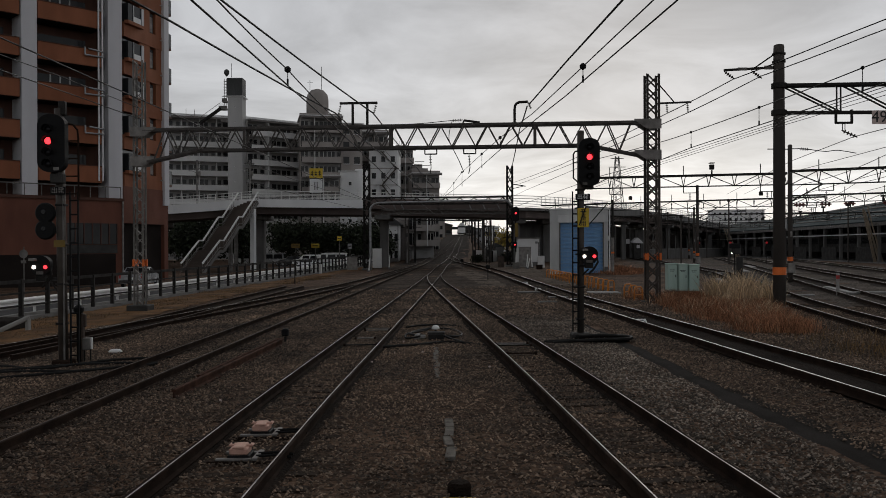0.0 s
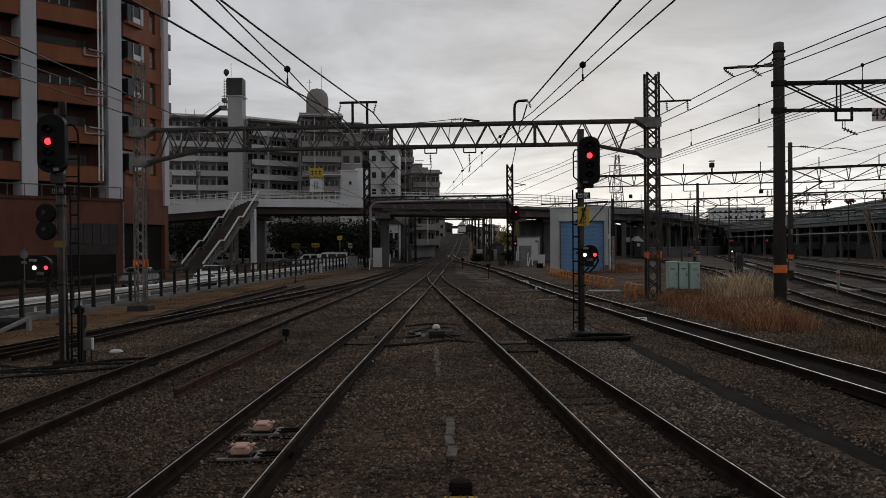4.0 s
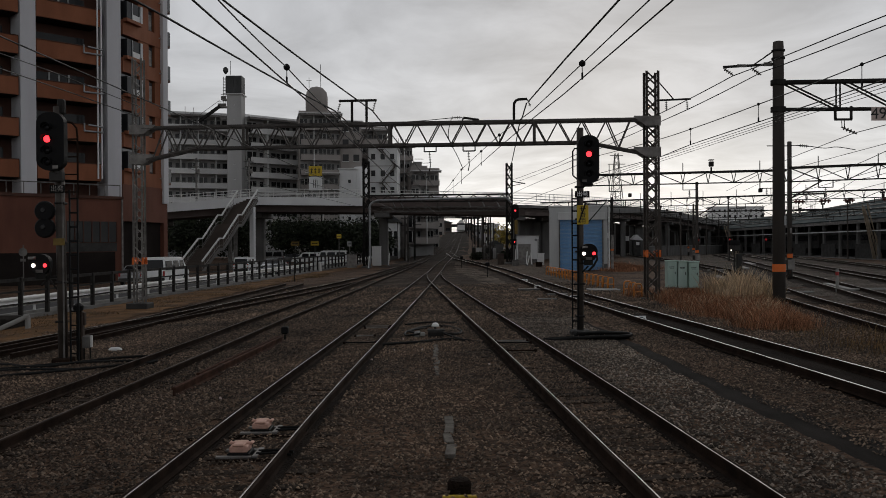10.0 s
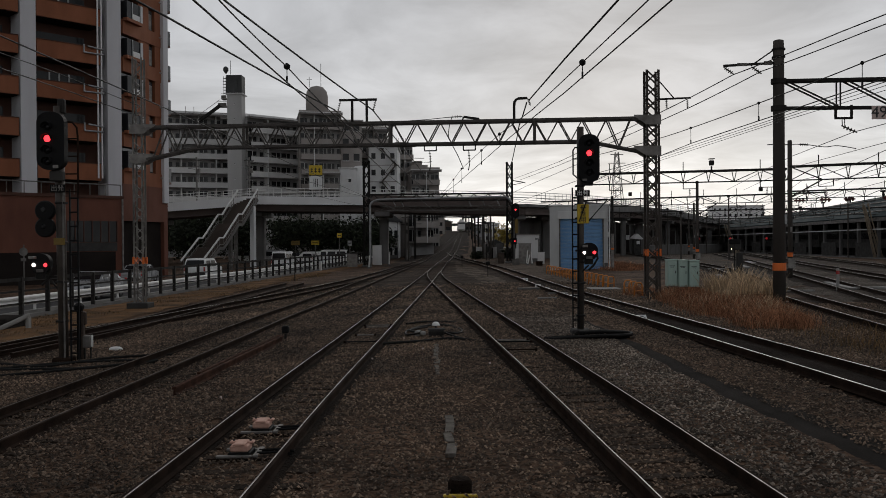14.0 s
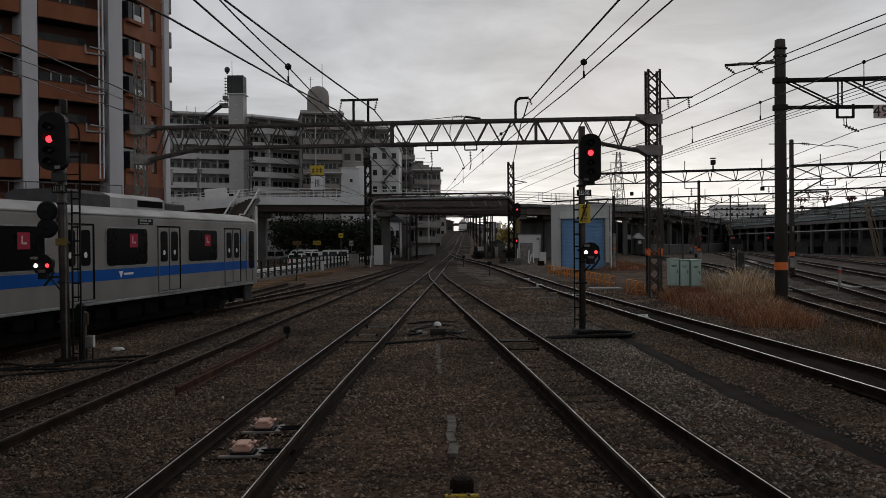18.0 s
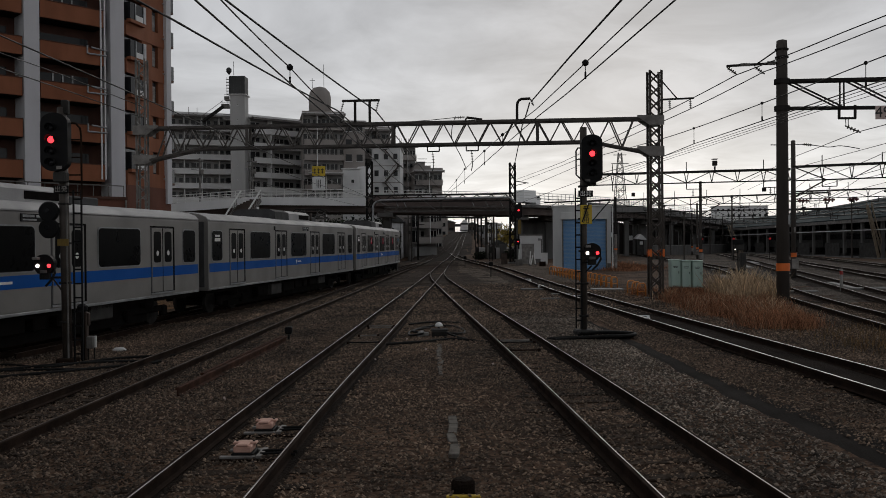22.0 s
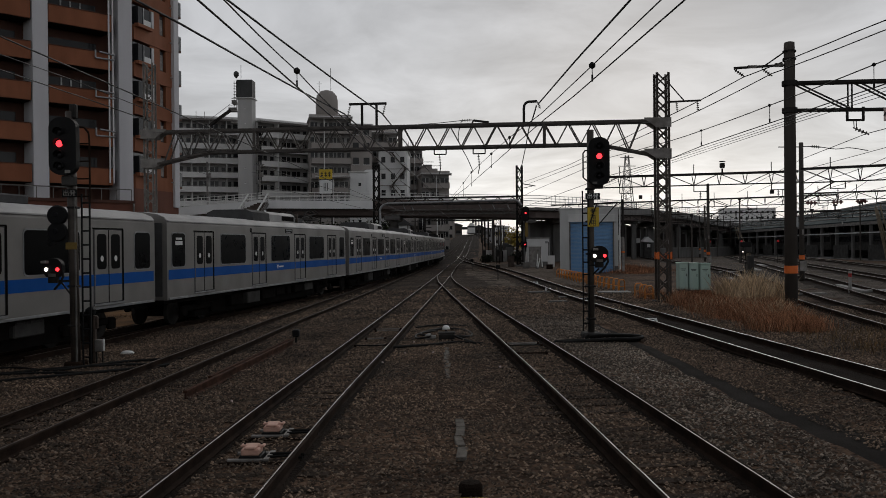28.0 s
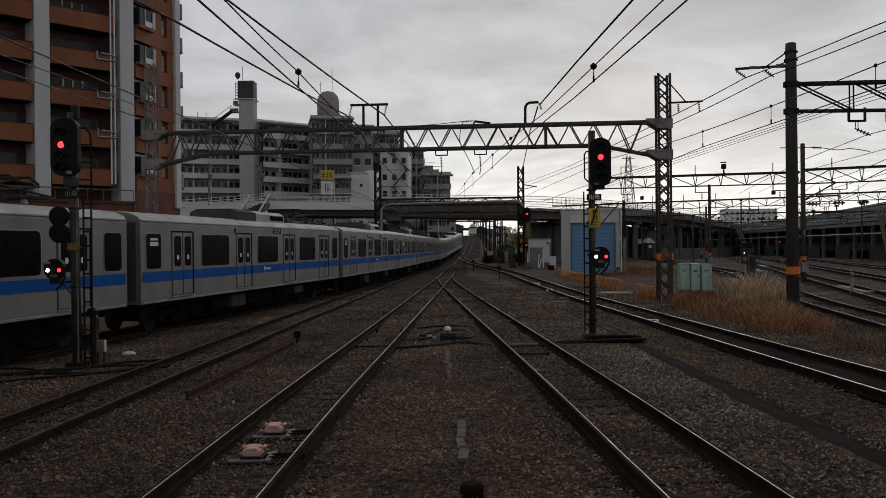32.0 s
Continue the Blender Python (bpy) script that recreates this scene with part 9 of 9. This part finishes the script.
    for k in range(4):
        pts = [(-12.6, 19.6 - 0.9 * k), (-11.2, 18.7 - 0.6 * k), (-9.9, 19.3 - 0.75 * k), (-8.7, 18.9 - 0.35 * k), (-7.6, 19.5 - 0.5 * k), (-6.4, 19.9 - 0.4 * k)]
        pts = [(x, y + 0.35 * math.sin(1.7 * i + 2.1 * k)) for i, (x, y) in enumerate(pts)]
        part("cable", Geo().tube(curve3([(x, y, ground_z(x, y) + 0.06) for x, y in pts]), 0.03, 7), M["rubber"], t)
    x, y = -14.2, 27.9
    z = ground_z(x, y)
    t = thing("concrete_edge", "weathered concrete ramp edge beside the dry verge", "kerb", (x, y, z))
    part("edge", Geo().beam((-0.25, -0.1, 0.08), (0.5, 0.5, 0.5), 0.14, 0.14, 0.03), M["concrete"], t)
    part("end_block", Geo().box((0.45, 0.5, 0.18), (0.12, 0.2, 0.5), 0.02), M["concrete"], t)
    part("apron", Geo().box((-1.4, 0.9, 0.2), (2.6, 1.5, 0.42), 0.04), M["walkway"], t)
    t = thing("crossing_box", "dark block with a worn yellow edge between the tracks", "box", (0.15, 8.62, ground_z(0.1, 8.6) + 0.02))
    part("block", Geo().lathe([(0.12, -0.1), (0.12, 0.1), (0.1, 0.13), (0.01, 0.14)], n=16), M["bed"], t, "dark rounded stump")
    part("yellow_edge", Geo().box((0, -0.2, 0.0), (0.34, 0.06, 0.05), 0.01), M["yellow"], t)


slabs()

# ---------------------------------------------------------------- dry grass
def blades(name, label, spots, h0, h1, mat, seed, lean=0.25, width=0.012, plume=None):
    """Tufts of bent three-point blades at (x, y, radius, count)."""
    rng = np.random.default_rng(seed)
    V, Fc = [], []
    for x, y, r, n in spots:
        px_ = x + r * rng.normal(0, 0.45, n)
        py_ = y + r * rng.normal(0, 0.45, n)
        hh = rng.uniform(h0, h1, n) * rng.uniform(0.55, 1.15)
        a = rng.uniform(0, 6.283, n)
        ln = rng.uniform(0.3, 1.0, n) * lean * hh
        b = rng.uniform(0, 6.283, n)
        for i in range(n):
            z = ground_z(px_[i], py_[i])
            w = width * (0.7 + hh[i] * 0.5)
            cx, cy = math.cos(b[i]) * w, math.sin(b[i]) * w
            dx, dy = math.cos(a[i]) * ln[i], math.sin(a[i]) * ln[i]
            o = len(V)
            V += [(px_[i] - cx, py_[i] - cy, z), (px_[i] + cx, py_[i] + cy, z), (px_[i] + dx * 0.4 + cx, py_[i] + dy * 0.4 + cy, z + hh[i] * 0.6), (px_[i] + dx * 0.4 - cx, py_[i] + dy * 0.4 - cy, z + hh[i] * 0.6), (px_[i] + dx, py_[i] + dy, z + hh[i])]
            Fc += [(o, o + 1, o + 2, o + 3), (o + 3, o + 2, o + 4)]
    me = bpy.data.meshes.new(name)
    me.from_pydata(V, [], Fc)
    me.materials.append(M[mat])
    return tagged(part(name, me, None), label, "grass", kind="stuff")


rng = random.Random(8)
spots = []
for i in range(120):
    y = rng.uniform(22.5, 38)
    lo = 8.4
    hi = 8.7 + 0.24 * (y - 19.5)
    x = rng.uniform(lo, min(hi, 12.6))
    if y < 36 or x < 10.6:
        spots.append((x, y, rng.uniform(0.35, 0.8), rng.randint(300, 760)))
blades("dry_grass", "tall rusty-brown dry grass beside the track", spots, 0.06, 0.5, "straw", 1, 0.7, 0.0045)
blades("dry_grass", "low tan dry grass on the bank beside the yard", [(rng.uniform(13.6, 17.0), rng.uniform(66, 84), 1.5, 300) for _ in range(34)], 0.1, 0.38, "straw", 6, 0.9, 0.014)
blades("pale_grass", "pale bleached grass tips among the brown grass", [(x, y, r, n // 9) for x, y, r, n in spots[::2]], 0.2, 0.58, "plume", 9, 0.8, 0.0055)
blades("pale_reeds", "pale feathery dry reeds among the grass", [(rng.uniform(10.6, 12.2), rng.uniform(31.5, 35.5), 0.45, 55) for _ in range(22)] + [(rng.uniform(12.6, 14.0), rng.uniform(36, 40), 0.4, 45) for _ in range(8)], 0.5, 1.2, "plume", 2, 0.6, 0.011)
blades("low_weeds", "low withered weeds along the verge", [(fence_x(y) + rng.uniform(0.5, 3.2) , y, 1.0, 130) for y in (rng.uniform(24, 80) for _ in range(110))], 0.03, 0.16, "weed", 3, 0.9, 0.012)
blades("low_weeds", "thin withered weeds beside the right track", [(rng.uniform(8.8, 11.8), rng.uniform(12, 24), 1.0, 60) for _ in range(60)], 0.05, 0.3, "weed", 4, 0.6, 0.008)

# ---------------------------------------------------------------- tracks and ballast
track("A", "narrow-gauge railway track with dull rails in brown ballast", ("railthin", "railthin"), y1=352, sleepers=(-9, 72))
track("B", "narrow-gauge railway track curving into a junction", ("railthin", "railthin"), y1=82, sleepers=(-9, 46))
track("C", "railway track with bright worn rails", ("railshine", "railshine"), y1=152, sleepers=(-9, 60))
track("D", "railway track with rusty rails in grey ballast", ("railrust", "railrust"), y1=352, sleepers=(-9, 60))
track("E", "curving railway track beside the fence", ("railthin", "railrust"), y0=-340, y1=134, sleepers=(-9, 60))
track("F", "short rusty siding track beside the verge", ("railrust", "railrust"), y0=20, y1=56, sleepers=(24, 55))
c_line = [p for p in LINE["C"] if 4 <= p.y <= 60]
# shade between this track's rails, laid down as a black strip
strip("track_bed", [(p.x - 0.62, p.y) for p in c_line[::4]], [(p.x + 0.62, p.y) for p in c_line[::4]], M["bed"], "black strip painted for the shade between the rails", "track bed", 0.05, 1.0, 0.03)
e_line = [p for p in LINE["E"] if 8 <= p.y <= 60]
strip("track_bed", [(p.x - 0.8, p.y) for p in e_line[::5]], [(p.x + 0.72, p.y) for p in e_line[::5]], M["bed"], "black-brown ballast along the curving track", "track bed", 0.045, 1.5, 0.2)
f_line = [p for p in LINE["F"] if 22 <= p.y <= 56]
strip("track_bed", [(p.x - 0.75, p.y) for p in f_line[::5]], [(p.x + 0.7, p.y) for p in f_line[::5]], M["dusky"], "dark brown ballast along the siding", "track bed", 0.035, 1.5, 0.25)
dusky = [(y, min(p.x for k in "ABCD" for p in LINE[k] if abs(p.y - y) < 1.6) - 1.5 - 3.2 * smooth(70, 105, y), max(p.x for k in "ABC" for p in LINE[k] if abs(p.y - y) < 1.6) + 0.9) for y in (44, 52, 60, 70, 80, 95, 110, 125)]
climb = [(y, min(p.x for k in "AD" for p in LINE[k] if abs(p.y - y) < 1.6) - 4.5, max(p.x for k in "AD" for p in LINE[k] if abs(p.y - y) < 1.6) + 2.6) for y in (122, 140, 170, 210, 260, 320, 345)]
strip("track_bed", [(a, y) for y, a, b in climb], [(b, y) for y, a, b in climb], M["jet"], "near-black ballast of the climbing main line", "track bed", 0.03, 2.0, 0.5, thick=0.03)
strip("track_bed", [(a, y) for y, a, b in dusky], [(b, y) for y, a, b in dusky], M["dusky"], "dark brown ballast round the junction", "track bed", 0.012, 2.0, 0.8, thick=0.03)
strip("dusty_ground", [(2.2, 52), (1.6, 66), (0.95, 80), (1.2, 100), (1.6, 116)], [(4.1, 52), (3.9, 66), (3.6, 80), (2.6, 100), (2.0, 116)], M["dust"], "dry dusty ground between the converging tracks", "ground", 0.02, 1.5, 0.3)
strip("dusty_ground", [(6.9, 50), (6.2, 70), (5.5, 86), (4.9, 100), (4.2, 112)], [(8.3, 50), (8.6, 66), (9.4, 80), (10.5, 96), (11.0, 112)], M["dust"], "dry dusty ground beside the relay hut", "ground", 0.02, 1.5, 0.3)
strip("yard_bed", [(10.6, 20), (13.2, 33), (16.9, 57), (19.0, 80), (22, 105), (27, 140), (33, 180)], [(27, 20), (29.5, 33), (36, 57), (43, 80), (49, 105), (58, 140), (66, 180)], M["yardground"], "dark grey ballast of the yard", "ballast", 0.015, 2.0, 0.8)
for k in "GHJK":
    mid = [p for p in LINE[k] if 40 <= p.y <= 225][::6]
    strip("track_bed", [(p.x - 1.15, p.y) for p in mid], [(p.x + 1.15, p.y) for p in mid], M["jet"], "near-black ballast bed of a yard track", "track bed", 0.035, 2.0, 0.3)
    track(k, "yard track with dull rails", ("railbright", "railtop"), y1=232 if k == "G" else 150, sleepers=(14, 60))


def stones(name, label, mat, n, y0, y1, test, seed, grow=1.0):
    """Loose ballast: small crushed stones over the near ground."""
    rng = np.random.default_rng(seed)
    y = np.sqrt(rng.uniform(y0 ** 2, y1 ** 2, n))
    x = y * rng.uniform(-0.56, 0.56, n)
    keep = test(x, y)
    x, y = x[keep], y[keep]
    n = len(x)
    z = np.array([ground_z(a, b) for a, b in zip(x, y)])
    base = np.array([(1, 0, 0), (-1, 0, 0), (0, 1, 0), (0, -1, 0), (0, 0, 1), (0.6, 0.5, 0.55), (-0.6, 0.4, 0.6)], float)
    faces = np.array([(0, 2, 5), (5, 2, 6), (6, 2, 1), (0, 5, 4), (5, 6, 4), (6, 1, 4), (0, 4, 3), (4, 1, 3)])
    v = base[None] * (1 + rng.uniform(-0.45, 0.45, (n, 7, 3)))
    s = (0.0085 + 0.018 * rng.random((n, 1, 1)) ** 1.7) * grow * (1 + 0.012 * (y[:, None, None] - 6))
    v = v * s * np.array([1, 1, 0.8])
    a = rng.uniform(0, 6.283, n)
    c, sn = np.cos(a)[:, None], np.sin(a)[:, None]
    vx, vy = v[..., 0] * c - v[..., 1] * sn, v[..., 0] * sn + v[..., 1] * c
    tilt = rng.uniform(-0.6, 0.6, (n, 1))
    vz = v[..., 2] + vx * tilt
    P = np.stack([vx + x[:, None], vy + y[:, None], vz + z[:, None] + 0.01 + 0.035 * rng.random((n, 1))], -1).reshape(-1, 3)
    Fi = (faces[None] + (np.arange(n) * 7)[:, None, None]).reshape(-1)
    me = bpy.data.meshes.new(name)
    me.vertices.add(len(P))
    me.vertices.foreach_set("co", P.ravel())
    me.loops.add(len(Fi))
    me.loops.foreach_set("vertex_index", Fi.astype(np.int32))
    me.polygons.add(len(Fi) // 3)
    me.polygons.foreach_set("loop_start", np.arange(0, len(Fi), 3, dtype=np.int32))
    me.update(calc_edges=True)
    me.materials.append(M[mat])
    return tagged(part(name, me, None), label, "ballast", kind="stuff")


def near_rail(x, y):
    """True beside a rail of the two middle tracks, where stones would cover the painted shade."""
    out = np.zeros(len(x), bool)
    for k in "AB":
        c = np.interp(y, [p.y for p in LINE[k]], [p.x for p in LINE[k]])
        out |= np.abs(np.abs(x - c) - 0.566) < 0.125
    return out


# rail-side shade of the two middle tracks, painted as narrow dark strips
for k in "AB":
    mid = [p for p in LINE[k] if 5 <= p.y <= 50][::4]
    for q in (-0.566, 0.566):
        strip("track_bed", [(p.x + q - 0.14, p.y) for p in mid], [(p.x + q + 0.14, p.y) for p in mid], M["bed"], "dark strip painted for the shade beside the rail", "track bed", 0.035, 1.5, 0.02)
e_x = lambda y: np.interp(y, [p.y for p in e_line], [p.x for p in e_line])
path_x = lambda y: 4.45 + 0.0035 * np.maximum(0, 18 - y) ** 1.9
grey_zone = lambda x, y: (x > 3.0 - 0.05 * (y - 8)) & (x < path_x(y) - 0.2)
dark_zone = lambda x, y: (x < -3.4) & (x > -7.5)
c_x = lambda y: np.interp(y, [p.y for p in c_line], [p.x for p in c_line])
stones("ballast_stones", "loose rusty brown ballast stones between the tracks", "stone", 235000, 6.2, 30, lambda x, y: ~grey_zone(x, y) & ~dark_zone(x, y) & ~near_rail(x, y) & ~((np.abs(x - path_x(y)) < 0.2) & (y < 26)) & (np.abs(x - e_x(y)) > 0.7) & (np.abs(x - c_x(y)) > 0.66), 11)
stones("grey_ballast_stones", "loose grey ballast stones beside the walkway", "stone_grey", 290000, 6.2, 30, grey_zone, 12)
stones("dark_ballast_stones", "loose dark brown ballast stones round the outer track", "stone_dark", 290000, 6.2, 30, dark_zone, 14)

stones("ballast_stones", "loose brown ballast stones further along the tracks", "stone", 190000, 28, 52, lambda x, y: (x > -9.5) & (x < 8.4) & ((x * 7.3 + y * 3.1) % 1.0 < (54 - y) / 20), 13, 1.5)

motions()
